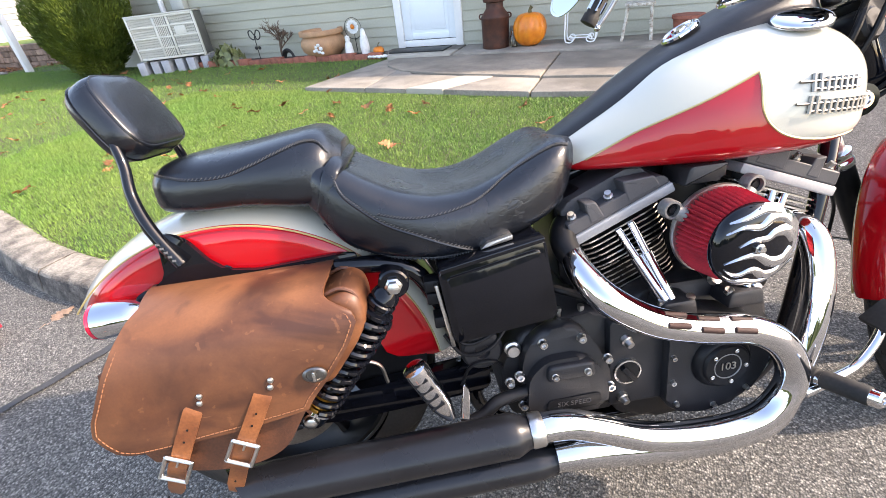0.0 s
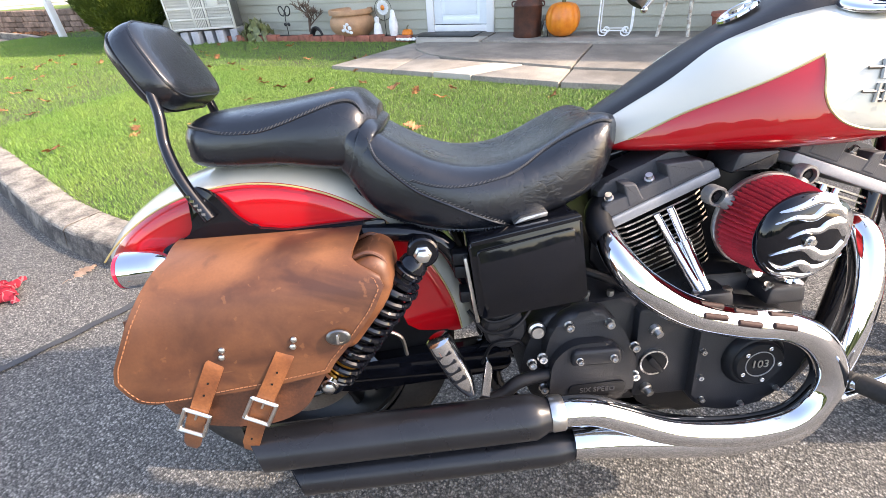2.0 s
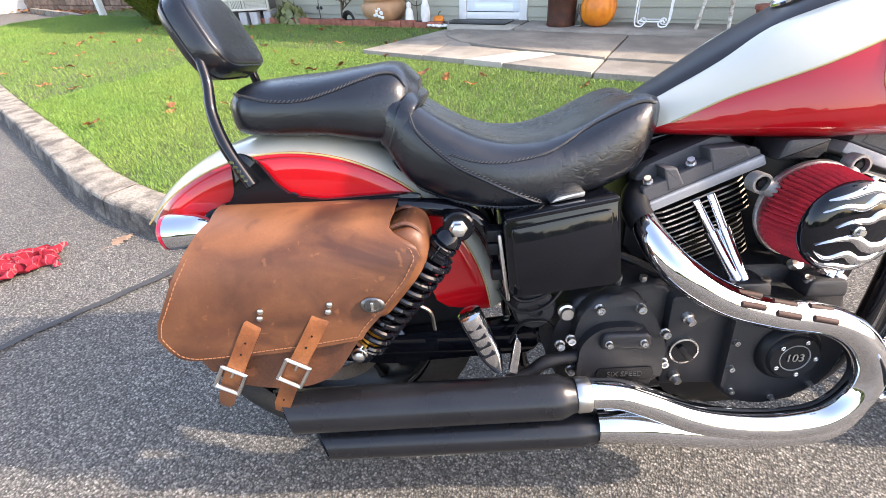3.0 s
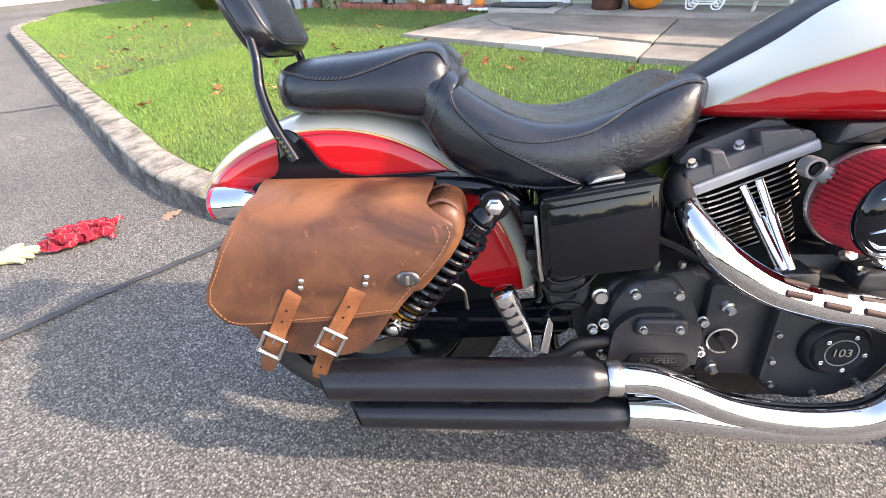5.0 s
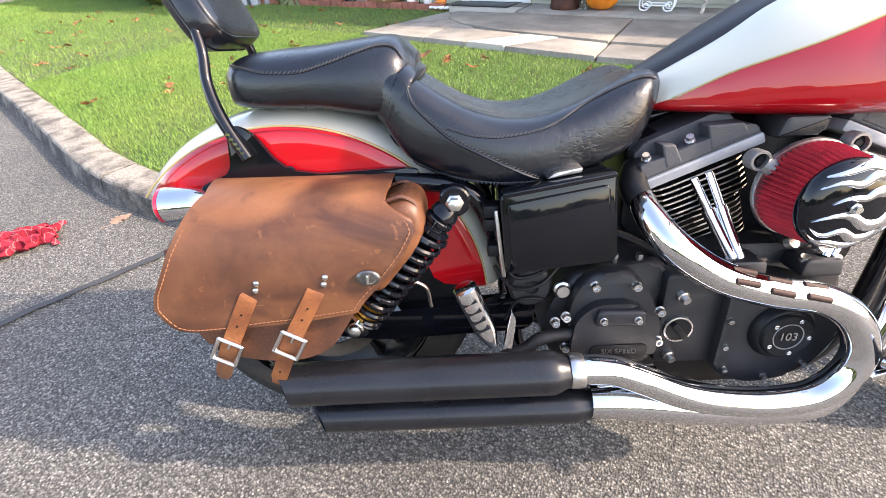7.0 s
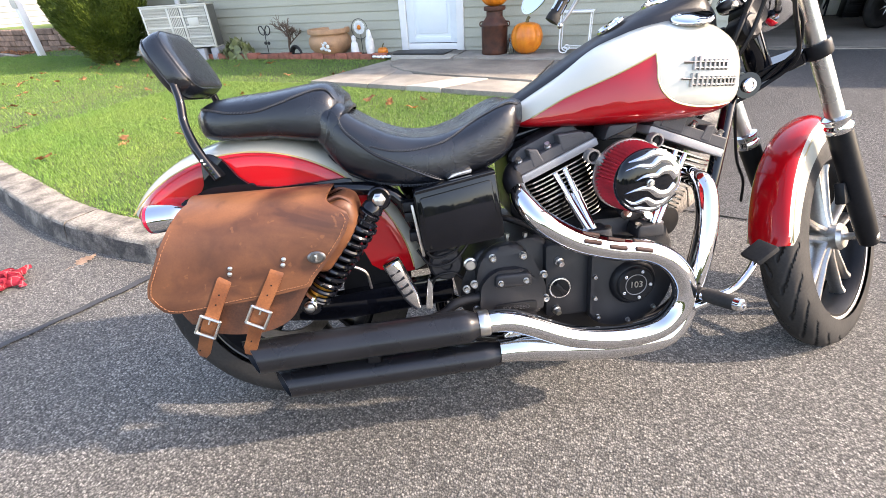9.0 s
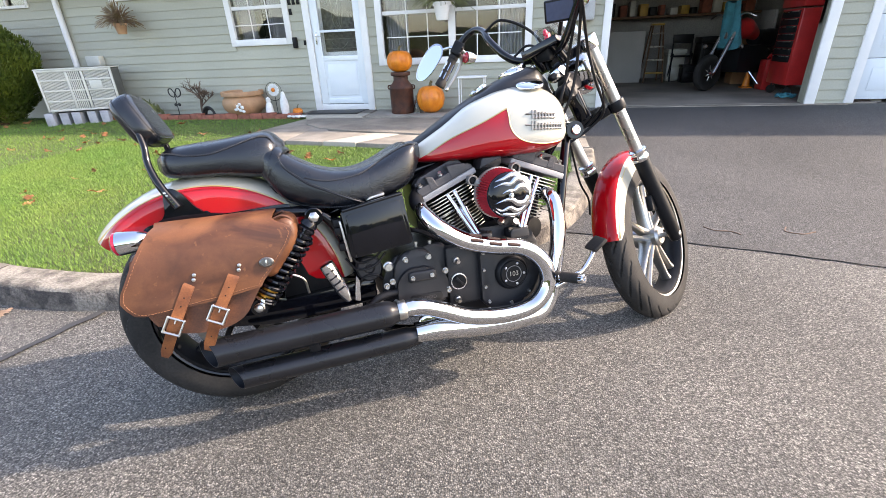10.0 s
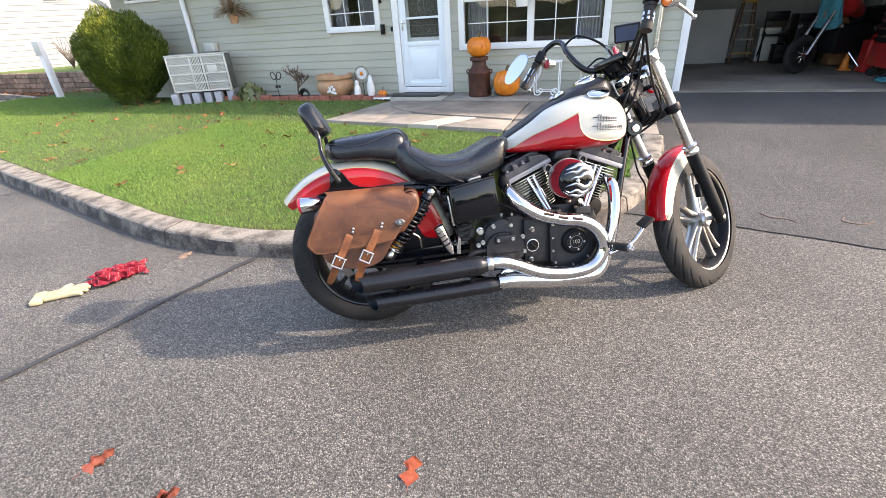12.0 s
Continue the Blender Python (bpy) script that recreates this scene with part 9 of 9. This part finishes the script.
for row in range(4):
    s = -7.0 + 0.11 * (row % 2)
    while s < 2.6:
        w = random.uniform(0.16, 0.36)
        a, b = o2 + u2 * s, o2 + u2 * (s + w - 0.006)
        bm = B()
        j = random.uniform(0, 0.03)
        p4 = [a + n2 * (0.02 + j), b + n2 * (0.02 + j), b + n2 * 0.26, a + n2 * 0.26]
        p4 = [a, b, b + n2 * (0.16 + j), a + n2 * (0.16 + j)]
        z0_ = 0.1 + row * 0.12
        rings(bm, [[Vector((p.x, p.y, z0_)) for p in p4], [Vector((p.x, p.y, z0_ + 0.115)) for p in p4]])
        bmesh.ops.bevel(bm, geom=list(bm.edges), offset=0.012, segments=1, affect="EDGES")
        part("stone", bm, M["stone"], rw_)
        s += w
bm = B()
rings(bm, [[Vector((x, y + o, z)) for o, z in ((-0.06, 0.02), (-0.05, 0.17), (0.05, 0.175), (0.06, 0.02))] for x, y in ((-15.5, 6.75), (-14, 6.45), (-12.5, 6.15), (-11.4, 5.85))])
solid("drive_edging", bm, M["kerb"], "pale concrete edging beside the neighbouring drive", "edging", "structure")
random.seed(31)
vs, fs = [], []
for k in range(900):
    s_ = random.uniform(-6.5, 2.2)
    p = o2 + u2 * s_ + n2 * (0.18 + abs(random.gauss(0, 0.22)))
    z = (0.13 if p.x > -11.6 else 0.08) + random.uniform(0, 0.06)
    a_, q = random.uniform(0, math.tau), random.uniform(0.03, 0.06)
    i0 = len(vs)
    for b_, f_ in ((0, 1), (1.57, 0.55), (3.14, 1), (4.71, 0.55)):
        vs.append((p.x + math.cos(a_ + b_) * q * f_, p.y + math.sin(a_ + b_) * q * f_, z + random.uniform(-0.02, 0.02)))
    fs.append((i0, i0 + 1, i0 + 2, i0 + 3))
me = bpy.data.meshes.new("leaf_litter")
me.from_pydata(vs, [], fs)
solid("leaf_litter", me, mat("fallen_leaf", (0.3, 0.13, 0.05), 0.8, 0, 0.4, 12, 60, 0.0, color2=(0.14, 0.06, 0.03)), "drift of fallen brown leaves below the wall", "leaves", "stuff", smooth=0)
bm = B()
box(bm, (-10.95, 5.95, 0.1), (-10.84, 6.06, 1.28), 0.008)
post = solid("marker_post", bm, M["trim"], "white wooden post standing on the lawn", "post")
bm = B()
box(bm, (-10.98, 5.925, 1.0), (-10.81, 5.94, 1.26), 0.005)
part("plate", bm, M["fan_grey"], post)
bm = B()
random.seed(14)
for k in range(26):
    a = math.tau * k / 26
    tube(bm, [(-13.2, 8.0, 0.58), (-13.2 + 0.2 * math.cos(a), 8.0 + 0.15 * math.sin(a), 1.0), (-13.2 + 0.34 * math.cos(a + 0.3), 8.0 + 0.25 * math.sin(a + 0.3), 1.15 + 0.2 * math.sin(k))], 0.006, 5, 3)
solid("bare_shrub", bm, M["twig"], "bare grey shrub before the white house", "shrub")

# ---- on the ground ----
M["rag"] = mat("red_rag", (0.45, 0.03, 0.06), 0.85, 0, 0.2, 10, 300, 0.4, 0.002, color2=(0.36, 0.012, 0.03))
M["glove"] = mat("pale_glove", (0.4, 0.345, 0.21), 0.85, 0, 0.2, 14, 250, 0.4, 0.002)

rn, rl = M["rag"].node_tree.nodes, M["rag"].node_tree.links
rmap, rsep = rn.new("ShaderNodeMapping"), rn.new("ShaderNodeSeparateXYZ")
rmap.inputs["Rotation"].default_value = (0, 0, radians(-35))
rl.new(rn["Texture Coordinate"].outputs["Object"], rmap.inputs["Vector"])
rl.new(rmap.outputs["Vector"], rsep.inputs["Vector"])
rout = rn["Principled BSDF"].inputs["Base Color"].links[0].from_socket
for ax in ("X", "Y"):
    ping, thin, rmix = rn.new("ShaderNodeMath"), rn.new("ShaderNodeMath"), rn.new("ShaderNodeMix")
    ping.operation, ping.inputs[1].default_value = "PINGPONG", 0.022
    thin.operation, thin.inputs[1].default_value = "LESS_THAN", 0.0016
    rmix.data_type = "RGBA"
    rmix.inputs["B"].default_value = (0.5, 0.17, 0.18, 1)
    rl.new(rsep.outputs[ax], ping.inputs[0])
    rl.new(ping.outputs["Value"], thin.inputs[0])
    rl.new(thin.outputs["Value"], rmix.inputs["Factor"])
    rl.new(rout, rmix.inputs["A"])
    rout = rmix.outputs["Result"]
rl.new(rout, rn["Principled BSDF"].inputs["Base Color"])


def crumple(c, ang, lx_, ly_, h, seed, n=46):
    bm = B()
    g = []
    for i in range(n + 1):
        row = []
        for j in range(n // 2 + 1):
            u, v = i / n * 2 - 1, j / (n // 2) * 2 - 1
            p = Vector((u * 2.2, v * 2.2, seed))
            e = 1 - max(abs(u), abs(v)) ** 4
            x = u * lx_ * (1 + 0.25 * noise.noise(p * 0.8)) + 0.05 * noise.noise(p * 1.5 + Vector((9, 0, 0)))
            y = v * ly_ * (1 + 0.5 * noise.noise(p * 0.7 + Vector((3, 1, 0)))) + 0.05 * noise.noise(p * 1.2)
            r = 1 - abs(noise.noise(Vector((u * 2.5 + v * 2.2, v * 4.2 - u * 1.5, seed))) * 2)
            row.append(bm.verts.new((x, y, 0.004 + h * max(0, r) * (0.35 + 0.65 * e))))
        g.append(row)
    for a, b in zip(g, g[1:]):
        for j in range(n // 2):
            bm.faces.new((a[j], b[j], b[j + 1], a[j + 1]))
    bmesh.ops.solidify(bm, geom=list(bm.faces), thickness=0.003)
    bmesh.ops.transform(bm, matrix=Matrix.Translation(c) @ Matrix.Rotation(ang, 4, "Z"), verts=bm.verts)
    return bm


rag = solid("rag", crumple((-2.06, 0.69, 0.002), radians(58), 0.135, 0.08, 0.045, 4), M["rag"], "crumpled red checked rag on the tarmac", "rag", smooth=60)
bm = B()
c0 = Vector((-2.215, 0.405, 0.01))
g = Matrix.Translation(c0) @ Matrix.Rotation(radians(43), 4, "Z") @ Matrix.Scale(0.78, 4)
box(bm, (-0.02, -0.055, -0.008), (0.13, 0.055, 0.022), 0.012, g, 3)
glove = solid("work_glove", bm, M["glove"], "pale cream work glove lying on the tarmac", "glove")
for k, (a, l) in enumerate(((-0.3, 0.08), (-0.1, 0.1), (0.08, 0.105), (0.28, 0.085), (0.95, 0.075))):
    bm = B()
    y = -0.04 + 0.026 * k if k < 4 else 0.05
    x0_ = 0.125 if k < 4 else 0.06
    p0 = Vector((x0_, y, 0.006))
    d = Vector((math.cos(a), math.sin(a), 0))
    tube(bm, [g @ p0, g @ (p0 + d * l * 0.5 + Vector((0, 0, 0.006))), g @ (p0 + d * l), g @ (p0 + d * (l + 0.008))], [0.013, 0.0125, 0.011, 0.004], 10)
    part("finger", bm, M["glove"], glove)
bm = B()
box(bm, (-0.09, -0.075, -0.009), (-0.021, 0.07, 0.024), 0.01, g, 3)
part("cuff", bm, M["glove"], glove)

# oak leaves
M["oak"] = mat("oak_leaf", (0.4, 0.185, 0.075), 0.7, 0, 0.3, 30, 200, 0.2, 0.001, color2=(0.25, 0.095, 0.04), rand=0.35)
M["oak_red"] = mat("red_oak_leaf", (0.42, 0.11, 0.05), 0.6, 0, 0.3, 30, 200, 0.2, 0.001, color2=(0.26, 0.05, 0.03), rand=0.3)
M["oak_pale"] = mat("pale_oak_leaf", (0.5, 0.34, 0.24), 0.7, 0, 0.3, 30, 200, 0.2, 0.001, rand=0.2)


def oak_mesh(seed, m, n=12, lobe=1.35, neck=0.45, curl=1.0):
    random.seed(seed)
    top, bot = [], []
    for i in range(n + 1):
        t = i / n
        w = 0.032 * math.sin(math.pi * min(1, t * 0.92 + 0.06)) * (lobe if i % 2 else neck) * random.uniform(0.85, 1.2)
        top.append((t * 0.13, max(w, 0.0015)))
        bot.append((t * 0.13, -max(w * random.uniform(0.8, 1.2), 0.0015)))
    bm = B()
    rows_ = []
    for (xa, ya), (xb, yb) in zip(top, bot):
        rows_.append([bm.verts.new((lerp(xa, xb, q), lerp(yb, ya, q), 0.01 + curl * (0.012 * (2 * q - 1) ** 2 * math.sin(xa * 60 + seed) + 0.008 * math.sin(xa * 30 + seed)))) for q in (0, 0.25, 0.5, 0.75, 1)])
    for a, b in zip(rows_, rows_[1:]):
        for j in range(4):
            bm.faces.new((a[j], b[j], b[j + 1], a[j + 1]))
    cyl(bm, (-0.03, 0, 0.012), (0.0, 0, 0.014), 0.0012, n=5)
    bmesh.ops.solidify(bm, geom=list(bm.faces), thickness=0.0008)
    me = finish(bm, 60, "oak_leaf")
    me.materials.append(m)
    return me


kinds = [oak_mesh(s, M["oak"]) for s in (1, 2, 3)] + [oak_mesh(4, M["oak_pale"], neck=0.75, curl=0.4), oak_mesh(5, M["oak_red"], 6, 1.7, 0.5, 0.4), oak_mesh(6, M["oak_red"], 4, 1.7, 0.45, 0.5)]
LEAVES = [(-0.960, -0.275, 0.8, 4, 1.42), (0.038, 0.001, 0.76, 5, 1.78), (-0.66, -0.29, 0.7, 4, 0.98), (-1.883, 0.92, 0.9, 3, 1.66)]
for x, y, s, k, turn in LEAVES:
    ob = new("fallen_leaf", kinds[k])
    tagged(ob, "pale fallen oak leaf on the tarmac" if k == 3 else "dry red oak leaf lying on the tarmac", "leaf", "fallen leaves")
    ob.matrix_world = Matrix.Translation((x, y, -0.006)) @ Matrix.Rotation(turn, 4, "Z") @ Matrix.Scale(s, 4)
random.seed(31)
n_ = 0
while n_ < 85:
    x, y = random.uniform(-8, 0.4), random.uniform(1.4, 5.3)
    if y < kerb_y(x) + 0.1 or on_slab(x, y) or (x > -2.5 and y > 3.7):
        continue
    k = random.choice((0, 1, 2, 0, 1, 2))
    ob = new("fallen_leaf", kinds[k])
    tagged(ob, "dry brown oak leaf lying in the grass", "leaf", "fallen leaves")
    ob.matrix_world = Matrix.Translation((x, y, lawn_z(x, y) + 0.022)) @ Euler((random.uniform(-0.5, 0.5), random.uniform(-0.5, 0.5), random.uniform(0, 6.3))).to_matrix().to_4x4() @ Matrix.Scale(random.uniform(0.6, 0.95), 4)
    n_ += 1


# sealed cracks in the tarmac
def crack(pts, w, seed):
    bm = B()
    path = smooth_path([(x, y, 0) for x, y in pts], 14)
    L, R_ = [], []
    for i, p in enumerate(path):
        d = (path[min(i + 1, len(path) - 1)] - path[max(i - 1, 0)]).normalized()
        q = Vector((-d.y, d.x, 0))
        a = w * (0.7 + 0.6 * abs(noise.noise(p * 6 + Vector((seed, 0, 0)))))
        c = p + q * 0.012 * noise.noise(p * 9)
        z = rise(p.y) + 0.0075
        L.append(bm.verts.new((c.x + q.x * a, c.y + q.y * a, z)))
        R_.append(bm.verts.new((c.x - q.x * a, c.y - q.y * a, z)))
    for i in range(len(path) - 1):
        bm.faces.new((L[i], L[i + 1], R_[i + 1], R_[i]))
    solid("crack_seal", bm, M["seal"], "dark sealed crack across the tarmac", "crack", "structure")


crack([(-1.42, 1.07), (-1.45, 0.95), (-1.55, 0.6), (-1.63, 0.28), (-1.74, -0.08), (-1.9, -0.6), (-2.1, -1.4)], 0.02, 1)
crack([(0.6, 2.2), (1.0, 2.16), (1.36, 2.1), (1.8, 2.0), (2.24, 1.88), (3.2, 1.7), (5, 1.5)], 0.0045, 2)
crack([(-4.5, 1.65), (-5.2, 0.9), (-6.5, 0.2), (-8.5, -0.6)], 0.012, 3)
for pts in ([(1.86, 2.4), (1.83, 2.33), (1.9, 2.3), (1.98, 2.34)], [(1.42, 2.36), (1.46, 2.31), (1.54, 2.3), (1.58, 2.26)]):
    bm = B()
    tube(bm, [(x, y, rise(y) + 0.005) for x, y in pts], 0.004, 6, 5)
    solid("twig", bm, M["twig"], "thin curved twig lying on the driveway", "twig")
